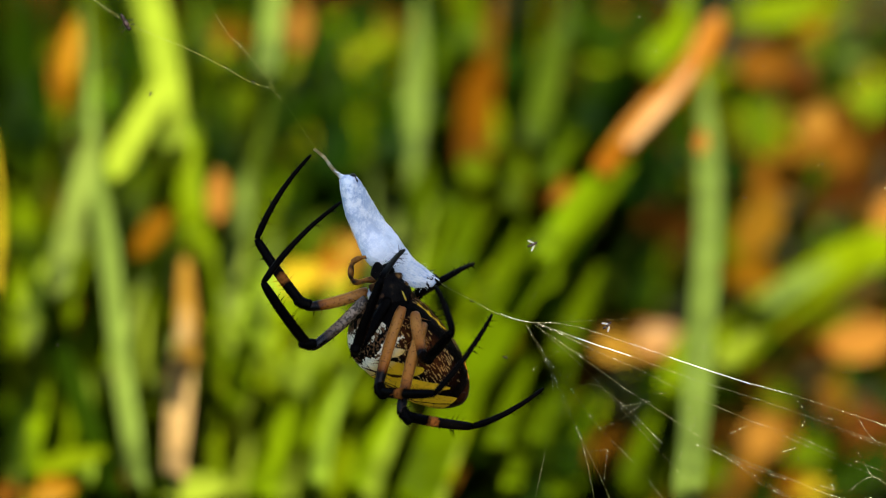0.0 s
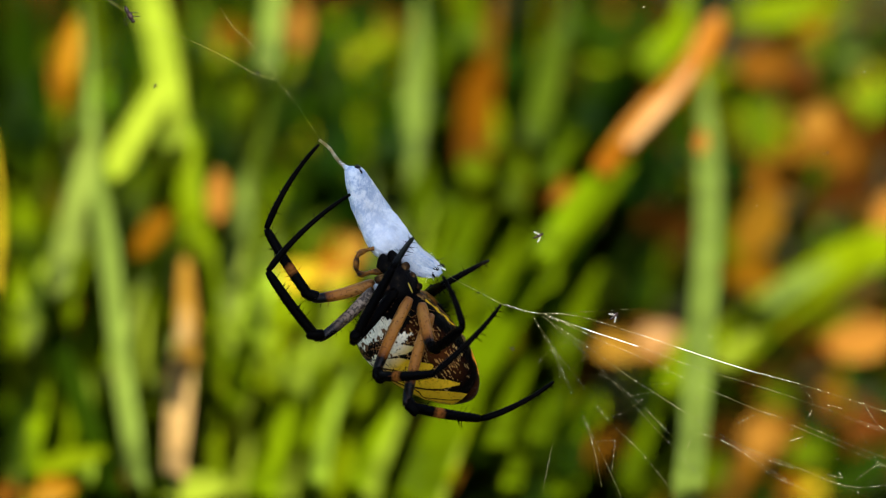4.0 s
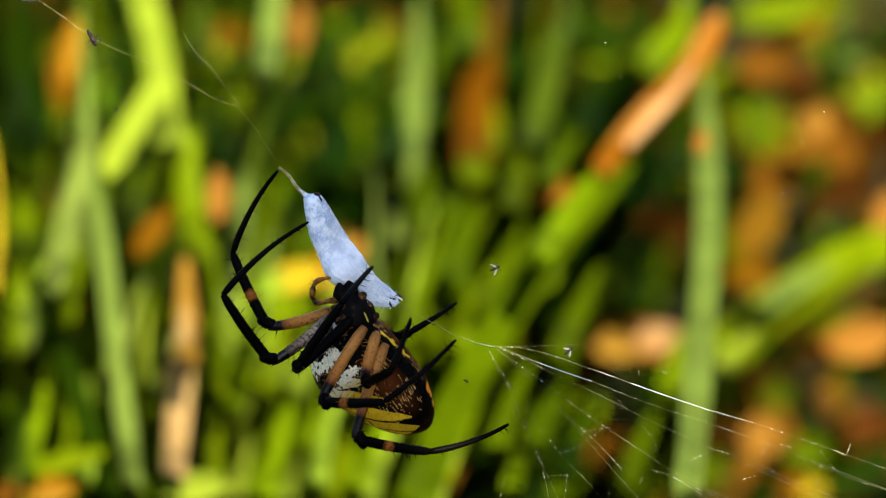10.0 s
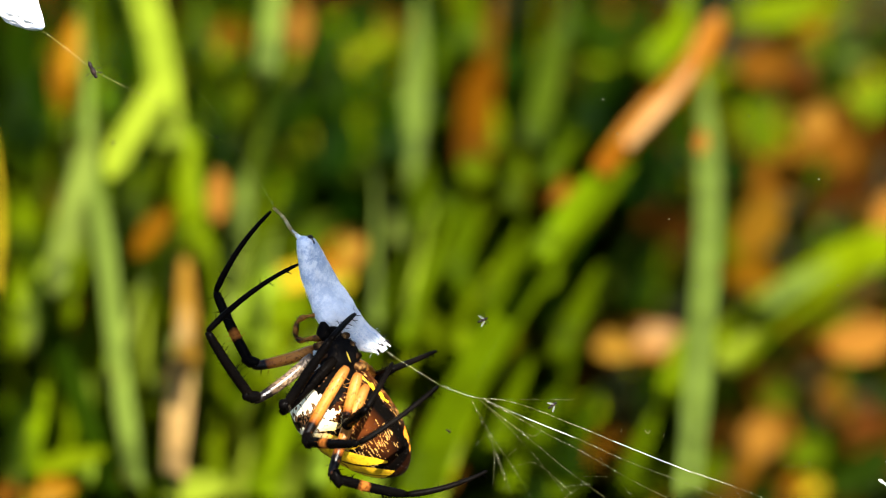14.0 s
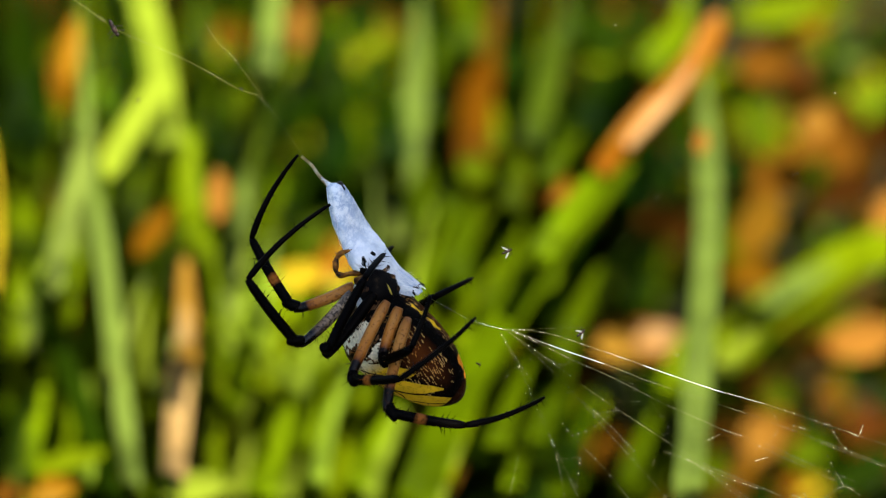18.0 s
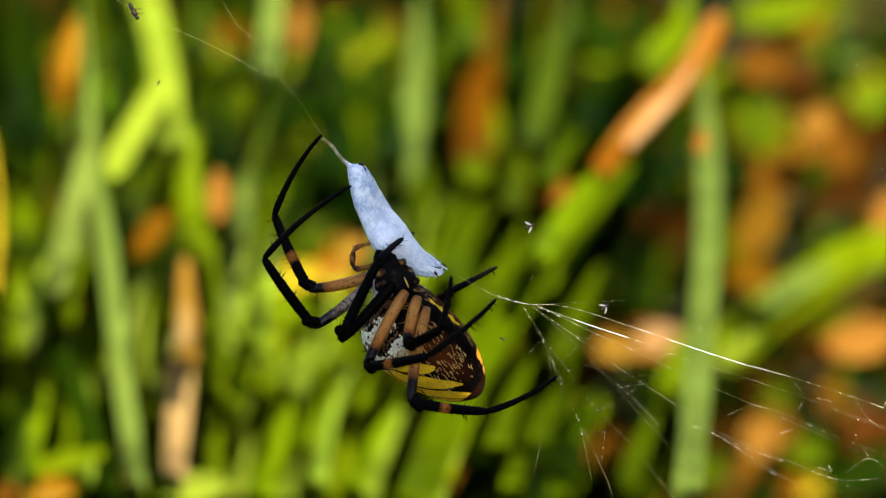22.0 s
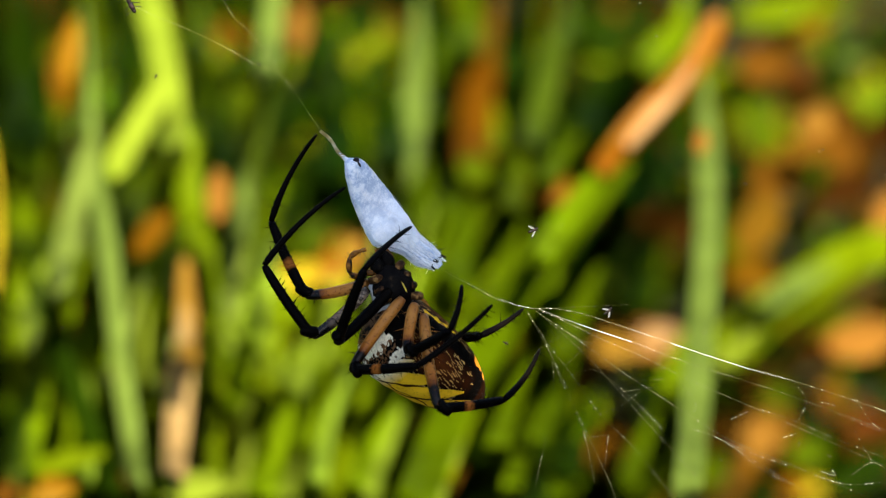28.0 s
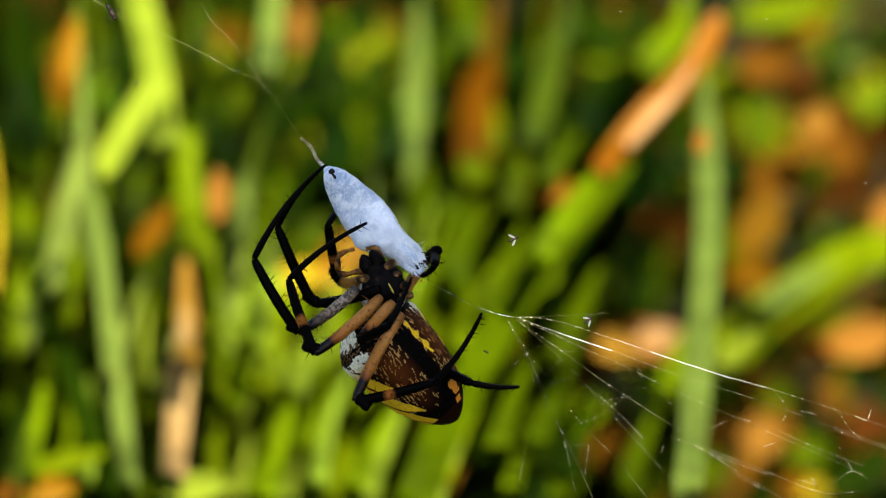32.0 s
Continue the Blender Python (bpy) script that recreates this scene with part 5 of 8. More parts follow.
    leaf((-0.0908, 0.4746, 0.262), 0.013, 0.0065, 5, ORANGE_DRY, "dried orange leaf on a thin stalk")
    leaf((-0.0874, 0.482, 0.2649), 0.0197, 0.0047, 14, LIME, "round lime-green weed leaf, sunlight put into its colour")
    leaf((-0.1038, 0.4905, 0.2496), 0.0081, 0.0054, 10, RUST, "rust-brown dead leaf above the litter")
    leaf((-0.0573, 0.4748, 0.2624), 0.017, 0.007, 4, LIME_PALE, "pale lime weed leaf, full sun put into its colour")
    leaf((-0.0742, 0.475, 0.2627), 0.0078, 0.0057, 20, BROWN, "dark brown curled dead leaf")
    leaf((-0.057, 0.6133, 0.1803), 0.0113, 0.01, 80, LIME, "round lime-green weed leaf, sunlight put into its colour")
    leaf((-0.0448, 0.6105, 0.1935), 0.0151, 0.0138, 60, LIME, "round lime-green weed leaf, sunlight put into its colour")
    leaf((-0.0437, 0.6076, 0.1705), 0.016, 0.0147, 50, LIME, "round lime-green weed leaf, sunlight put into its colour")
    leaf((-0.0663, 0.6306, 0.1563), 0.0104, 0.0093, 40, OLIVE, "olive-green weed leaf among grass")
    leaf((-0.0379, 0.5595, 0.269), 0.0154, 0.0079, 14, GOLD, "golden yellow dying leaf among green blades")
    leaf((-0.0303, 0.5649, 0.2685), 0.0103, 0.0074, 30, ORANGE_DRY, "dried orange leaf on a thin stalk")
    leaf((-0.0447, 0.5586, 0.2675), 0.0117, 0.0058, 20, LIME_PALE, "pale lime weed leaf, full sun put into its colour")
    leaf((-0.0466, 0.5989, 0.2373), 0.0173, 0.0072, -12, LIME, "round lime-green weed leaf, sunlight put into its colour")
    leaf((-0.0272, 0.6236, 0.2401), 0.0136, 0.0094, 70, PEACH, "peach-coloured dead leaf on its stalk")
    leaf((-0.0315, 0.6188, 0.2418), 0.0113, 0.0064, 80, DRY, "rusty orange leaf curled on its stalk")
    leaf((-0.0298, 0.6189, 0.232), 0.0097, 0.0065, 30, GOLD, "golden yellow dying leaf among green blades")
    leaf((-0.006, 0.5715, 0.2158), 0.0071, 0.0043, 80, PEACH, "peach-coloured dead leaf on its stalk")
    leaf((0.0049, 0.5734, 0.1931), 0.0104, 0.0054, 85, RUST, "rust-brown dead leaf above the litter")
    leaf((-0.0398, 0.6344, 0.1989), 0.0101, 0.0074, 40, RUST, "rust-brown dead leaf above the litter")
    leaf((-0.0204, 0.606, 0.1857), 0.0132, 0.0115, 50, OLIVE, "olive-green weed leaf among grass")
    leaf((-0.024, 0.621, 0.1936), 0.015, 0.01, 70, LIME, "round lime-green weed leaf, sunlight put into its colour")
    leaf((-0.0286, 0.6002, 0.1757), 0.0148, 0.0115, 30, OLIVE, "olive-green weed leaf among grass")
    leaf((-0.0153, 0.5921, 0.1795), 0.013, 0.0098, 60, LIME, "round lime-green weed leaf, sunlight put into its colour")
    leaf((0.0342, 0.6883, 0.1922), 0.0072, 0.0065, 30, LIME, "round lime-green weed leaf, sunlight put into its colour")
    leaf((0.0245, 0.7512, 0.1011), 0.0142, 0.0101, 40, BROWN, "dark brown curled dead leaf")
    leaf((-0.1461, 0.8324, 0.1418), 0.0107, 0.0128, 90, BROWN, "dark brown curled dead leaf")
    leaf((-0.094, 0.6358, 0.1653), 0.0086, 0.0062, 80, RUST, "rust-brown dead leaf above the litter")
    leaf((0.0154, 0.7593, 0.1151), 0.0121, 0.0101, 50, SAGE, "grey-green weed leaf among grass")
    leaf((-0.0536, 0.6352, 0.1822), 0.0102, 0.0102, 50, OLIVE, "olive-green weed leaf among grass")
    leaf((-0.1289, 0.626, 0.1842), 0.0084, 0.0101, 80, LIME, "round lime-green weed leaf, sunlight put into its colour")
    leaf((-0.1104, 0.6479, 0.1862), 0.0086, 0.0104, 80, OLIVE, "olive-green weed leaf among grass")
    leaf((-0.0784, 0.6328, 0.1601), 0.0155, 0.0052, 0, BROWN, "dark brown curled dead leaf")
    leaf((-0.0905, 0.6289, 0.1533), 0.0104, 0.0086, 40, OLIVE, "olive-green weed leaf among grass")
    leaf((0.1024, 0.7532, 0.1046), 0.0121, 0.0121, 40, OLIVE, "olive-green weed leaf among grass")
    leaf((0.1048, 0.9088, 0.1742), 0.0135, 0.0112, 30, BROWN, "dark brown curled dead leaf")
    leaf((0.1137, 0.8796, 0.1636), 0.0132, 0.0132, 60, GREEN, "round green weed leaf among grass")
    leaf((0.1518, 0.8859, 0.1945), 0.0131, 0.0087, 30, OLIVE, "olive-green weed leaf among grass")
    leaf((0.1497, 0.8718, 0.17), 0.0175, 0.0109, 30, GREEN, "round green weed leaf among grass")
    leaf((0.058, 0.8849, 0.1926), 0.0087, 0.0153, 90, RUST, "rust-brown dead leaf above the litter")
    leaf((0.0763, 0.894, 0.1884), 0.0154, 0.0132, 30, GREEN, "round green weed leaf among grass")
    leaf((0.0602, 0.8718, 0.17), 0.0175, 0.0153, 30, GREEN, "round green weed leaf among grass")
    leaf((-0.0176, 0.7929, 0.1134), 0.0167, 0.0146, 40, GREEN, "round green weed leaf among grass")
    leaf((0.0617, 0.5325, 0.3223), 0.0062, 0.0035, 85, PEACH, "small pinkish withered leaf beside the stalk")
    leaf((-0.0692, 0.8346, 0.1455), 0.0128, 0.0107, 70, GREEN, "round green weed leaf among grass")
    leaf((-0.0324, 0.9111, 0.1781), 0.0202, 0.0135, 60, GREEN, "round green weed leaf among grass")
    leaf((-0.0664, 0.5112, 0.2654), 0.0123, 0.0022, 88, PEACH, "peach-coloured dead leaf on its stalk")
    leaf((-0.0022, 0.593, 0.2471), 0.0109, 0.0087, 60, OLIVE, "olive-green weed leaf among grass")
    leaf((0.0091, 0.6349, 0.2598), 0.0097, 0.0097, 60, OLIVE, "olive-green weed leaf among grass")
    leaf((0.0721, 0.7231, 0.2125), 0.0166, 0.0129, 40, DEEP, "dark green weed leaf, shade put into its colour")
    leaf((0.1353, 0.7375, 0.1973), 0.0208, 0.0113, 20, BROWN, "dark brown curled dead leaf")
    leaf((0.0975, 0.7408, 0.2031), 0.0113, 0.0113, 50, DEEP, "dark green weed leaf, shade put into its colour")
    leaf((0.1219, 0.731, 0.2261), 0.0129, 0.01, 70, PEACH, "peach-coloured dead leaf on its stalk")
    leaf((-0.0511, 0.7681, 0.2104), 0.0174, 0.0116, 80, GREEN, "round green weed leaf among grass")
    leaf((-0.0348, 0.7445, 0.2096), 0.0208, 0.0132, 80, DEEP, "dark green weed leaf, shade put into its colour")
    # glints on the litter, put in as two small pale leaves
    leaf((-0.0476, 0.7277, 0.1405), 0.005, 0.0043, 20, TAN, "small pale leaf added as a glint on litter")
    leaf((-0.1, 0.6559, 0.1361), 0.0047, 0.004, 20, TAN, "small pale leaf added as a glint on litter")


weed_leaves()


def scattered_weeds():
    """More small weed leaves between the tall blades."""
    rnd = random.Random(17)
    for k in range(120):
        left = k % 3 < 2
        d = rnd.uniform(0.9, 1.06)
        x = (rnd.uniform(-0.18, 0.01) if left else rnd.uniform(0.02, 0.19)) * d
        v = rnd.uniform(-0.11, 0.03 if left else 0.1) * d
        c = (x, d * 0.866 + v * 0.5, 0.6 - d * 0.5 + v * 0.866)
        m = rnd.choice((LIME, OLIVE, OLIVE, OLIVE, GREEN, GREEN) if left else (OLIVE, GREEN, GREEN, BROWN, BROWN, RUST))
        s = rnd.uniform(0.007, 0.016)
        what = "small withered weed leaf among the grass" if m in (BROWN, RUST) else "small weed leaf among the grass blades"
        broad_leaf(c, s * rnd.uniform(1.2, 2.6), s, rnd.gauss(80, 25) if left else rnd.uniform(0, 180), m, what, tilt=rnd.uniform(35, 65))


scattered_weeds()


def light_screen_bushes():
    """Unseen bushes added to cut sky light; they close the open side and behind."""
    rnd = random.Random(31)
    clumps = [(0.75, -0.7, 0.28), (0.85, -0.2, 0.3), (0.95, 0.35, 0.32), (0.9, 0.9, 0.26), (0.35, -0.95, 0.26), (-0.15, -1.1, 0.22), (1.2, 0.0, 0.35)]
    for cx, cy, r in clumps:
        bush = tagged(new("bush"), "unseen bush added to cut the sky light", "bush", "bushes round the clearing")
        bush.location = (cx, cy, 0)
        for k in range(4):
            bm = bmesh.new()
            a = rnd.uniform(0, 6.283)
            line = spline([(0, 0, 0), (0.3 * r * math.cos(a), 0.3 * r * math.sin(a), r * 1.2), (0.7 * r * math.cos(a), 0.7 * r * math.sin(a), r * 2.6)], 6)
            loft(bm, line, [0.012 - 0.009 * i / (len(line) - 1) for i in range(len(line))], 7)
            part("stem", bm, BARK, bush)
        bm = bmesh.new()
        for _ in range(420):
            d = Vector((rnd.gauss(0, 1), rnd.gauss(0, 1), rnd.gauss(0, 1))).normalized() * rnd.uniform(0.55, 1.0)
            c = Vector((d.x * r, d.y * r, r * 1.7 + d.z * r * 1.65))
            if c.z < 0.03:
                continue
            s = rnd.uniform(0.025, 0.055)
            m = Matrix.Translation(c) @ pose(0, 0, 0, rnd.uniform(0, 90), rnd.uniform(-50, 50), rnd.uniform(0, 360))
            v = [bm.verts.new(m @ Vector(q)) for q in ((-s, 0, 0), (-s * 0.2, -s * 0.55, s * 0.1), (s * 0.6, -s * 0.4, s * 0.1), (s, 0, 0), (s * 0.6, s * 0.4, s * 0.1), (-s * 0.2, s * 0.55, s * 0.1))]
            bm.faces.new(v[:4])
            bm.faces.new((v[0], v[3], v[4], v[5]))
        part("crown", bm, SHADED_GRASS, bush)


light_screen_bushes()


def grass_field():
    """The grass that nobody could count, between and behind the tall blades."""
    rnd = random.Random(11)
    bm = bmesh.new()
    for _ in range(5200):
        y = rnd.uniform(0.62, 2.1)
        x = rnd.uniform(-0.28, 0.28) * (0.6 + y)
        if x > 0.1 * y and rnd.random() < 0.72:
            continue
        h = rnd.uniform(0.05, 0.2) * (1.0 if y < 1.3 else 1.5)
        h = min(h, 0.06 if x > 0.05 * y else 0.1)
        lean = Vector((rnd.gauss(0, 0.35), rnd.gauss(0, 0.3), 1)).normalized()
        bend = Vector((rnd.gauss(0, 0.3), rnd.gauss(0, 0.3), -0.25)) * h
        base = Vector((x, y, 0))
        pts = [base, base + lean * h * 0.4 + bend * 0.1, base + lean * h * 0.75 + bend * 0.4, base + lean * h + bend]
        a = rnd.uniform(-1.2, 1.2)
        ribbon(bm, pts, rnd.uniform(0.004, 0.011), Vector((math.sin(a), -math.cos(a) * 0.8, 0.5)).normalized(), 0.4)
    return tagged(part("grass", bm, SHADED_GRASS), "dense grass behind the web, shade put into its colour", "grass", kind="stuff")


def litter_field():
    rnd = random.Random(5)
    bm = bmesh.new()
    for _ in range(1500):
        y = rnd.uniform(0.65, 2.1)
        x = rnd.uniform(-0.25, 0.3) * (0.6 + y)
        s = rnd.uniform(0.012, 0.03)
        m = pose(x, y, rnd.uniform(0.008, 0.035), rnd.uniform(-20, 50), rnd.uniform(-40, 40), rnd.uniform(0, 360))
        vs = [bm.verts.new(m @ Vector(q)) for q in ((-s, 0, 0), (-s * 0.3, -s * 0.4, s * 0.15), (s * 0.5, -s * 0.3, s * 0.1), (s, 0, 0), (s * 0.4, s * 0.36, s * 0.12), (-s * 0.4, s * 0.36, s * 0.15))]
        bm.faces.new(vs[:4])
        bm.faces.new([vs[0], vs[3], vs[4], vs[5]])
    return tagged(part("leaf_litter", bm, LITTER), "scattered brown leaf litter on the soil", "leaf litter", kind="stuff")


def weed_field():
    """Small oval weed leaves on thin stems."""
    rnd = random.Random(8)
    bm = bmesh.new()
    for k in range(860):
        y = rnd.uniform(0.85, 1.9)
        x = rnd.uniform(-0.25, 0.25) * (0.6 + y)
        h = rnd.uniform(0.03, 0.1)
        if k >= 500:
            y = rnd.uniform(0.74, 0.98)
            x = rnd.uniform(-0.1, 0.002) * (y * 0.866 + 0.27)
            h = rnd.uniform(0.06, 0.13)
        top = Vector((x + rnd.gauss(0, 0.01), y, h))
        ribbon(bm, [Vector((x, y, 0)), (Vector((x, y, 0)) + top) * 0.5 + Vector((0.003, 0, 0)), top], 0.0025, Vector((0, -1, 0.3)), 1.0)
        s = rnd.choice((0.006, 0.009, 0.012, 0.016))
        m = Matrix.Translation(top) @ pose(0, 0, 0, rnd.uniform(0, 60), rnd.uniform(-30, 30), rnd.uniform(0, 360))
        c = bm.verts.new(m @ Vector((0, 0, -s * 0.15)))
        ring = [bm.verts.new(m @ Vector((s * math.cos(a), s * 0.7 * math.sin(a), 0))) for a in [k * math.pi / 4 for k in range(8)]]
        for k in range(8):
            bm.faces.new((c, ring[k], ring[(k + 1) % 8]))
    return tagged(part("weeds", bm, WEED), "small round-leaved green weeds among the grass", "weeds", kind="stuff")


def in_view(x, y):
    """The stretch that the denser grass, weeds and litter above already cover."""
    return 0.5 < y < 2.1 and abs(x) < 0.27 * (0.6 + y)


def meadow():
    """The same rough growth going on all round the clearing."""
    rnd = random.Random(77)
    bm = bmesh.new()
    for _ in range(15000):
        r, a = 0.3 + 3.8 * rnd.random() ** 0.8, rnd.uniform(0, 6.283)
        x, y = r * math.cos(a), 0.5 + r * math.sin(a)
        if in_view(x, y) or math.hypot(x, y) < 0.3:
            continue
        h = rnd.uniform(0.06, 0.22)
        base = Vector((x, y, 0))
        lean = Vector((rnd.gauss(0, 0.35), rnd.gauss(0, 0.35), 1)).normalized()
        pts = [base, base + lean * h * 0.6, base + lean * h + Vector((rnd.gauss(0, 0.03), rnd.gauss(0, 0.03), -0.02))]
        t = rnd.uniform(0, 6.283)
        ribbon(bm, pts, rnd.uniform(0.006, 0.016), Vector((math.sin(t), math.cos(t), 0.4)).normalized(), 0.4)
    tagged(part("meadow", bm, MEADOW), "rough green meadow grass around the clearing", "grass", kind="stuff")
    bm = bmesh.new()
    for _ in range(5200):
        r, a = 0.3 + 3.0 * rnd.random() ** 0.8, rnd.uniform(0, 6.283)
        x, y = r * math.cos(a), 0.6 + r * math.sin(a)
        if in_view(x, y) or math.hypot(x, y) < 0.2:
            continue
        s = rnd.uniform(0.012, 0.035)
        m = pose(x, y, rnd.uniform(0.01, 0.05), rnd.uniform(-30, 30), rnd.uniform(-30, 30), rnd.uniform(0, 360))
        vs = [bm.verts.new(m @ Vector(q)) for q in ((-s, 0, 0), (-s * 0.3, -s * 0.4, s * 0.15), (s * 0.5, -s * 0.3, s * 0.1), (s, 0, 0), (s * 0.4, s * 0.36, s * 0.12), (-s * 0.4, s * 0.36, s * 0.15))]
        bm.faces.new(vs[:4])
        bm.faces.new([vs[0], vs[3], vs[4], vs[5]])
    tagged(part("outer_litter", bm, LITTER), "brown leaf litter strewn round the clearing", "leaf litter", kind="stuff")


meadow()
grass_field()
litter_field()
weed_field()


# ---- the wrapped prey ----
def silk_body(root, rows, material, crease=1.0):
    """Prey wrapped in silk. Rows: along, centre away and up, half depth, half height, in millimetres."""
    rows = np.array(rows)
    bm = bmesh.new()
    n, m = 150, 96
    u = np.linspace(0, rows[-1, 0], n + 1)
    soft = [np.interp(u, rows[:, 0], rows[:, k]) for k in range(1, 5)]
    soft = [np.convolve(np.pad(c, 4, "edge"), np.ones(9) / 9, "valid") for c in soft]
    cs, rs, rings = [], [], []
    for i in range(n + 1):
        y, z, b, a = (c[i] for c in soft)
        cs.append(Vector((u[i], y, z)) * MM)
        rs.append((b * MM, a * MM))
        tail = max(0.0, u[i] / u[-1] - 0.68)
        ring = []
        for k in range(m):
            t = 2 * math.pi * k / m
            q = Vector((u[i] * 0.2, math.cos(t) * 1.3, math.sin(t) * 1.3))
            s = 1 + crease * (0.06 * noise.noise(q) + 0.06 * noise.noise(q * 2.7) + 0.035 * noise.noise(q * 7) + 0.012 * noise.noise(q * 18))
            fold = Vector((u[i] * 0.16, math.cos(t) * 5.0, math.sin(t) * 5.0))
            s += crease * (0.02 + tail * 1.1) * noise.noise(fold * 1.6)
            ring.append(bm.verts.new(Vector((u[i], y + math.cos(t) * b * s, z + math.sin(t) * a * s)) * MM))
        rings.append(ring)
    for p, q in zip(rings, rings[1:]):
        for k in range(m):
            bm.faces.new((p[k], p[(k + 1) % m], q[(k + 1) % m], q[k]))
    bm.faces.new(rings[0][::-1])
    bm.faces.new(rings[-1])
    part("silk_wrapping", bm, material, root)
    return cs, rs


BUNDLE_AT = Matrix.Translation(Vector((3.6, -4.7, 0)).xzy * MM) @ pose(0, 0, 0, 0, 47, 0)
bundle = tagged(new("wrapped_prey"), "prey tightly wrapped in white silk, hanging in the web", "wrapped prey")
b_centres, b_radii = silk_body(bundle, [
    (0, -0.27, 0.3, 0.35, 0.35), (0.5, -0.72, 0.25, 1.21, 0.95), (1.0, -0.83, 0.2, 1.58, 1.4), (2.2, -0.38, 0.1, 1.72, 2.0), (3.6, 0.29, -0.05, 1.82, 2.4), (5, 0.9, -0.2, 1.79, 2.8), (7.5, 1.66, -0.4, 1.48, 3.3), (9.2, 2.15, -0.45, 1.62, 3.6), (11.0, 2.42, -0.75, 2.23, 3.65), (12.2, 2.51, -0.8, 2.47, 3.45), (13.5, 2.56, -0.6, 2.33, 2.9), (14.6, 2.35, -0.3, 1.82, 2.4), (15.6, 2.36, 0.0, 1.35, 2.05), (16.6, 2.36, 0.15, 1.25, 1.95), (18.1, 2.33, 0.35, 1.62, 1.9), (19.3, 1.82, 0.3, 1.41, 1.5), (20.3, 0.99, 0.2, 0.71, 0.9), (20.9, 0.36, 0.1, 0.25, 0.25)], SILK)


def bundle_details():
    rnd = random.Random(3)
    inv = BUNDLE_AT.inverted()
    n = len(b_centres) - 1

    def skin(x, a, lift=0.0):
        """A point on the wrapping: along in millimetres, angle from away over up."""
        k = min(n, max(0, int(x / 20.9 * n)))
        (b, h), c = b_radii[k], b_centres[k]
        return c + Vector((0, math.cos(a) * (b + lift * MM), math.sin(a) * (h + lift * MM)))

    # the twisted strand by which it hangs
    bm = bmesh.new()
    a, b = Vector((0, 0, 0)), BUNDLE_AT @ b_centres[2]
    pts = spline([inv @ p for p in (a, a.lerp(b, 0.3) + Vector((0.28, 0, 0.12)) * MM, a.lerp(b, 0.65) + Vector((-0.12, 0, -0.1)) * MM, b)], 7)
    m = len(pts) - 1
    loft(bm, pts, [(0.1 + 0.2 * math.exp(-((i / m - 0.3) / 0.12) ** 2) + 0.3 * (i / m) ** 4 + 0.06 * math.sin(i * 1.9)) * MM for i in range(m + 1)], 9, 0.7)
    part("silk_strand", bm, STRAND, bundle, "pale twisted silk strand")
    bm = bmesh.new()
    tip, root = pts[int(m * 0.72)], b_centres[6]
    loft(bm, [tip.lerp(root, i / 8) for i in range(9)], [(0.14 + 0.5 * (i / 8) ** 1.5) * MM for i in range(9)], 14)
    part("silk_neck", bm, SILK, bundle, "white silk drawn out into the strand")
    bm = bmesh.new()
    for k in range(5):
        ph = k * 1.3
        line = [p + Vector((0, math.sin(i * 0.8 + ph), math.cos(i * 0.8 + ph))) * (0.2 + 0.22 * (i / m) ** 3) * MM for i, p in enumerate(pts)]
        loft(bm, line, 0.05 * MM, 5)
    part("strand_fibre", bm, STRAND, bundle)
    # loose fibres wound round the wrapping, and combed towards its lower end
    bm = bmesh.new()
    for k in range(60):
        x0, turns, a0 = rnd.uniform(0.8, 14), rnd.uniform(-0.5, 0.5), rnd.uniform(0, 6.28)
        x1 = min(20.4, x0 + rnd.uniform(2, 8))
        loft(bm, [skin(x0 + (x1 - x0) * i / 17, a0 + turns * i / 17 * 6.28, 0.07 + 0.05 * math.sin(i * 0.9 + k)) for i in range(18)], rnd.uniform(0.014, 0.026) * MM, 4)
    for k in range(90):
        x0, a0 = rnd.uniform(13.2, 16.5), rnd.uniform(0, 6.28)
        x1 = rnd.uniform(18.2, 20.7)
        line = [skin(x0 + (x1 - x0) * i / 9, a0 + rnd.uniform(-0.06, 0.06) + 0.5 * math.sin(k) * i / 9, 0.05 + 0.22 * math.sin(math.pi * i / 9) * rnd.uniform(0.3, 1.2)) for i in range(10)]
        loft(bm, spline(line, 2), rnd.uniform(0.012, 0.026) * MM, 4)
    for k in range(40):
        x0, a0 = rnd.uniform(16.8, 20.3), rnd.uniform(0, 6.28)
        p = skin(x0, a0)
        d = Vector((rnd.uniform(0.1, 0.8), math.cos(a0) * 0.5 + rnd.gauss(0, 0.3), math.sin(a0) * 0.6 + rnd.gauss(0, 0.3))) * MM
        loft(bm, spline([p, p + d * 0.5 + Vector((0, 0, rnd.gauss(0, 0.25))) * MM, p + d], 4), 0.014 * MM, 4)
    tagged(part("silk_fibre", bm, FIBRE, bundle), "loose silk fibres", kind="stuff")
    # the prey shows at both ends
    bm = bmesh.new()
    face = skin(1.25, math.pi - 0.25)
    ellipsoid(bm, face + Vector((-0.1, 0.22, 0.1)) * MM, Vector((0.42, 0.34, 0.42)) * MM, rough=0.6, freq=1500)
    ellipsoid(bm, face + Vector((0.45, 0.2, -0.15)) * MM, Vector((0.6, 0.26, 0.24)) * MM, rough=0.6, freq=1500)
    part("prey_head", bm, PREY_DARK, bundle, "dark head of the prey showing through")
    for x, ang, reach, kink in ((19.7, 2.5, (0.8, -0.12, 0.8), 0.1), (19.9, 3.9, (0.8, 0.0, -0.35), -0.1)):
        bm = bmesh.new()
        p = skin(x, ang, -0.02)
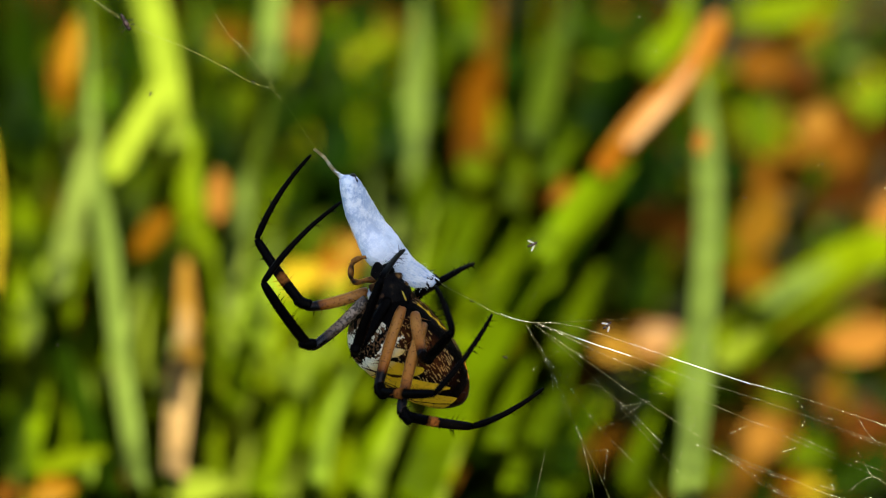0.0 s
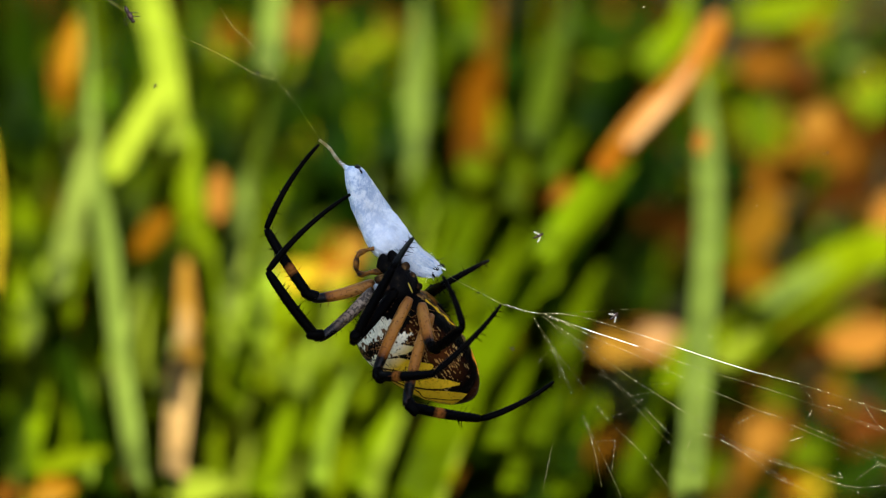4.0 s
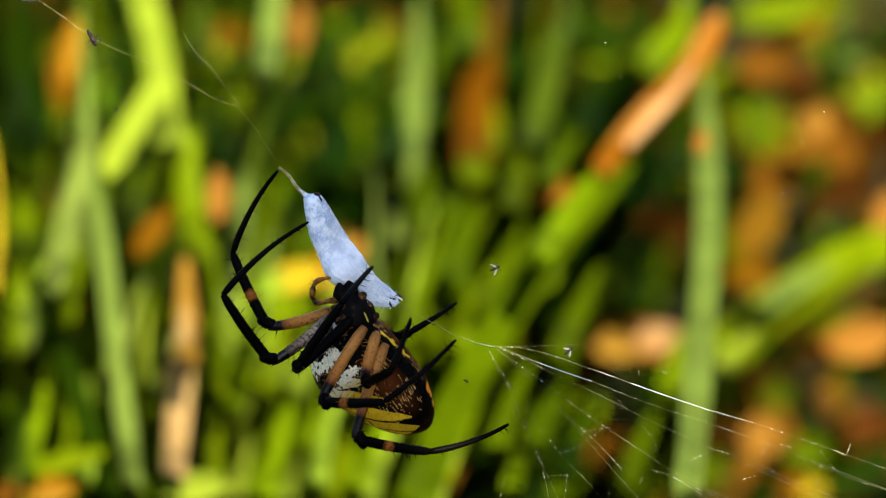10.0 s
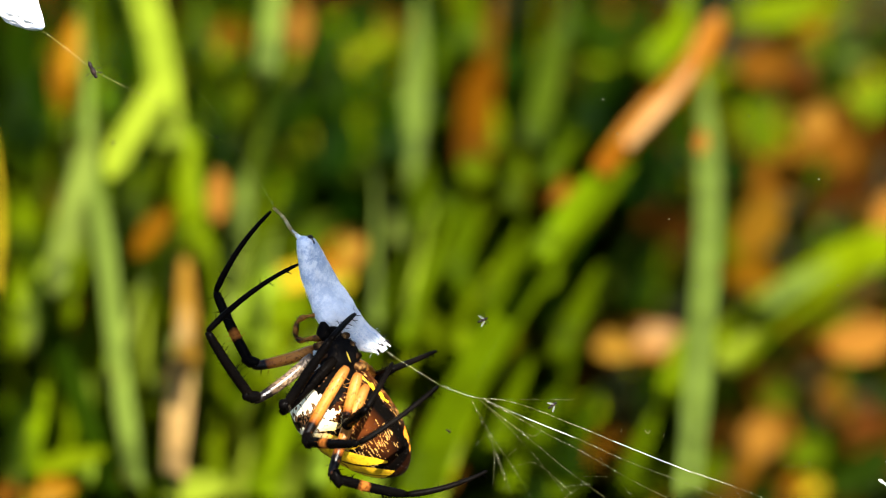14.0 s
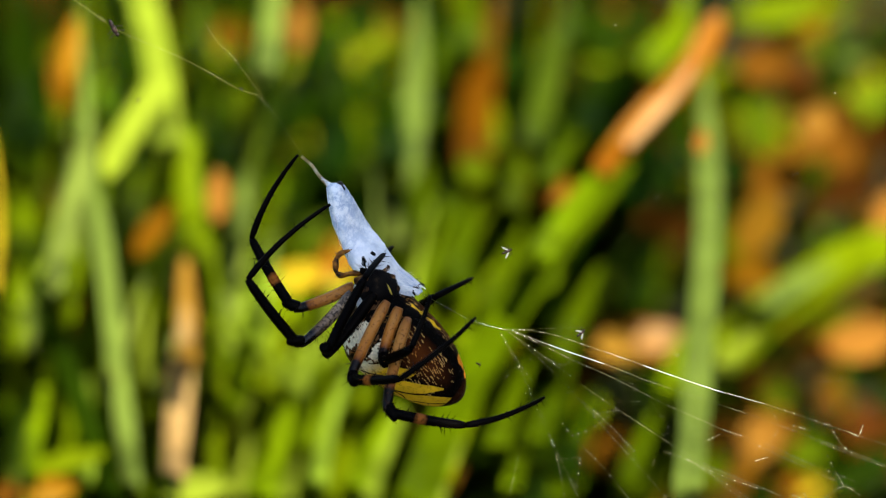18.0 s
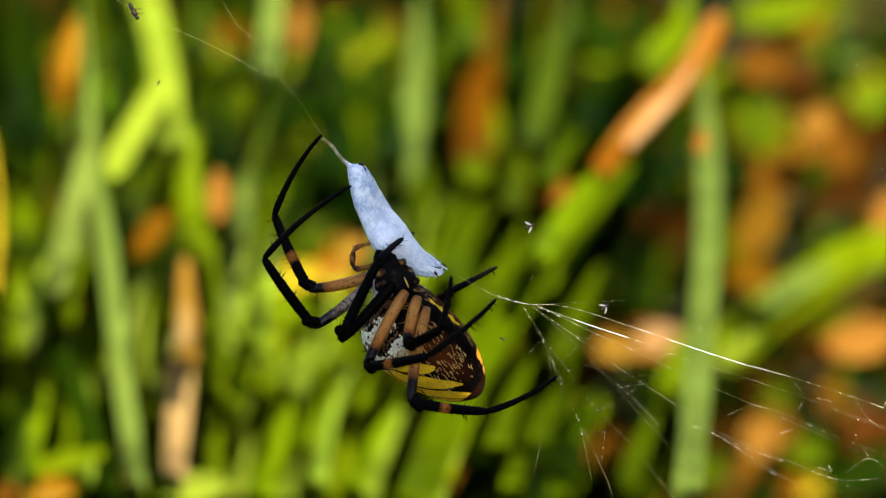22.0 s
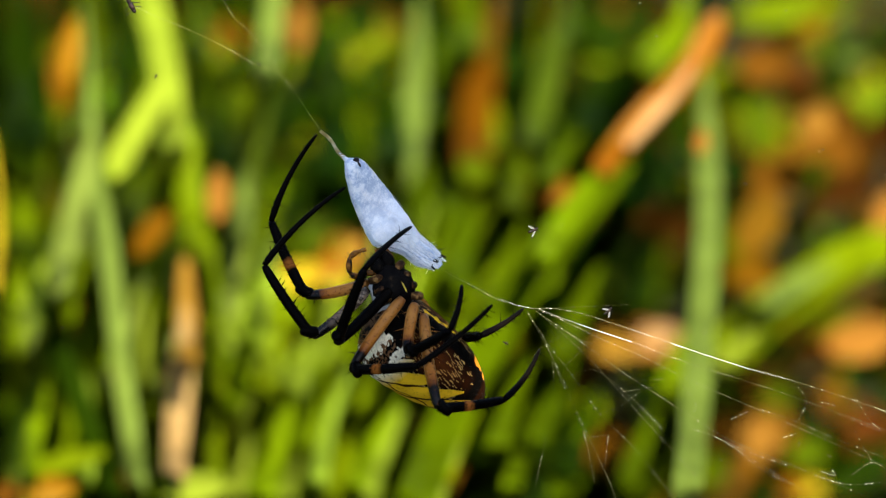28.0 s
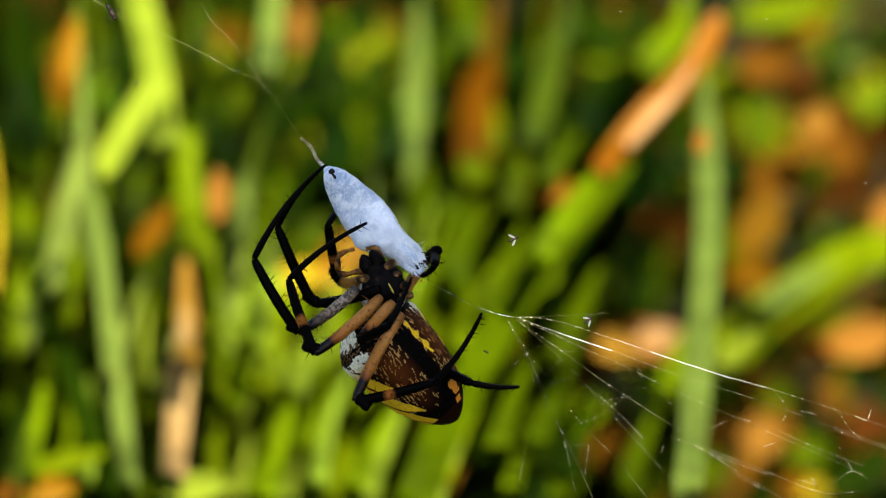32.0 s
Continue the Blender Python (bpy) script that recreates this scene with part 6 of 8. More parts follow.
        q = p + Vector(reach) * MM
        loft(bm, spline([p, p.lerp(q, 0.4) + Vector((-0.1, -0.1, kink)) * MM, q], 5), [(0.06 + 0.17 * math.sin(math.pi * i / 10) ** 0.7 + 0.05 * math.sin(i * 2.3 + x * 5)) * MM for i in range(11)], 7)
        part("prey_leg", bm, PREY_DARK, bundle, "dark brown leg of the prey poking out")
    # the wrapping's shaded hollow end, put in as a dark lump
    bm = bmesh.new()
    ellipsoid(bm, skin(19.9, 3.0, -0.25) + Vector((0.1, 0.0, 0.0)) * MM, Vector((0.55, 0.4, 0.62)) * MM, rough=0.9, freq=1700)
    part("prey_tail", bm, PREY_DARK, bundle, "dark lump standing in for the end's shaded hollow")
    bm = bmesh.new()
    for k in range(26):
        a0 = rnd.uniform(1.6, 4.9)
        line = [skin(min(20.4, 18.3 + 0.3 * i), a0 + 0.05 * i * math.sin(k * 2.1), 0.04 + 0.05 * i) + Vector((max(0, 18.3 + 0.3 * i - 20.4), rnd.gauss(0, 0.04), rnd.gauss(0, 0.06))) * MM for i in range(rnd.randint(6, 10))]
        loft(bm, spline(line, 3), rnd.uniform(0.03, 0.085) * MM, 6)
    tagged(part("silk_ruff", bm, FIBRE, bundle), "clotted strands of silk round the end", kind="stuff")
    # the frayed tuft of silk over them
    bm = bmesh.new()
    for k in range(48):
        x0, a0 = rnd.uniform(15.2, 17.5), rnd.uniform(0, 6.28)
        x1, curl = rnd.uniform(18.6, 20.9), rnd.uniform(-0.7, 0.7)
        line = []
        for i in range(9):
            f = i / 8
            line.append(skin(min(20.4, x0 + (x1 - x0) * f), a0 + curl * f * f, 0.03 + rnd.uniform(0.0, 0.12) + 0.35 * f * f * rnd.random()) + Vector((max(0.0, x0 + (x1 - x0) * f - 20.4), 0, 0)) * MM)
        loft(bm, spline(line, 3), rnd.uniform(0.012, 0.032) * MM, 5)
    tagged(part("silk_tuft", bm, FIBRE, bundle), "frayed tuft of wrapping silk", kind="stuff")
    bm = bmesh.new()
    p = skin(18.6, 2.0)
    loft(bm, spline([p, p + Vector((0.5, -0.2, 0.5)) * MM, p + Vector((0.9, -0.3, 1.5)) * MM], 5), [(0.12 - 0.009 * i) * MM for i in range(11)], 6)
    part("prey_feeler", bm, PREY_DARK, bundle, "thin dark feeler of the prey")


bundle_details()

# a second parcel further along the same line
parcel = tagged(new("silk_parcel"), "smaller white silk-wrapped parcel higher in the web", "wrapped prey")
silk_body(parcel, [(0, 0, 0, 0.3, 0.3), (1.2, 0, 0.1, 1.5, 1.6), (2.4, 0, 0.2, 2.3, 2.6), (3.6, 0, 0.3, 2.6, 2.9), (4.9, 0, 0.3, 2.4, 2.7), (6.1, 0, 0.2, 1.9, 2.1), (7.3, 0, 0.1, 1.1, 1.2), (8.5, 0, 0, 0.3, 0.3)], DENSE, 2.0)
PARCEL_AT = Matrix.Translation(Vector((-42.6, 29.1, 0)).xzy * MM) @ pose(0, 0, 0, 0, 35, 0)


# ---- the web ----
web = tagged(new("spider_web"), "torn orb web of fine pale silk threads", "spider web")
holding = tagged(new("holding_lines"), "fine greenish silk lines that hold the web up", "silk lines")


def thread(points, r=0.05, material=None, depth=0.0, beads=0, owner=None):
    """A silk line through points of the web's space, in millimetres."""
    bm = bmesh.new()
    rnd = random.Random(len(web.children) + len(holding.children))
    pts = [Vector((x, depth + rnd.uniform(-0.3, 0.3), z)) * MM for x, z in points]
    line = spline(pts, 5) if len(pts) > 2 else [pts[0].lerp(pts[1], i / 6) for i in range(7)]
    loft(bm, line, r * (0.52 if material is THREAD_BRIGHT else 0.55) * MM, 5)
    plain_faces = len(bm.faces)
    for _ in range(beads * (2 if material is THREAD_HOLD else 7)):
        k = rnd.randrange(len(line) - 1)
        big = rnd.random() ** 4
        d = (line[k + 1] - line[k]).normalized() * (0.025 + 0.1 * big) * MM
        c = line[k].lerp(line[k + 1], rnd.random())
        w = (0.011 + 0.027 * big) * MM
        loft(bm, [c - d, c - d * 0.5, c + d * 0.5, c + d], [w * 0.3, w, w, w * 0.3], 5)
    bm.faces.ensure_lookup_table()
    for f in bm.faces[plain_faces:]:
        f.material_index = 1
    return part("thread", bm, (material or THREAD, DEW), owner or web)


def threads():
    thread([(18, -19.6), (20.3, -21), (23.2, -22.5), (26.3, -24.2)], 0.045, THREAD_HOLD, beads=3)
    thread([(23.2, -22.5), (26.3, -24.2), (29.1, -25.2), (32, -25.8)], 0.03, THREAD_PALE, beads=4)
    thread([(31.8, -25.8), (34.9, -25.8), (38.7, -26.4), (42, -27.4)], 0.024, beads=4)
    thread([(41.6, -27.2), (45.3, -28.5), (50.3, -30.2)], 0.024, THREAD_GOLD, beads=3)
    thread([(46.4, -28.8), (50.2, -30.1), (53.7, -31.4)], 0.032, THREAD_PALE, beads=3)
    # brightest stretch of this line: its glint is put into the colour
    thread([(52.4, -30.9), (57.7, -32.7), (64.2, -34.8)], 0.046, THREAD_BRIGHT, beads=4)
    thread([(63.6, -34.6), (66.8, -35.5), (70.3, -36.4)], 0.034, THREAD_PALE, beads=3)
    thread([(62.8, -34.3), (70.3, -36.4), (84.3, -41), (95.3, -44.8)], 0.022, beads=8)
    thread([(33.2, -26), (36, -27.1), (38.9, -28.1)], 0.034, THREAD_PALE, beads=3)
    thread([(38.4, -27.95), (42, -29.2), (46.6, -30.7)], 0.044, THREAD_BRIGHT, beads=2)
    thread([(27, -24.3), (29.5, -25.2), (32.4, -25.8), (35.8, -25.8)], 0.026, THREAD_GOLD, beads=8)
    thread([(32.8, -25.8), (38.7, -28.1), (45.3, -30.2), (54.9, -33.8), (68.7, -38.2), (90.3, -46)], 0.025, beads=5)
    thread([(32.8, -26), (37, -27.8), (42, -30.2), (47.8, -32.7), (55.3, -36.4), (64.5, -40.4), (83.7, -48.9)], 0.021, beads=7)
    thread([(32.4, -26.1), (35.8, -28.4), (41.2, -32.2), (45.3, -35.2), (48.7, -37.4), (54.9, -41.4), (61.2, -45.2), (70.3, -48.9), (81.2, -53.5)], 0.025, beads=8)
    thread([(31.2, -26.2), (33.2, -29.3), (34.5, -31.4), (37.8, -35.6), (42, -41.4), (47, -46.4), (53.7, -54.8)], 0.022, beads=6)
    thread([(34.5, -31.4), (35.1, -35.6), (34.7, -41), (32.4, -52.2)], 0.016, beads=3)
    thread([(33.8, -30.4), (37, -38.1), (40.3, -44.8), (43.2, -51), (44.9, -55.6)], 0.016, beads=5)
    thread([(43.7, -36.4), (47, -39.3), (49.1, -41.4), (51.3, -43.7)], 0.016, beads=4)
    thread([(39.5, -30.6), (40.8, -30.9), (41.7, -29.9), (41.2, -28.9), (40.3, -29.1)], 0.018)
    thread([(35.8, -28.4), (38, -29.9), (39.5, -30.6)], 0.021, beads=2)
    thread([(31.8, -33.2), (33.5, -31.4), (36.2, -29.9)], 0.016, beads=1)
    thread([(37, -34.1), (39.3, -31.8)], 0.014)
    thread([(34.7, -41), (37, -38.5)], 0.012)
    thread([(40.3, -44.8), (43.2, -44.5)], 0.012)
    thread([(43.2, -44.5), (42.7, -48.9)], 0.014, beads=2)
    thread([(47, -36.4), (52, -36.2)], 0.012)
    thread([(45.3, -38.1), (49.5, -37.4)], 0.014, beads=2)
    thread([(31.6, -23.5), (34.1, -18.1), (37, -12.2)], 0.005)
    thread([(35.8, -22.2), (40.3, -16), (45.3, -8.9)], 0.005)
    thread([(44.5, -17.7), (49.5, -11.4), (55.3, -4.8)], 0.005)
    thread([(47.8, -22.7), (52, -18.9), (56.2, -14.8)], 0.005)
    thread([(29.9, -38.9), (27.4, -44.8), (24.5, -51.4)], 0.005)
    thread([(33.7, -25.8), (37.8, -25.6), (42, -25.4), (46.2, -25.2)], 0.012)
    thread([(50.3, -24.8), (52.8, -24.6), (54.5, -24.9)], 0.006)
    thread([(61.2, -42.2), (63.7, -41)], 0.021, beads=2)
    thread([(69.1, -44.8), (70.8, -44.3)], 0.021, beads=2)
    thread([(62.8, -47.2), (66.2, -49.8), (70.3, -51.8)], 0.014, beads=3)
    thread([(59.1, -44.8), (64.5, -47.2), (69.5, -48.9)], 0.021, beads=5)
    thread([(74.5, -49.8), (76.6, -50.4), (76.2, -49.6)], 0.029, beads=6)
    thread([(78.7, -50.6), (82, -48.5), (84.5, -49.8)], 0.021, beads=4)
    thread([(74.5, -39.6), (77, -40.2)], 0.016, beads=2)
    thread([(77, -41.4), (84.5, -44.3), (91.2, -46.4)], 0.021, beads=3)
    thread([(77.8, -33.1), (81.6, -32.9)], 0.012, beads=1)
    thread([(79.5, -43.9), (82.4, -48.9)], 0.012, beads=2)
    thread([(31.2, -26.2), (36.2, -35.6), (39.5, -43.9), (41.2, -51.6)], 0.016, beads=4)
    thread([(32.7, -26.2), (40.3, -33.1), (47.8, -41.4), (56.2, -50.6)], 0.018, beads=5)
    thread([(42, -41.4), (44.9, -40.2), (48.7, -37.4)], 0.014, beads=2)
    thread([(37.8, -35.6), (40.8, -34.8), (43.7, -36.4)], 0.012, beads=1)
    thread([(53.7, -36.4), (56.2, -40.2), (54.9, -41.4)], 0.012, beads=1)
    thread([(55.3, -43.5), (59.1, -44.8), (64.5, -48.1), (72, -52.7)], 0.02, beads=5)
    thread([(64.5, -40.4), (70.3, -42.2), (76.2, -44.8), (83.7, -47.7)], 0.018, beads=5)
    thread([(70.3, -36.4), (72.4, -39.3), (71.2, -42.2)], 0.012, beads=2)
    thread([(79.9, -39.3), (81.6, -42.2), (83.7, -43.9)], 0.014, beads=3)
    thread([(74.1, -50.6), (78.7, -51.8), (83.7, -51.4)], 0.03, beads=6)
    thread([(82.8, -40.4), (84.1, -41), (84.9, -39.3)], 0.04, beads=4)
    # lines that hold it up
    thread([(0.1, -0.1), (-1.2, 1.8), (-2, 3)], 0.036, THREAD_HOLD, beads=3, owner=holding)
    thread([(-2, 3), (-4, 6), (-6.5, 8.8)], 0.02, THREAD_HOLD, beads=1, owner=holding)
    thread([(-6.5, 8.8), (-9.7, 9.8), (-13.4, 11.9), (-18.8, 14.6), (-27.2, 18.2), (-33, 22.1), (-35.7, 23.9)], 0.03, THREAD_HOLD, beads=9, owner=holding)
    thread([(-5.9, 8.6), (-10.5, 14.6), (-12.6, 16.5), (-14.7, 19.8)], 0.022, THREAD_HOLD, beads=2, owner=holding)
    thread([(-5.9, 8.8), (-8.4, 14), (-10.5, 18.6), (-12, 21.9), (-14.2, 26.9)], 0.005, THREAD_HOLD, owner=holding)
    thread([(-37.6, 24.8), (-32.6, 21.9), (-27.6, 18.6)], 0.012, THREAD_HOLD, owner=holding)
    thread([(12, -20.2), (14.5, -22.7), (16.2, -25.6)], 0.012, THREAD_HOLD, depth=1.0)
    thread([(-42.2, 28.6), (-58.8, 30.7), (-96, 35.2)], 0.029, THREAD_HOLD, owner=holding)
    # bits of silk and dust left hanging where threads have torn
    for x, z in ((74.2, -2.6), (63.2, -7.4), (64.2, -10.2), (47.7, 19.2), (69.3, 18.1), (50.2, 14.3), (80.1, 9.4), (58.4, 2.2), (77.0, 4.9), (66.0, 12.0), (84.0, -6.0)):
        thread([(x, z), (x + 0.12, z + 0.1), (x + 0.3, z + 0.05)], 0.05, THREAD_GOLD, beads=1)
    bm = bmesh.new()
    rnd = random.Random(21)
    for _ in range(22):
        x, z = rnd.uniform(48, 95), rnd.uniform(-62, -28)
        if z > -22 - (x - 48) * 0.25:
            continue
        a = Vector((x, rnd.uniform(-0.5, 0.5), z)) * MM
        d = Vector((rnd.gauss(0, 1), 0, rnd.gauss(0, 0.7))).normalized() * rnd.uniform(0.3, 1.2) * MM
        loft(bm, spline([a, a + d * 0.5 + Vector((0, 0, rnd.gauss(0, 0.3))) * MM, a + d], 3), rnd.uniform(0.008, 0.02) * MM, 4)
    part("silk_tuft", bm, THREAD_GOLD, web)


threads()


def stabilimentum():
    """The dense white zigzag band down the middle of the web."""
    rnd = random.Random(9)

    def band(points, w0, w1):
        """A lacy band: many fine strands that part and meet again."""
        bm = bmesh.new()
        line = spline([Vector((x + 5.0, rnd.uniform(-0.3, 0.3), z)) * MM for x, z in points], 7)
        m = len(line) - 1
        for k in range(9):
            ph, q = rnd.uniform(0, 6.28), rnd.uniform(0.5, 1.3)
            strand = []
            for i, p in enumerate(line):
                w = (w0 + (w1 - w0) * i / m) * MM
                strand.append(p + Vector((math.sin(i * q + ph), 0.5 * math.cos(i * q * 0.7 + ph), math.cos(i * q * 1.2 + ph))) * w * rnd.uniform(0.6, 1.5))
            loft(bm, spline(strand, 2), rnd.uniform(0.035, 0.12) * MM, 5)
        tagged(part("stabilimentum", bm, DENSE, web), "dense white zigzag silk band", kind="stuff")
    band([(88, -31.4), (90.3, -33.2), (93.7, -34.1), (97, -33.8)], 0.3, 0.75)
    band([(90.2, -33.4), (90.8, -35.6), (92.2, -37.7), (93, -40.2), (92.7, -43.9)], 0.9, 0.8)
    band([(91, -35.6), (93.7, -36), (96.3, -35.6)], 0.4, 0.7)
    band([(93.2, -33.9), (94.9, -32.2), (97, -32.1)], 0.5, 0.8)
    band([(96.6, -33.1), (95.8, -36.4), (96.3, -39.3), (94.5, -41.8), (93.7, -44.8)], 1.0, 1.3)
    band([(93, -40.2), (93.7, -43.9), (93.2, -48.1), (94.5, -52.2), (93.7, -58.1)], 1.1, 2.0)
    band([(94.5, -42.2), (95.3, -46.4), (94.1, -50.6), (95.3, -55.6), (94.5, -61.4)], 1.2, 1.8)
    band([(90.2, -46.2), (92.4, -45.4), (95.3, -46)], 0.3, 0.8)
    band([(90.3, -49.9), (92.4, -50.4), (94.5, -51.4)], 0.3, 0.7)
    band([(91.2, -47.2), (92.8, -49.8), (94.5, -53.1)], 0.3, 0.6)
    band([(87, -34.3), (88, -34.9)], 0.15, 0.2)


stabilimentum()


# ---- small things caught in the web ----
WING = thread_material("clear_wing", (0.32, 0.32, 0.3))


def small_fly(size, label, name="small_fly", wings=True):
    root = tagged(new(name), label, "fly" if wings else "insect", "small insects caught in the web")
    s = size * MM
    bm = bmesh.new()
    ellipsoid(bm, (0, 0, 0), (0.5 * s, 0.28 * s, 0.26 * s), 12, 8)
    ellipsoid(bm, (0.55 * s, 0, 0.05 * s), (0.2 * s, 0.2 * s, 0.2 * s), 10, 6)
    ellipsoid(bm, (-0.6 * s, 0, -0.06 * s), (0.5 * s, 0.2 * s, 0.2 * s), 10, 6)
    part("body", bm, PREY_DARK, root)
    if wings:
        for sgn in (-1, 1):
            bm = bmesh.new()
            ellipsoid(bm, (-0.62 * s, 0, 0), (0.62 * s, 0.012 * s, 0.17 * s), 12, 6)
            w = part("wing", bm, WING, root, "pale clear wing")
            w.matrix_local = pose(0.1 * s, -0.2 * s, sgn * 0.12 * s, 0, sgn * 42, 0)
    for k in range(4):
        bm = bmesh.new()
        a = Vector((0.3 * s - k * 0.22 * s, 0, 0))
        sg = 1 if k % 2 else -1
        loft(bm, spline([a, a + Vector((0.2 * s, -0.1 * s, sg * 0.5 * s)), a + Vector((0.35 * s, 0, sg * 0.9 * s))], 3), 0.035 * s, 4)
        part("leg", bm, PREY_DARK, root)
    return root


CAUGHT = []
for (x, z), size, turn, wings, label in (
        ((32.2, -14.2), 0.95, -20, True, "tiny pale-winged fly hanging on a web thread"),
        ((43.2, -26.1), 0.9, -35, True, "tiny winged fly stuck on the upper thread"),
        ((-27.8, 18.3), 1.5, 65, False, "small dark insect husk on the holding line"),
        ((28.1, -30.9), 0.5, 30, False, "small dark midge hanging in the web"),
        ((23.2, -22.6), 0.35, 10, False, "dark speck of an insect on the silk line"),
        ((74.8, -2.4), 0.3, 0, False, "small amber speck on a thread"),
        ((63.5, -7.4), 0.25, 40, False, "small amber speck on a thread"),
        ((-24.2, 8), 0.45, -60, False, "small brown husk hanging in the web"),
        ((-37.9, -29.1), 0.25, 0, False, "small amber speck on a thread"),
        ((-9, 9.7), 0.4, 30, False, "small dark insect husk on the holding line")):
    f = small_fly(size, label, "small_fly" if wings else "insect_husk", wings)
    CAUGHT.append((f, Matrix.Translation(Vector((x, -0.3, z)) * MM) @ pose(0, 0, 0, 0, turn, 20)))


# ---- the spider ----
spider = tagged(new("garden_spider"), "black and yellow garden spider gripping its wrapped prey", "spider")


def pigment(u, phi, p, side):
    """The abdomen's colours: u from front to tail, phi from the belly (0) to the back (pi)."""
    n1 = noise.noise(p * 420)
    n2 = noise.noise(p * 1400 + Vector((5, 2, 1)))
    n3 = noise.noise(p * 3200 + Vector((1, 9, 4)))
    black, brown = Vector((0.002, 0.0016, 0.0013)), Vector((0.07, 0.018, 0.004))
    yellow, cream, orange = Vector((0.74, 0.43, 0.014)), Vector((0.85, 0.77, 0.53)), Vector((0.75, 0.24, 0.02))
    # lobes of yellow that taper from the flank towards the belly, parted by thin brown lines
    f = (u * 4.8 + (phi - 1.0) * 1.7 + 0.1 * n1) % 1.0
    off = abs(2 * f - 1)
    edge = 0.92 + 0.5 * off ** 1.4 + 0.07 * n1 - 0.2 * max(0.0, u - 0.6)
    c = black
    if phi < edge:
        red = max(0.0, 1 - abs(u - 0.46) / 0.36) * max(0, 1 - abs(phi - 0.65) / 0.5)
        c = black.lerp(brown, min(1, red * 1.3))
        fleck = noise.noise(Vector((u * 16 + phi * 5.0, phi * 34 - u * 30, 3.0 if side else 9.0)))
        patch = noise.noise(p * 330 + Vector((1, 7, 3)))
        if fleck > 0.3 - 0.3 * patch + 0.1 * n3 and 0.14 < u < 0.76 + 0.1 * n1 and phi > 0.2:
            c = Vector((0.44, 0.26, 0.08)).lerp(Vector((0.42, 0.17, 0.03)), min(1, red * 1.2))
        line = 0.3 + 0.2 * (u - 0.4)
        if side and 0.24 < u < 0.52 and abs(phi - line) < 0.05 + 0.05 * n2 + 0.03 * math.sin(u * 60):
            c = yellow
    elif phi < 2.3:
        body = yellow.lerp(cream, max(0.0, min(1.0, (0.36 - u) / 0.14)))
        c = body * (0.92 + 0.2 * n1)
        if off > 0.84 + 0.05 * n2 or abs(phi - 1.95 - 0.14 * n1 - 0.1 * math.sin(u * 20)) < 0.028 + 0.015 * n2:
            c = Vector((0.03, 0.009, 0.002))
    else:
        wave = math.sin(6.283 * (u * 3.2 + 0.1 * n1))
        c = yellow if wave > 0.1 and abs(phi - 2.75) < 0.35 else black
    # hairy bands of white and brown across the front
    w = u + 0.03 * n1 + 0.012 * n2 + 0.02 * n3
    if w < 0.06:
        c = Vector((0.09, 0.045, 0.02)) if n2 > -0.1 else black
    elif phi < 0.8 + 0.2 * n1 + 0.1 * n2:
        c = c if w > 0.2 else black
    elif w < 0.125:
        c = cream * (0.85 + 0.3 * n3) if n2 + 0.6 * n1 > -0.32 else Vector((0.1, 0.05, 0.02))
    elif w < 0.2:
        c = black if n3 < 0.15 else Vector((0.12, 0.06, 0.025))
    elif w < 0.25:
        c = cream * (0.85 + 0.3 * n3) if n2 + 0.6 * n1 > -0.32 else Vector((0.1, 0.05, 0.02))
    if u > 0.89:
        c = black.lerp(brown, 0.15)
    if side and ((0.74 < u < 0.84 and abs(phi - 0.36) < 0.19 + 0.1 * n2) or (0.86 < u < 0.9 and abs(phi - 0.34) < 0.16)):
        c = orange
    return c


def girth(u):
    """Half the abdomen's width in millimetres: broad shoulders, then a long taper to the tail."""
    front = math.sqrt(max(0.0, 1 - (1 - min(1.0, u / 0.3)) ** 2.4))
    back = max(0.0, 1 - max(0.0, (u - 0.3) / 0.7) ** 2.3) ** 0.62
    return 6.9 * max(0.02, front * back)


def abdomen_mesh():
    bm = bmesh.new()
    lay = bm.verts.layers.float_color.new("pigment")
    n, m = 230, 320
    L = 22.0 * MM
    rows = []
    for i in range(n + 1):
        u = i / n
        r = girth(u) * MM
        row = []
        for k in range(m):
            a = 2 * math.pi * k / m
            y, z = math.sin(a), -math.cos(a)
            hump = 1.0 + 0.1 * math.exp(-((u - 0.2) / 0.1) ** 2) * (abs(y) ** 3)
            p = Vector((u * L, y * r * 1.0 * hump, z * r * 0.93))
            p += Vector((0, y, z)) * 0.0001 * noise.noise(p * 700)
            v = bm.verts.new(p)
            phi = a if a <= math.pi else 2 * math.pi - a
            v[lay] = (*pigment(u, phi, p, a > math.pi), 1)
            row.append(v)
        rows.append(row)
    for p, q in zip(rows, rows[1:]):
        for k in range(m):
            bm.faces.new((p[k], q[k], q[(k + 1) % m], p[(k + 1) % m]))
    bm.faces.new(rows[0])
    bm.faces.new(rows[-1][::-1])
    return bm


def abdomen_material():
    m, t, n, l, p = graph("patterned_cuticle")
    at = n.new("ShaderNodeAttribute")
    at.attribute_name = "pigment"
    f = noise_tex(n, l, 1500, 4)
    col = mix(n, l, at.outputs["Color"], (0.004, 0.003, 0.0015), ramp(n, l, f.outputs["Fac"], [(0.55, (0, 0, 0)), (0.8, (0.55, 0.55, 0.55))]).outputs[0])
    l.new(col, p.inputs["Base Color"])
    p.inputs["Roughness"].default_value = 0.4
    p.inputs["Specular IOR Level"].default_value = 0.0085
    bump(n, l, p, noise_tex(n, l, 2600, 4).outputs["Fac"], 0.4, 0.0002)
    return m


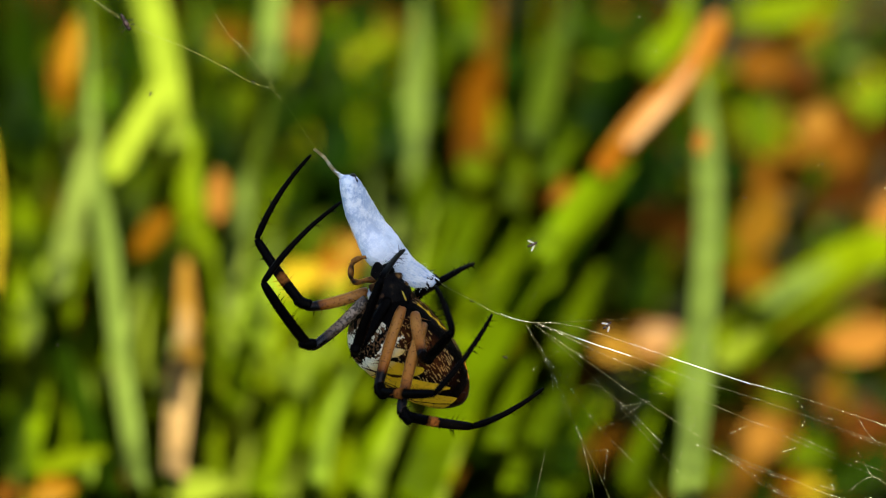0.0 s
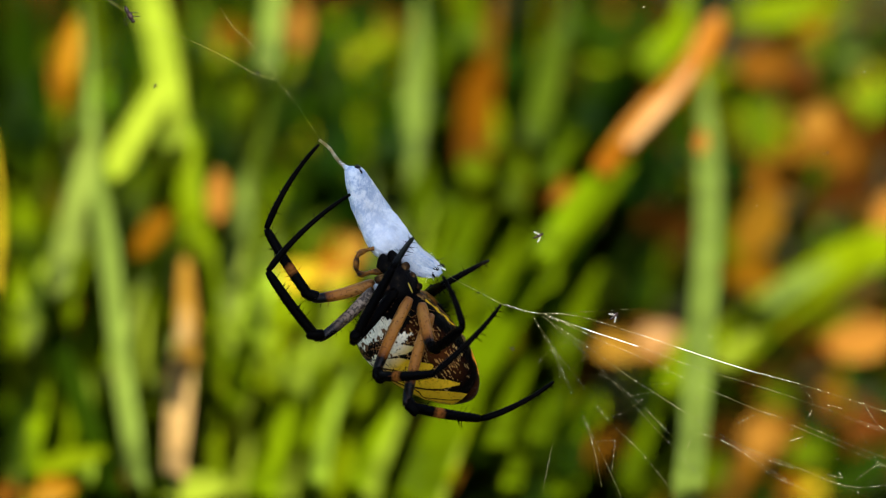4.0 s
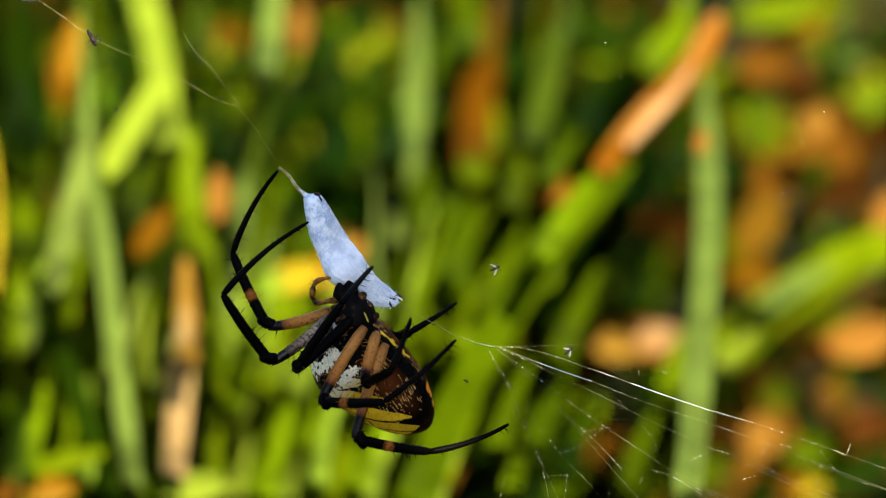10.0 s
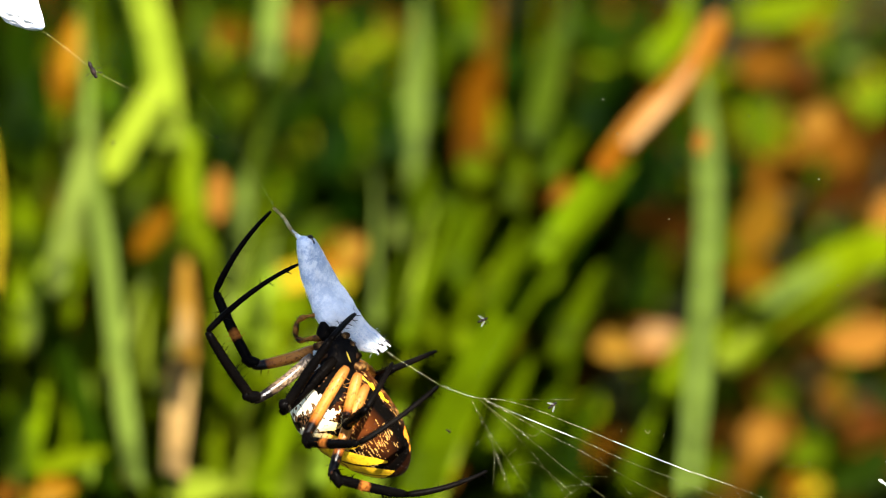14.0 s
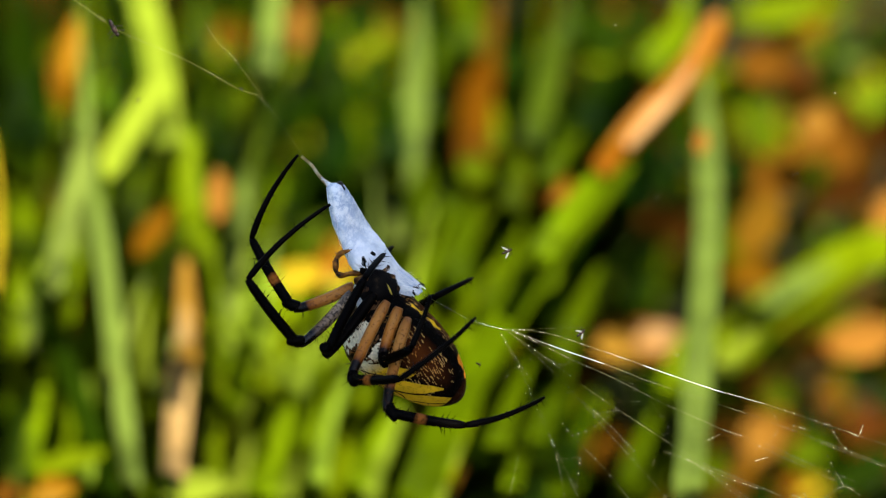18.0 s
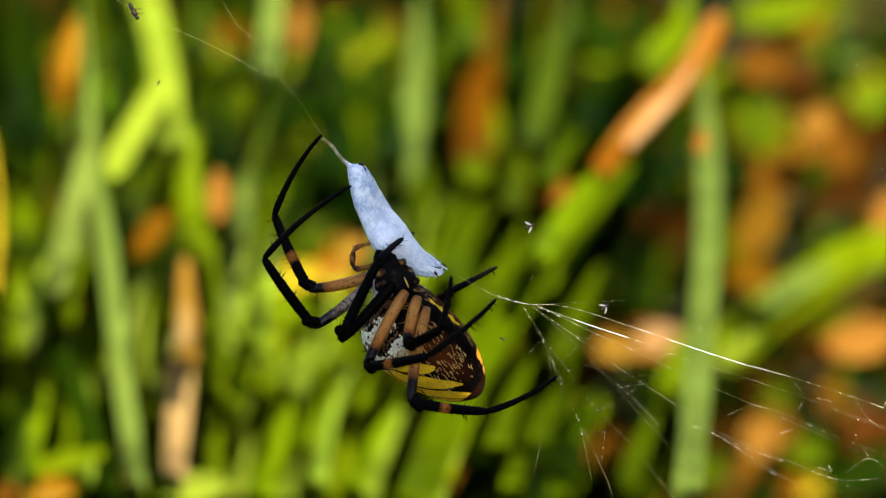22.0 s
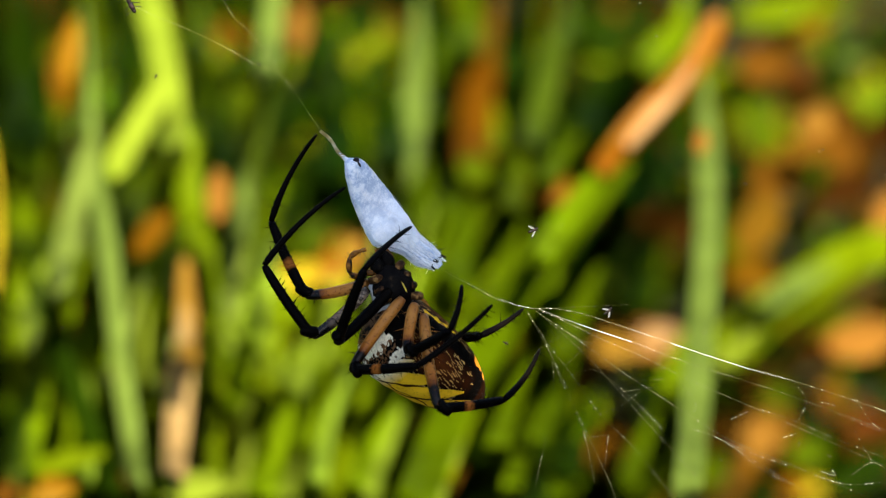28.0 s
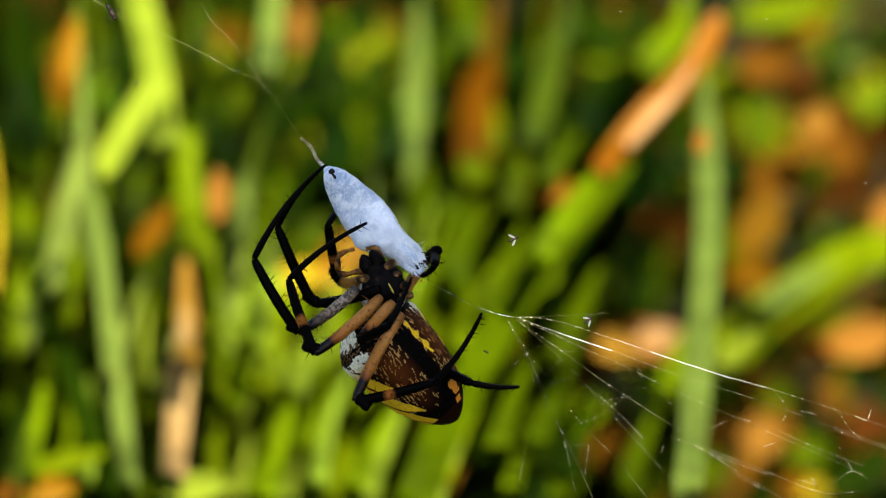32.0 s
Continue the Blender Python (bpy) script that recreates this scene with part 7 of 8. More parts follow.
abdomen = part("abdomen", abdomen_mesh(), abdomen_material(), spider, "black abdomen with yellow and white markings")


def abdomen_details():
    bm = bmesh.new()
    for dy, dx in ((-0.55, 0), (0.55, 0), (0, 0.5), (-0.4, 0.7), (0.4, 0.7)):
        loft(bm, [Vector((17.9 + dx * 0.7, dy * 0.6 - 0.8, -3.1 - 0.22 * k)) * MM for k in range(4)], [0.42 * MM, 0.38 * MM, 0.28 * MM, 0.1 * MM], 9)
    part("spinneret", bm, plain("spinneret", [(0.3, (0.02, 0.006, 0.003)), (0.7, (0.08, 0.025, 0.008))], 0.45, 900), abdomen, "dark red-brown spinnerets")
    rnd = random.Random(4)
    bm = bmesh.new()
    for _ in range(500):
        u, a = rnd.uniform(0.05, 0.97), rnd.uniform(0, 6.283)
        r = girth(u)
        b = Vector((u * 22.0, math.sin(a) * r * 0.99, -math.cos(a) * r * 0.92))
        d = Vector((0.5, math.sin(a), -math.cos(a))).normalized()
        spine(bm, b * MM, (b + d * rnd.uniform(0.4, 0.8)) * MM, 0.02 * MM)
    part("hair", bm, BRISTLE, abdomen)


abdomen_details()


PALPS = []


def cephalothorax():
    bm = bmesh.new()
    vs = ellipsoid(bm, (0, 0, 0), Vector((4.0, 3.2, 2.2)) * MM, 28, 18, 0.12, 500)
    for v in vs:
        if v.co.x < 0:
            v.co.y *= 1 + v.co.x / MM * 0.07
    ob = part("cephalothorax", bm, CHITIN, spider, "black cephalothorax")
    bm = bmesh.new()
    ellipsoid(bm, Vector((1.2, 0.5, 0.7)) * MM, Vector((3.7, 3.4, 1.9)) * MM, 24, 14, 0.18, 900)
    part("carapace", bm, SILVER, ob, "silvery haired carapace")
    bm = bmesh.new()
    ellipsoid(bm, Vector((0.9, -0.7, -1.95)) * MM, Vector((1.2, 0.18, 0.24)) * MM, 14, 8, 0.2, 900)
    part("sternum_stripe", bm, YELLOW, ob, "yellow stripe down the breastplate")
    for s in (-1, 1):
        bm = bmesh.new()
        loft(bm, [Vector((-3.0 - 0.5 * k, s * (0.9 - 0.05 * k), -0.5 - 0.35 * k)) * MM for k in range(5)], [1.1 * MM, 1.15 * MM, 1.0 * MM, 0.75 * MM, 0.3 * MM], 14)
        part("chelicera", bm, CHITIN, ob, "black jaw")
        bm = bmesh.new()
        hook = ((-2.8, 1.5, -0.6), (-3.4, 2.8, -0.5), (-3.7, 4.2, -0.3), (-4.2, 4.75, -0.3), (-4.9, 4.85, -0.4), (-6.2, 4.2, -0.7), (-6.65, 3.6, -0.9), (-6.7, 2.6, -1.1), (-6.4, 1.3, -1.3)) if s > 0 else ((-2.8, -1.2, -0.6), (-3.8, -1.7, -0.9), (-4.8, -1.6, -0.8), (-5.4, -0.9, -0.4), (-5.6, -0.3, -0.1))
        pts = spline([Vector(q) * MM for q in hook], 5)
        k = len(pts) - 1
        loft(bm, pts, [(0.43 + 0.1 * math.sin(i * 0.63) - 0.1 * i / k) * MM for i in range(k + 1)], 10)
        hb = bmesh.new()
        rnd = random.Random(2)
        for i in range(2, k):
            for _ in range(2):
                d = Vector((rnd.gauss(0, 1), rnd.gauss(0, 1), rnd.gauss(0, 1))).normalized()
                spine(hb, pts[i] + d * 0.3 * MM, pts[i] + d * rnd.uniform(0.8, 1.25) * MM, 0.045 * MM)
        palp = part("palp", bm, PALP_MAT, spider, "amber bristled palp")
        hair = part("bristles", hb, BRISTLE, palp)
        PALPS.append(palp)
    bm = bmesh.new()
    loft(bm, spline([Vector(q) * MM for q in ((3.6, 0, -0.2), (4.8, 0, 0.0), (6.2, 0, 0.2))], 3), 0.9 * MM, 12)
    part("waist", bm, CHITIN, ob)
    for k in range(8):
        s = 1 if k % 2 else -1
        bm = bmesh.new()
        x = -1.9 + (k // 2) * 1.7
        loft(bm, [Vector((x * 0.9, s * 1.2, -1.2)) * MM, Vector((x * 1.0, s * 2.1, -1.0)) * MM, Vector((x * 1.1, s * 2.9, -0.3)) * MM], [0.55 * MM, 0.68 * MM, 0.56 * MM], 12)
        part("coxa", bm, COXA, ob)
    return ob


thorax = cephalothorax()


def leg_piece(name, length, r0, r1, material, parent, bow=0.0, spines=10, seed=0, bulge=0.12):
    """One joint-to-joint piece along z, bowed towards +x, with bristles."""
    rnd = random.Random(seed)
    bm = bmesh.new()
    n = 16
    pts, rs = [], []
    for i in range(n + 1):
        u = i / n
        pts.append(Vector((bow * 4 * u * (1 - u), 0, u * length)) * MM)
        end = min(1.0, 0.72 + 3.5 * min(u, 1 - u))
        rs.append((r0 + (r1 - r0) * u) * (1 + bulge * math.sin(math.pi * u)) * end * MM)
    loft(bm, pts, rs, 12, up=(1, 0, 0))
    for k in range(spines * 2):
        u = rnd.uniform(0.1, 0.98)
        i = int(u * n)
        a = rnd.uniform(0, 6.283)
        d = Vector((math.cos(a), math.sin(a), rnd.uniform(0.25, 0.6))).normalized()
        b = pts[i] + Vector((math.cos(a), math.sin(a), 0)) * rs[i] * 0.9
        spine(bm, b, b + d * rnd.uniform(0.9, 1.7) * MM, 0.075 * MM)
    for k in range(spines * 8):
        u = rnd.uniform(0.03, 0.98)
        i = int(u * n)
        a = rnd.uniform(0, 6.283)
        d = Vector((math.cos(a), math.sin(a), rnd.uniform(0.6, 1.4))).normalized()
        b = pts[i] + Vector((math.cos(a), math.sin(a), 0)) * rs[i] * 0.95
        spine(bm, b, b + d * rnd.uniform(0.2, 0.5) * MM, 0.02 * MM)
    return part(name, bm, material, parent)


# femur, tibia and foot lengths in millimetres; depth aims of knee, ankle and tip; hip on the body; colours
LEGS = {
    "a": ((9.6, 12.4, 14.8), (0.5, 0.5, -0.5), (-3.4, 0.6, 0.4), FEMUR_ORANGE, TIBIA_BAND),
    "b": ((11.0, 12.6, 16.4), (-2.5, -2.0, -3.0), (-3.6, -1.0, -0.6), FEMUR_GREY, LEG_BLACK),
    "c": ((12.0, 12.8, 13.6), (-7.0, -12.6, -1.5), (-0.3, -2.2, -0.8), LEG_BLACK, LEG_BLACK),
    "d": ((13.2, 12.6, 14.2), (-8.0, -7.5, -2.0), (1.8, -3.4, -1.9), FEMUR_ORANGE, TIBIA_BAND),
    "e": ((8.4, 9.0, 8.8), (-7.0, -13.0, -3.0), (3.6, -4.0, -2.7), FEMUR_ORANGE, LEG_BLACK),
    "f": ((14.8, 11.8, 12.2), (-8.0, -7.5, -2.0), (4.9, -4.4, -4.3), FEMUR_ORANGE, TIBIA_BAND),
    "g": ((9.0, 9.0, 10.0), (6.5, 5.0, 3.0), (3.6, 1.8, -3.4), LEG_BLACK, LEG_BLACK),
    "h": ((8.0, 6.5, 5.0), (6.0, 8.0, 8.5), (3.0, 2.0, -1.5), FEMUR_ORANGE, LEG_BLACK),
}


def build_leg(key):
    (l1, l2, l3), _, _, femur_mat, tibia_mat = LEGS[key]
    leg = new("leg")
    leg.parent = spider
    i = ord(key)
    femur = leg_piece("femur", l1, 0.82, 0.68, femur_mat, leg, 0.4, 9, i)
    patella = leg_piece("patella", 2.6, 0.78, 0.74, LEG_BLACK, leg, 0.15, 4, i + 20)
    tibia = leg_piece("tibia", l2, 0.74, 0.62, tibia_mat, leg, 0.25, 14, i + 40)
    foot = leg_piece("foot", l3, 0.54, 0.27, LEG_TARSUS, leg, l3 * 0.05, 10, i + 60, 0.0)
    return femur, patella, tibia, foot


# depth aims once it shifts its grip
LATER = {"a": (3.0, 5.0, 4.5), "c": (0.0, 0.0, -2.0), "d": (-5.5, -5.0, -3.5)}
LEG_PIECES = {k: build_leg(k) for k in LEGS}


def added_shade_leaf():
    """A broad unseen leaf on a bent stem above the web, added to shade the spider."""
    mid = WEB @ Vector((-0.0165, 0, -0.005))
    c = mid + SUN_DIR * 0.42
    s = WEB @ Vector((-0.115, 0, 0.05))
    base = Vector((s.x - 0.015, s.y + 0.06, 0))
    root = tagged(new("added_shade_plant"), "unseen broad leaf added above the web for shade", "plant")
    root.location = base

    def one(centre, length, width, spin):
        bm = bmesh.new()
        nx, ny = 16, 8
        grid = []
        for i in range(nx + 1):
            u = i / nx
            w = width * 0.5 * (math.sin(math.pi * u ** 0.8) ** 0.6 + 0.02)
            grid.append([bm.verts.new(((u - 0.5) * length, (j / ny * 2 - 1) * w, -0.012 * ((u - 0.5) ** 2) * 4 + 0.17 * width * (j / ny * 2 - 1) ** 2)) for j in range(ny + 1)])
        for i in range(nx):
            for j in range(ny):
                bm.faces.new((grid[i][j], grid[i + 1][j], grid[i + 1][j + 1], grid[i][j + 1]))
        leaf = part("leaf", bm, GREEN, root)
        z = SUN_DIR.normalized()
        x = Vector((1, 0, 0))
        x = (x - z * x.dot(z)).normalized()
        leaf.matrix_local = Matrix.Translation(centre - base) @ Matrix((x, z.cross(x), z)).transposed().to_4x4() @ pose(0, 0, 0, 0, 0, spin)
        return leaf
    leaf = one(c, 0.062, 0.047, 82)
    # second unseen leaf, added to keep the sun off one foot
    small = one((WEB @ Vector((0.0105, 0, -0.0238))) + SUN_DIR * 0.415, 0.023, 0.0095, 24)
    a = leaf.matrix_local @ Vector((-0.031, 0, -0.004))
    bm = bmesh.new()
    s = s - base
    line = spline([(0, 0, 0), (0.005, -0.03, 0.25), s, (s.x - 0.05, s.y - 0.09, 0.64), a + Vector((-0.03, 0, 0.02)), a], 8)
    loft(bm, line, [0.003 - 0.0016 * i / (len(line) - 1) for i in range(len(line))], 8)
    part("stem", bm, GREEN, root)
    bm = bmesh.new()
    e = small.matrix_local @ Vector((-0.0115, 0, -0.002))
    line = spline([a, a.lerp(e, 0.5) + Vector((0, 0, 0.008)), e], 6)
    loft(bm, line, 0.0009, 6)
    part("stalk", bm, GREEN, root)
    return root


shade_plant = added_shade_leaf()

# the unseen plant nods at set times to let the sun through: seconds, degrees away, degrees aside
SHADE_SWAY = [(0, 0, 0), (5, 0.1, 0.1), (10, 0, 0), (11.5, 0, 0), (11.7, -2.1, -1.3), (11.9, -2.4, -1.6), (12.1, -2.4, -1.6), (12.3, 0, 0), (13.5, 0, 0), (13.7, -2.4, -1.8), (13.9, -1.6, -1.0), (14.15, -0.8, 0), (14.4, 0, 0), (18.7, 0, 0), (18.9, -0.2, -1.3), (19.15, -0.2, -1.3), (19.4, 0, 0), (25, 0.1, 0), (32, 0, 0)]


# ---- what moves ----
def sway_rows():
    """The web swinging in the breeze: seconds, millimetres right and up, degrees of lean."""
    one = [(0, -18.9, 14.9, 0), (0.5, -19, 14.2, 0), (1, -19, 13.7, 0), (1.5, -17.1, 16.2, -0.5), (2, -18.1, 16.1, -0.5), (2.5, -19.8, 16, 0), (3, -18.8, 16.4, -0.5), (3.5, -18, 16.1, -0.5), (5.5, -18.9, 15.9, 0), (6, -19, 14.9, 0), (6.5, -19.2, 15.3, 0), (7, -19.9, 14.3, 0), (7.5, -20.9, 12.8, 0.6), (8, -21.9, 13.2, 0.8), (8.5, -21.1, 12.9, 0.8), (9, -21.7, 12.8, 0.5)]
    two = [(9.5, -20.7, 14, 0.3), (10, -24.2, 11.8, 0.8), (10.2, -26.4, 10.8, 0.8), (10.5, -25.9, 11.1, 0.8), (10.7, -24.7, 10.9, 0.7), (11, -22.6, 10.5, 0.5), (11.2, -22.2, 11.6, 0.3), (11.5, -19.6, 15.8, 0), (11.6, -19, 17.2, 0.5), (11.7, -20, 19, 0.9), (11.8, -21.8, 20.3, 1.4), (11.9, -23.1, 21.4, 1.8), (12, -23.8, 21, 2.3), (12.1, -24.6, 18.4, 2.1), (12.2, -25.5, 15.4, 2), (12.3, -26, 12, 1.8), (12.4, -25.6, 8.6, 1.7)]
    three = [(12.5, -24.6, 6.8, 1.5), (12.6, -23, 5.3, 1), (12.7, -22.4, 5.5, 0.4), (12.8, -22.8, 7.6, -0.1), (12.9, -23.3, 10.5, -0.7), (13, -23.1, 14.2, -1.2), (13.1, -22.1, 17.3, -1), (13.2, -20.7, 19.3, -0.7), (13.3, -20.4, 20.8, -0.5), (13.4, -19.9, 21.3, -0.2), (13.5, -19.8, 20.6, 0), (13.6, -20, 17.6, 0.7), (13.7, -20.1, 14.7, 1.4), (13.8, -21.5, 11.1, 2.1), (13.9, -24, 7.8, 2.8), (14, -25.3, 5.7, 3.5), (14.1, -25.7, 4.4, 3.1), (14.2, -25.7, 5.6, 2.7), (14.3, -24.8, 7.6, 2.3), (14.4, -24, 9.1, 1.9), (14.5, -22.8, 11, 1.5)]
    four = [(16.5, -20.6, 14, 0), (16.6, -20.1, 14.4, 0.2), (16.8, -21.6, 13, 0.6), (17, -23.5, 11.4, 1), (17.1, -25, 10.8, 1.1), (17.3, -25.8, 9.8, 1.3), (17.5, -25.9, 9, 1.5), (17.6, -24.9, 10.3, 1.3), (17.8, -22.3, 12.2, 0.9), (18, -21.4, 13.2, 0.5), (18.2, -23, 13.2, 0.9), (18.3, -24.3, 12.2, 1.1), (18.4, -25.8, 11.3, 1.3), (18.5, -27.7, 10.5, 1.5), (18.6, -29.7, 10.1, 1.5)]
    five = [(18.7, -31.4, 10.9, 1.5), (18.8, -32.4, 12.6, 1.4), (18.9, -31.7, 14.2, 1.4), (19, -31, 15.2, 1.4), (19.1, -30.3, 16.6, 1.5), (19.2, -29.9, 15.1, 1.6), (19.3, -29.9, 13.4, 1.6), (19.4, -29.4, 11, 1.7), (19.5, -28.4, 9.2, 1.8), (19.7, -26.7, 8.3, 1.9), (20, -26, 9.7, 2), (20.2, -24.2, 13.8, 1.2), (20.5, -21.1, 15.3, 0), (20.7, -18.7, 15.1, 0.1), (21, -20, 10.9, 0.3), (21.2, -21.6, 10.8, 0.4), (21.5, -22.8, 11.6, 0.5), (21.7, -22.6, 12.8, 0.3), (22, -18.4, 15.9, 0)]
    six = [(22.2, -16.4, 16.1, 0), (22.5, -17.9, 14.1, 0), (22.7, -19.6, 14.5, 0), (23, -20.3, 14.6, 0), (23.5, -17.9, 16.1, -0.3), (24, -19.2, 17.9, 0), (24.5, -20.6, 16.3, 0), (25, -19.8, 17.2, 0), (25.5, -20.6, 17, 0), (27.5, -20, 16.2, 0), (28, -18.8, 16.8, 0), (28.5, -20.8, 15.4, 0), (29, -20.5, 13.6, 0), (29.5, -20, 14.9, 0), (30, -19.8, 15.2, 0), (30.5, -20.9, 13.9, 0), (31, -21.3, 14.7, 0), (31.5, -20.7, 14.5, 0), (32, -21.7, 15.7, 0)]
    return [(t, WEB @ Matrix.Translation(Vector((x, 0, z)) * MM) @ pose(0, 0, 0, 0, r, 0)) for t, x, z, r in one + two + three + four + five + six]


def body_pose(x, z, y, angle, roll, offset, away=0.0):
    """A body piece: angle of its axis below the level, roll of its belly from the viewer towards the sky."""
    a, r = radians(angle), radians(roll)
    axis = Vector((math.cos(a), 0, -math.sin(a)))
    belly = Vector((0, -1, 0)) * math.cos(r) + Vector((math.sin(a), 0, math.cos(a))) * math.sin(r)
    axis = axis * math.cos(radians(away)) + Vector((0, math.sin(radians(away)), 0))
    zz = -(belly - axis * belly.dot(axis)).normalized()
    yy = zz.cross(axis)
    m = Matrix((axis, yy, zz)).transposed().to_4x4()
    return Matrix.Translation(Vector((x, y, z)) * MM) @ m @ Matrix.Translation(Vector((offset, 0, 0)) * MM)


THORAX_ROWS = [
        (0, 11.2, -21.5, 63, 30),
        (6, 11.3, -21.4, 63, 25),
        (9, 11.5, -21.3, 63, 24),
        (13, 10.8, -20.8, 63, 22),
        (19, 12, -18.5, 63, 22),
        (23, 11.1, -20.8, 63, 22),
        (25, 11.5, -20.8, 62, 22),
        (28, 11.3, -22.1, 60, 22),
        (28.5, 12, -22.2, 62, 14),
        (29, 12.3, -21.7, 62, 8),
        (29.5, 12.3, -21.7, 64, 5),
        (30, 13.1, -22.2, 66, 3),
        (31, 13, -21.6, 62, 3),
        (32, 12.8, -20.8, 62, 3)]

ABDOMEN_ROWS = [
        (0, 13.5, -29.7, 43, 54),
        (6, 14, -30.5, 42, 52),
        (9, 14.1, -30.3, 42, 48),
        (13, 13, -30.2, 42, 46),
        (19, 15.8, -27.5, 41, 46),
        (23, 14.9, -30.3, 41, 46),
        (25, 14.7, -30.3, 41, 46),
        (28, 15.2, -32.5, 37, 48),
        (28.5, 15.4, -32.65, 45, 36),
        (29, 15.7, -32.15, 45, 30),
        (29.5, 14.3, -33.15, 46, 28),
        (30, 14.4, -33.55, 47, 26),
        (31, 15.7, -32.95, 47, 26),
        (32, 15.4, -32.25, 47, 26)]

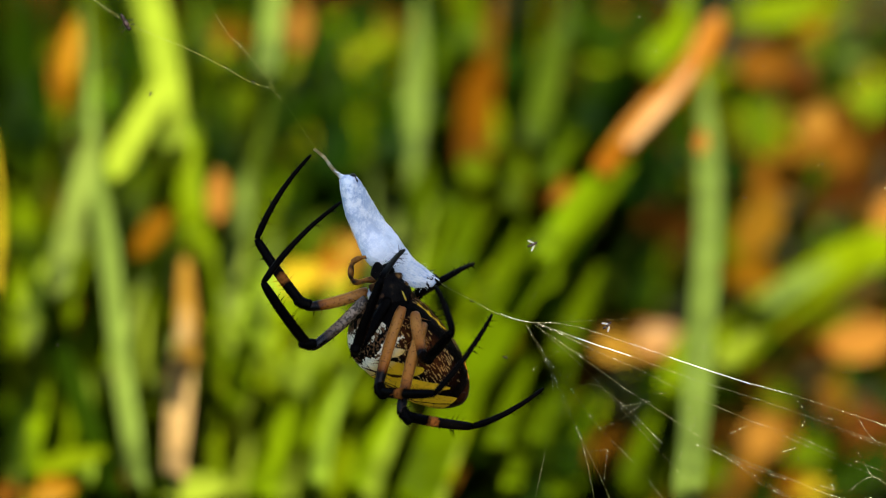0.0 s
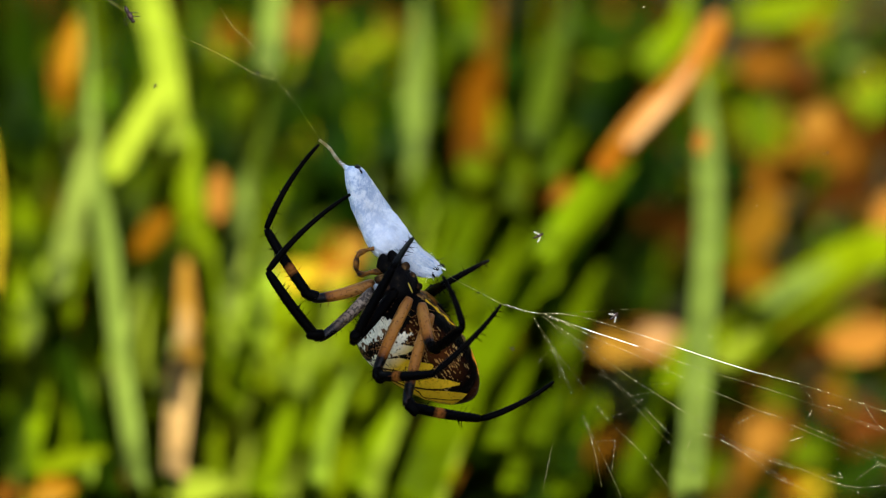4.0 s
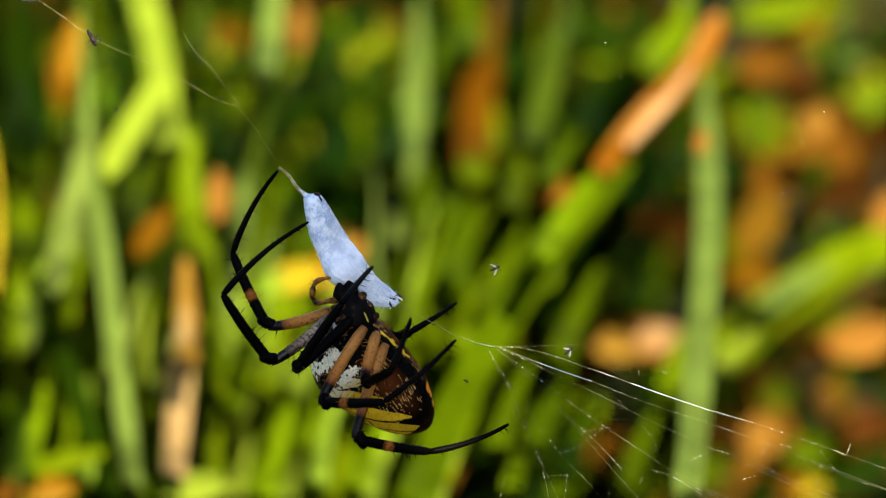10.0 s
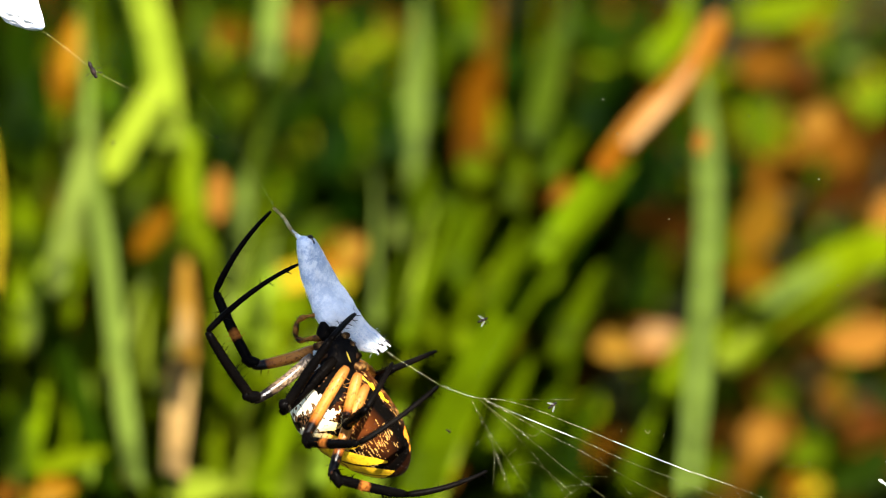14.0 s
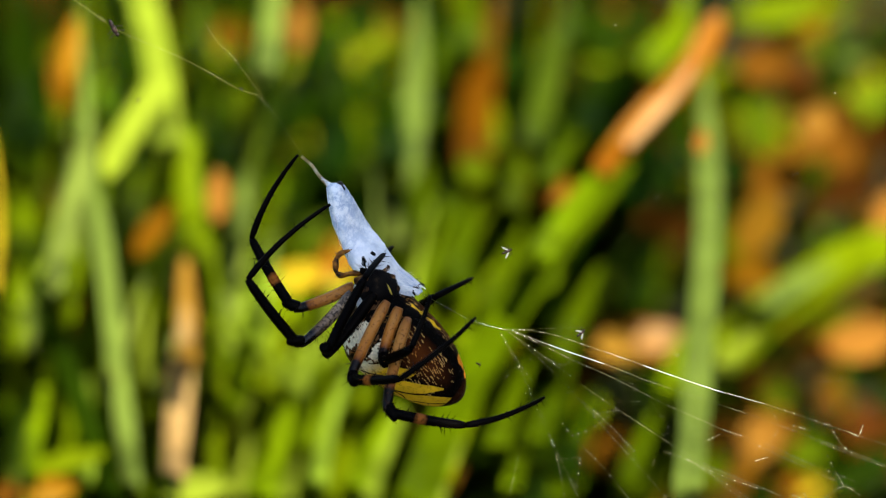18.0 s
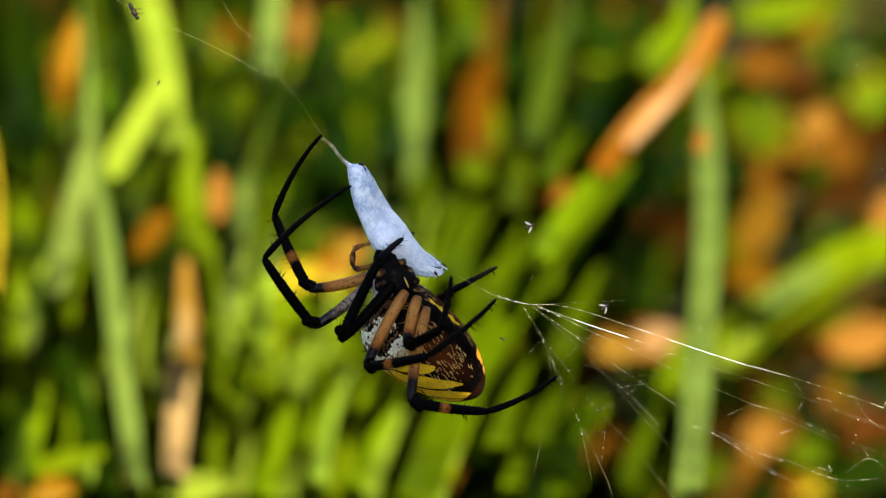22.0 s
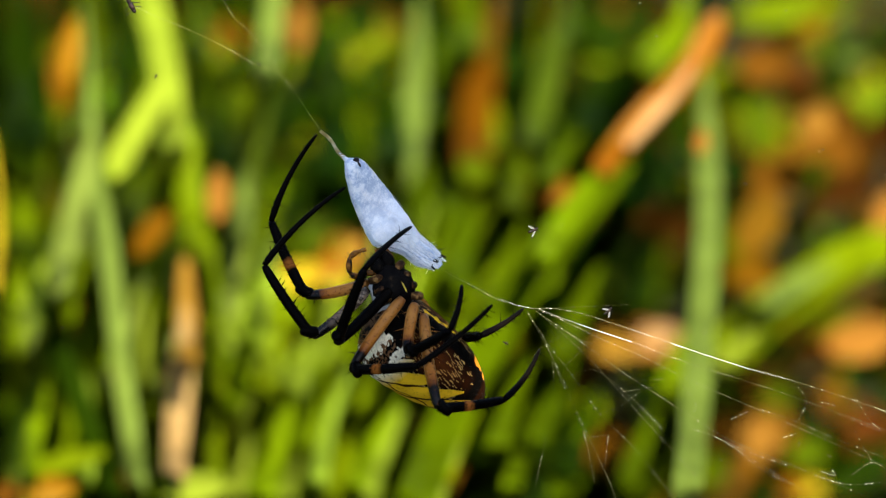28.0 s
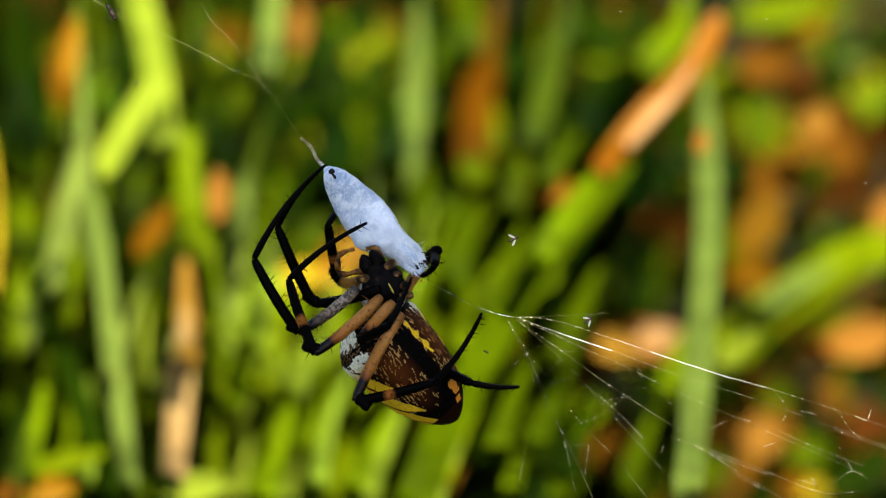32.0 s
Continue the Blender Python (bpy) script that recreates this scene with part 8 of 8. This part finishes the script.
STEPS = {
    "a": [
        (0, -4.1, -24.2, -8.8, -13.2, -0.2, -0.5),
        (6, -2.3, -23.6, -7.8, -12.8, 0, -0.4),
        (9, -1.1, -23.3, -6.5, -12.5, 0, -0.3),
        (13, -2.6, -23.7, -7.8, -12.7, 0, -0.4),
        (19, -1, -22.2, -6.7, -11.5, 0.2, 0.8),
        (23, -1.8, -21.7, -6.6, -10.6, 0.8, 0.8),
        (25, -1.8, -22.7, -6.6, -11.7, 0.7, 0.7),
        (28, -1.9, -23.8, -6.7, -12.7, 0.2, 0),
        (28.5, 0.1, -22.2, -4.1, -11.3, 0.6, 0),
        (29, 1.5, -20.8, -2.3, -10.2, 1.2, 0.7),
        (29.5, 12.2, -17.3, 13.4, -10.2, 21.2, -6.7),
        (30, 11.9, -17.7, 14.8, -10.6, 20.9, -8.2),
        (31, 6, -22.1, 3.9, -14.6, 10.2, -6.2),
        (32, 5.9, -20.6, 4.7, -12.2, 9.7, -6.4)],
    "b": [
        (0, -1, -30, -7.2, -19.8, 4.4, -7.8),
        (6, 0.1, -28.9, -7.6, -18.9, 4.7, -8.2),
        (9, -0.3, -28.5, -7.1, -18.6, 4.7, -7.8),
        (13, -0.8, -28.2, -7.9, -18.3, 4.7, -7.9),
        (19, 0.9, -27.2, -6.6, -17.6, 5, -6.4),
        (23, -0.8, -27.2, -7.7, -17.2, 5.3, -6.8),
        (25, 0.1, -27.1, -7, -17.1, 5.3, -6.7),
        (28, -0.2, -29.6, -7.2, -19.2, 4.6, -7.8),
        (28.5, -1.2, -28.2, -6.6, -17.8, 4.8, -8),
        (29, -1.3, -27.8, -6.9, -15.6, 3.8, -3.3),
        (29.5, -1.8, -28, -7.2, -16.5, 3.5, -3.2),
        (30, 0.7, -28.7, -6.2, -17.2, 4.2, -3.8),
        (31, 0.2, -28.3, -6.3, -16.9, 4.2, -3.6),
        (32, 0.3, -28.1, -6, -17.2, 4, -3.7)],
    "c": [
        (0, 6.1, -30.2, 10.2, -19, 13.2, -15.1),
        (6, 4.3, -29.3, 11.2, -18.5, 13.8, -14.3),
        (9, 3.1, -29.5, 9.8, -20.1, 14.1, -14.2),
        (13, 3.6, -29.3, 10.7, -17.6, 13.7, -14.4),
        (19, 4.8, -28.7, 10.1, -17.3, 14.1, -12.4),
        (23, 3.2, -29.3, 9.2, -16.8, 14, -13.9),
        (25, 4.2, -29.3, 8.8, -20, 14, -13.3),
        (28, 3.5, -30.4, 7.7, -19.6, 14.1, -13.6),
        (28.5, -0.5, -28.7, -2.7, -16.6, 11.2, -9.5),
        (29, 0.6, -27.2, -5, -16.7, 4.9, -7.7),
        (29.5, 1.8, -27.5, -4.7, -16.9, 4.4, -7.5),
        (30, 2.3, -23.9, 0.2, -11.8, 5.4, -6.4),
        (31, 2.2, -23.6, -3.3, -12.1, 3.9, -3.6),
        (32, 2.3, -23.9, -2.8, -12.4, 4.7, -3.5)],
    "d": [
        (0, 9.4, -35.5, 17.8, -35.2, 25.9, -24.2),
        (6, 7.4, -33.8, 16, -32.9, 26.3, -24.2),
        (9, 7, -33.9, 16.6, -33.4, 26.4, -24.7),
        (13, 7.1, -33.2, 15.4, -32.3, 26, -23.8),
        (19, 8.5, -31.6, 15.8, -31, 26.3, -22.5),
        (23, 6.9, -33.3, 16.3, -31, 25.9, -23.3),
        (25, 7.3, -32.3, 15.9, -30, 26.2, -22.2),
        (28, 5.6, -34.2, 15.2, -33.3, 25.8, -24.8),
        (28.5, 5.9, -28, 9.8, -17, 17, -9.9),
        (29, 4.6, -27.2, 6.2, -14.8, 15, -8.3),
        (29.5, 0.7, -26.5, 1.9, -13.3, 13.2, -7.7),
        (30, 0.4, -28.5, -0.6, -17, 12.1, -7.5),
        (31, 2.2, -30.2, -0.7, -18.8, 12, -10.7),
        (32, 3.2, -30.8, -0.9, -20.2, 11.3, -11.4)],
    "e": [
        (0, 16.2, -31.1, 20.2, -26.5, 17.8, -20.2),
        (6, 16.3, -30.6, 21, -27.4, 18, -20),
        (9, 13.3, -31.1, 17.7, -29.2, 20.1, -21.5),
        (13, 13.1, -30.6, 15.9, -27.3, 19.2, -21.2),
        (19, 12.6, -29.1, 17.3, -27.2, 19.9, -19.4),
        (23, 13.4, -30.2, 18.4, -27.2, 19.4, -20),
        (25, 13.4, -29.2, 17.3, -26.7, 19.5, -19.6),
        (28, 13.7, -31.8, 19.8, -28.3, 21.5, -22.1),
        (28.5, 12.3, -30.5, 18.8, -28.5, 21.1, -22.4),
        (29, 11.2, -31.2, 18.9, -28.1, 21, -22.2),
        (29.5, 9.2, -29.2, 17.2, -27.8, 20.5, -22.1),
        (30, 9, -29.5, 16.9, -27.7, 19.8, -23.5),
        (31, 10.2, -28.3, 14.3, -25.4, 17.2, -18.8),
        (32, 9.7, -28.9, 14.2, -26.4, 17.2, -19.8)],
    "f": [
        (0, 12.8, -38.6, 23.2, -40.7, 33.6, -35.3),
        (6, 12.4, -38.5, 23.5, -40.8, 34.2, -35.8),
        (9, 12.5, -39.2, 23.2, -41.2, 35.2, -36.9),
        (13, 11, -38.1, 21.9, -40.4, 33.5, -36.3),
        (19, 14.1, -36, 25.6, -38, 37.2, -33.8),
        (23, 13.7, -38.5, 24.4, -40, 34.4, -34.8),
        (25, 14, -37.5, 24.7, -38.8, 34.9, -33.8),
        (28, 18.1, -39.6, 27.7, -38.8, 33.2, -31.8),
        (28.5, 16.5, -40.8, 26.8, -39.8, 34.2, -31.3),
        (29, 13.1, -39.3, 23.1, -33.5, 27.5, -23.5),
        (29.5, 9.2, -38.2, 20.5, -35.7, 28.5, -24.2),
        (30, 8.2, -38.3, 19.4, -33.1, 25.7, -25.6),
        (31, 8.9, -37.9, 20.6, -35.4, 27.2, -25),
        (32, 9, -37.7, 20.9, -34.8, 27.3, -25)],
    "g": [
        (0, 14.8, -21.9, 18.6, -19.6, 23.6, -17.1),
        (6, 15.3, -24.3, 18.2, -22.2, 25.5, -18.4),
        (9, 16.7, -25.4, 19.9, -24.2, 26.9, -19.3),
        (13, 15.6, -24.8, 18.5, -23.2, 25.4, -20.2),
        (19, 16.9, -22.2, 20.6, -19.6, 26.2, -16.8),
        (23, 16.8, -24.8, 19.2, -23.1, 26.6, -19.3),
        (25, 17.3, -23.3, 19.2, -22.1, 26.2, -19),
        (28, 20.2, -30, 24.3, -29.6, 30.8, -25.8),
        (28.5, 20.9, -29.2, 25.9, -28.8, 32, -26.8),
        (29, 21.8, -34.3, 25.6, -35, 33.2, -34.6),
        (29.5, 21.3, -35.7, 25.1, -35.7, 34.2, -31.8),
        (30, 20.2, -35.2, 24.4, -35.2, 34.2, -33.1),
        (31, 21, -35.4, 25.6, -36, 33.9, -36),
        (32, 21.3, -35.2, 25.9, -35.3, 33, -36.2)],
    "h": [
        (0, 16.9, -24.8, 17.8, -28.2, 15.2, -26.5),
        (6, 17, -24.8, 17.8, -28.1, 15.3, -26.4),
        (9, 16.7, -24.2, 17.6, -27.5, 15.1, -25.9),
        (13, 16.4, -24.8, 17.2, -28.2, 14.7, -26.5),
        (19, 18.1, -22.1, 19, -25.5, 16.5, -23.9),
        (23, 16.8, -24.8, 17.6, -28.1, 15.1, -26.4),
        (25, 16.8, -24.6, 17.6, -27.9, 15.1, -26.2),
        (28, 16.8, -26.7, 17.7, -30, 15.2, -28.3),
        (28.5, 17.2, -27, 18, -29.5, 15.5, -27.8),
        (29, 17.7, -24.3, 18.5, -26.8, 16.8, -25.2),
        (29.5, 20.5, -23.2, 18.8, -24.8, 16.3, -24.8),
        (30, 22.8, -22, 20.2, -22.7, 17.8, -23.9),
        (31, 22.4, -21.4, 22.7, -19.8, 18.5, -20.2),
        (32, 20.1, -16.2, 20.5, -18.1, 18.4, -19.8)],
}


def joints(key, row, hip, before=None):
    """Hip, knee, ankle and tip in space, with the pieces' true lengths kept."""
    lengths, aims = LEGS[key][0], LEGS[key][1]
    if row[0] > (29.2 if key == "a" else 28.2):
        aims = LATER.get(key, aims)
    if key in LATER and row[0] > 28.2:
        before = None
    pts = [hip]
    for k in range(3):
        p = pts[-1]
        dx, dz = row[1 + 2 * k] - p.x, row[2 + 2 * k] - p.z
        d = math.hypot(dx, dz)
        s = min(1.0, lengths[k] * 0.998 / max(d, 1e-6))
        dx, dz = dx * s, dz * s
        dy = math.sqrt(max(0.0, lengths[k] ** 2 - dx * dx - dz * dz))
        y = min((p.y + dy, p.y - dy), key=lambda v: abs(v - aims[k]) * (0.3 if before else 1.0) + (abs(v - before[k + 1].y) if before else 0.0))
        pts.append(Vector((p.x + dx, y, p.z + dz)))
    return pts


def filled(rows):
    """The same rows with steps of at most 0.8 s, so that the joints stay together."""
    out = [rows[0]]
    for a, b in zip(rows, rows[1:]):
        n = math.ceil((b[0] - a[0]) / 0.8 - 1e-6)
        out.extend(tuple(p + (q - p) * k / n for p, q in zip(a, b)) for k in range(1, n + 1))
    return out


def along(a, b, away):
    """The pose of a piece from a to b, bowed away from a point."""
    z = (b - a).normalized()
    x = (a + b) * 0.5 - away
    x = x - z * x.dot(z)
    x = x.normalized() if x.length > 1e-6 else z.orthogonal().normalized()
    m = Matrix((x, z.cross(x), z)).transposed().to_4x4()
    return Matrix.Translation(a * MM) @ m


TWIST = [(0, -48), (3, -48), (6, -26), (7, -36), (9, -48), (11, -44), (11.5, -16), (12, -18), (12.6, -36), (13.7, -46), (19, -48), (23, -50), (25.5, -46), (28, -28), (29, -14), (30, -6), (32, 2)]


def twist_at(t):
    for (a, p), (b, q) in zip(TWIST, TWIST[1:]):
        if t <= b:
            return p + (q - p) * (t - a) / (b - a)
    return TWIST[-1][1]


def drifting(sway, rows):
    """The swing of the web with a slow shift of its own."""
    times, right, up = zip(*rows)
    return [(t, m @ Matrix.Translation(Vector((np.interp(t, times, right), 0, np.interp(t, times, up))) * MM)) for t, m in sway]


def motions():
    sway = sway_rows()
    # the silk gives way on either side of the spider: seconds, millimetres right and up
    upper = drifting(sway, [(0, 0, 0), (7, -0.1, 0.3), (13, 0.3, 0.5), (19, 0.7, 0.6), (32, 0.7, 0.7)])
    lower = drifting(sway, [(0, 0, 0), (14.5, 0, 0), (16.5, -1.2, 0.9), (20, -1.1, 1.0), (22, -0.9, 1.7), (23, -1.5, 0.9), (25.5, -0.5, 1.6), (27.5, 0, 0.3), (29, 0, 0), (32, 0, 0)])
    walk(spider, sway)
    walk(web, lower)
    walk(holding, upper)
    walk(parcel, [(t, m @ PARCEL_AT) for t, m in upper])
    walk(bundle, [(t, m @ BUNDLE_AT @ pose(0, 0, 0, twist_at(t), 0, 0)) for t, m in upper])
    gust = [(0, 0), (2, 0), (7, 0), (8, -0.12), (10, -0.22), (11, -0.12), (12, 0.03), (14, -0.16), (17, -0.26), (19, -0.25), (20, -0.2), (21, -0.04), (23, -0.1), (25, -0.15), (28, 0), (30, 0), (31, -0.05), (32, -0.4)]
    for ob, share in SWAYING:
        at = Matrix.Translation(ob.location)
        walk(ob, [(t, at @ pose(0, 0, 0, 0, a * share, 0)) for t, a in gust])
    at = Matrix.Translation(shade_plant.location)
    walk(shade_plant, [(t, at @ pose(0, 0, 0, a, c, 0)) for t, a, c in SHADE_SWAY])
    for ob, at in CAUGHT:
        walk(ob, [(t, m @ at) for t, m in (lower if at.translation.x > 0 else upper)])
    for ob in [thorax] + PALPS:
        walk(ob, [(t, body_pose(x, z, 0.3, a, r, 0)) for t, x, z, a, r in THORAX_ROWS])
    walk(abdomen, [(t, body_pose(x + 0.3, z - 0.3, 3.4, a, r, -10, 18 if t < 28.2 else 6)) for t, x, z, a, r in ABDOMEN_ROWS])
    for key, rows in STEPS.items():
        keyed = [[], [], [], []]
        before = None
        for row, body in zip(filled(rows), filled(THORAX_ROWS)):
            hx, hy, hz = LEGS[key][2]
            if key in "def":
                hx -= 2.0 * min(1.0, max(0.0, (24 - body[4]) / 20))
            before = hip, knee, ankle, tip = joints(key, row, Vector((body[1] + hx, hy, body[2] + hz)), before)
            keyed[0].append((row[0], along(hip, knee, ankle)))
            back = knee - (knee - hip).normalized() * 1.1
            keyed[1].append((row[0], along(back, knee + (ankle - knee).normalized() * 1.1, (hip + ankle) * 0.5)))
            keyed[2].append((row[0], along(knee, ankle, hip)))
            keyed[3].append((row[0], along(ankle, tip, knee + (hip - knee) * 0.5)))
        for piece, k in zip(LEG_PIECES[key], keyed):
            walk(piece, k)


motions()
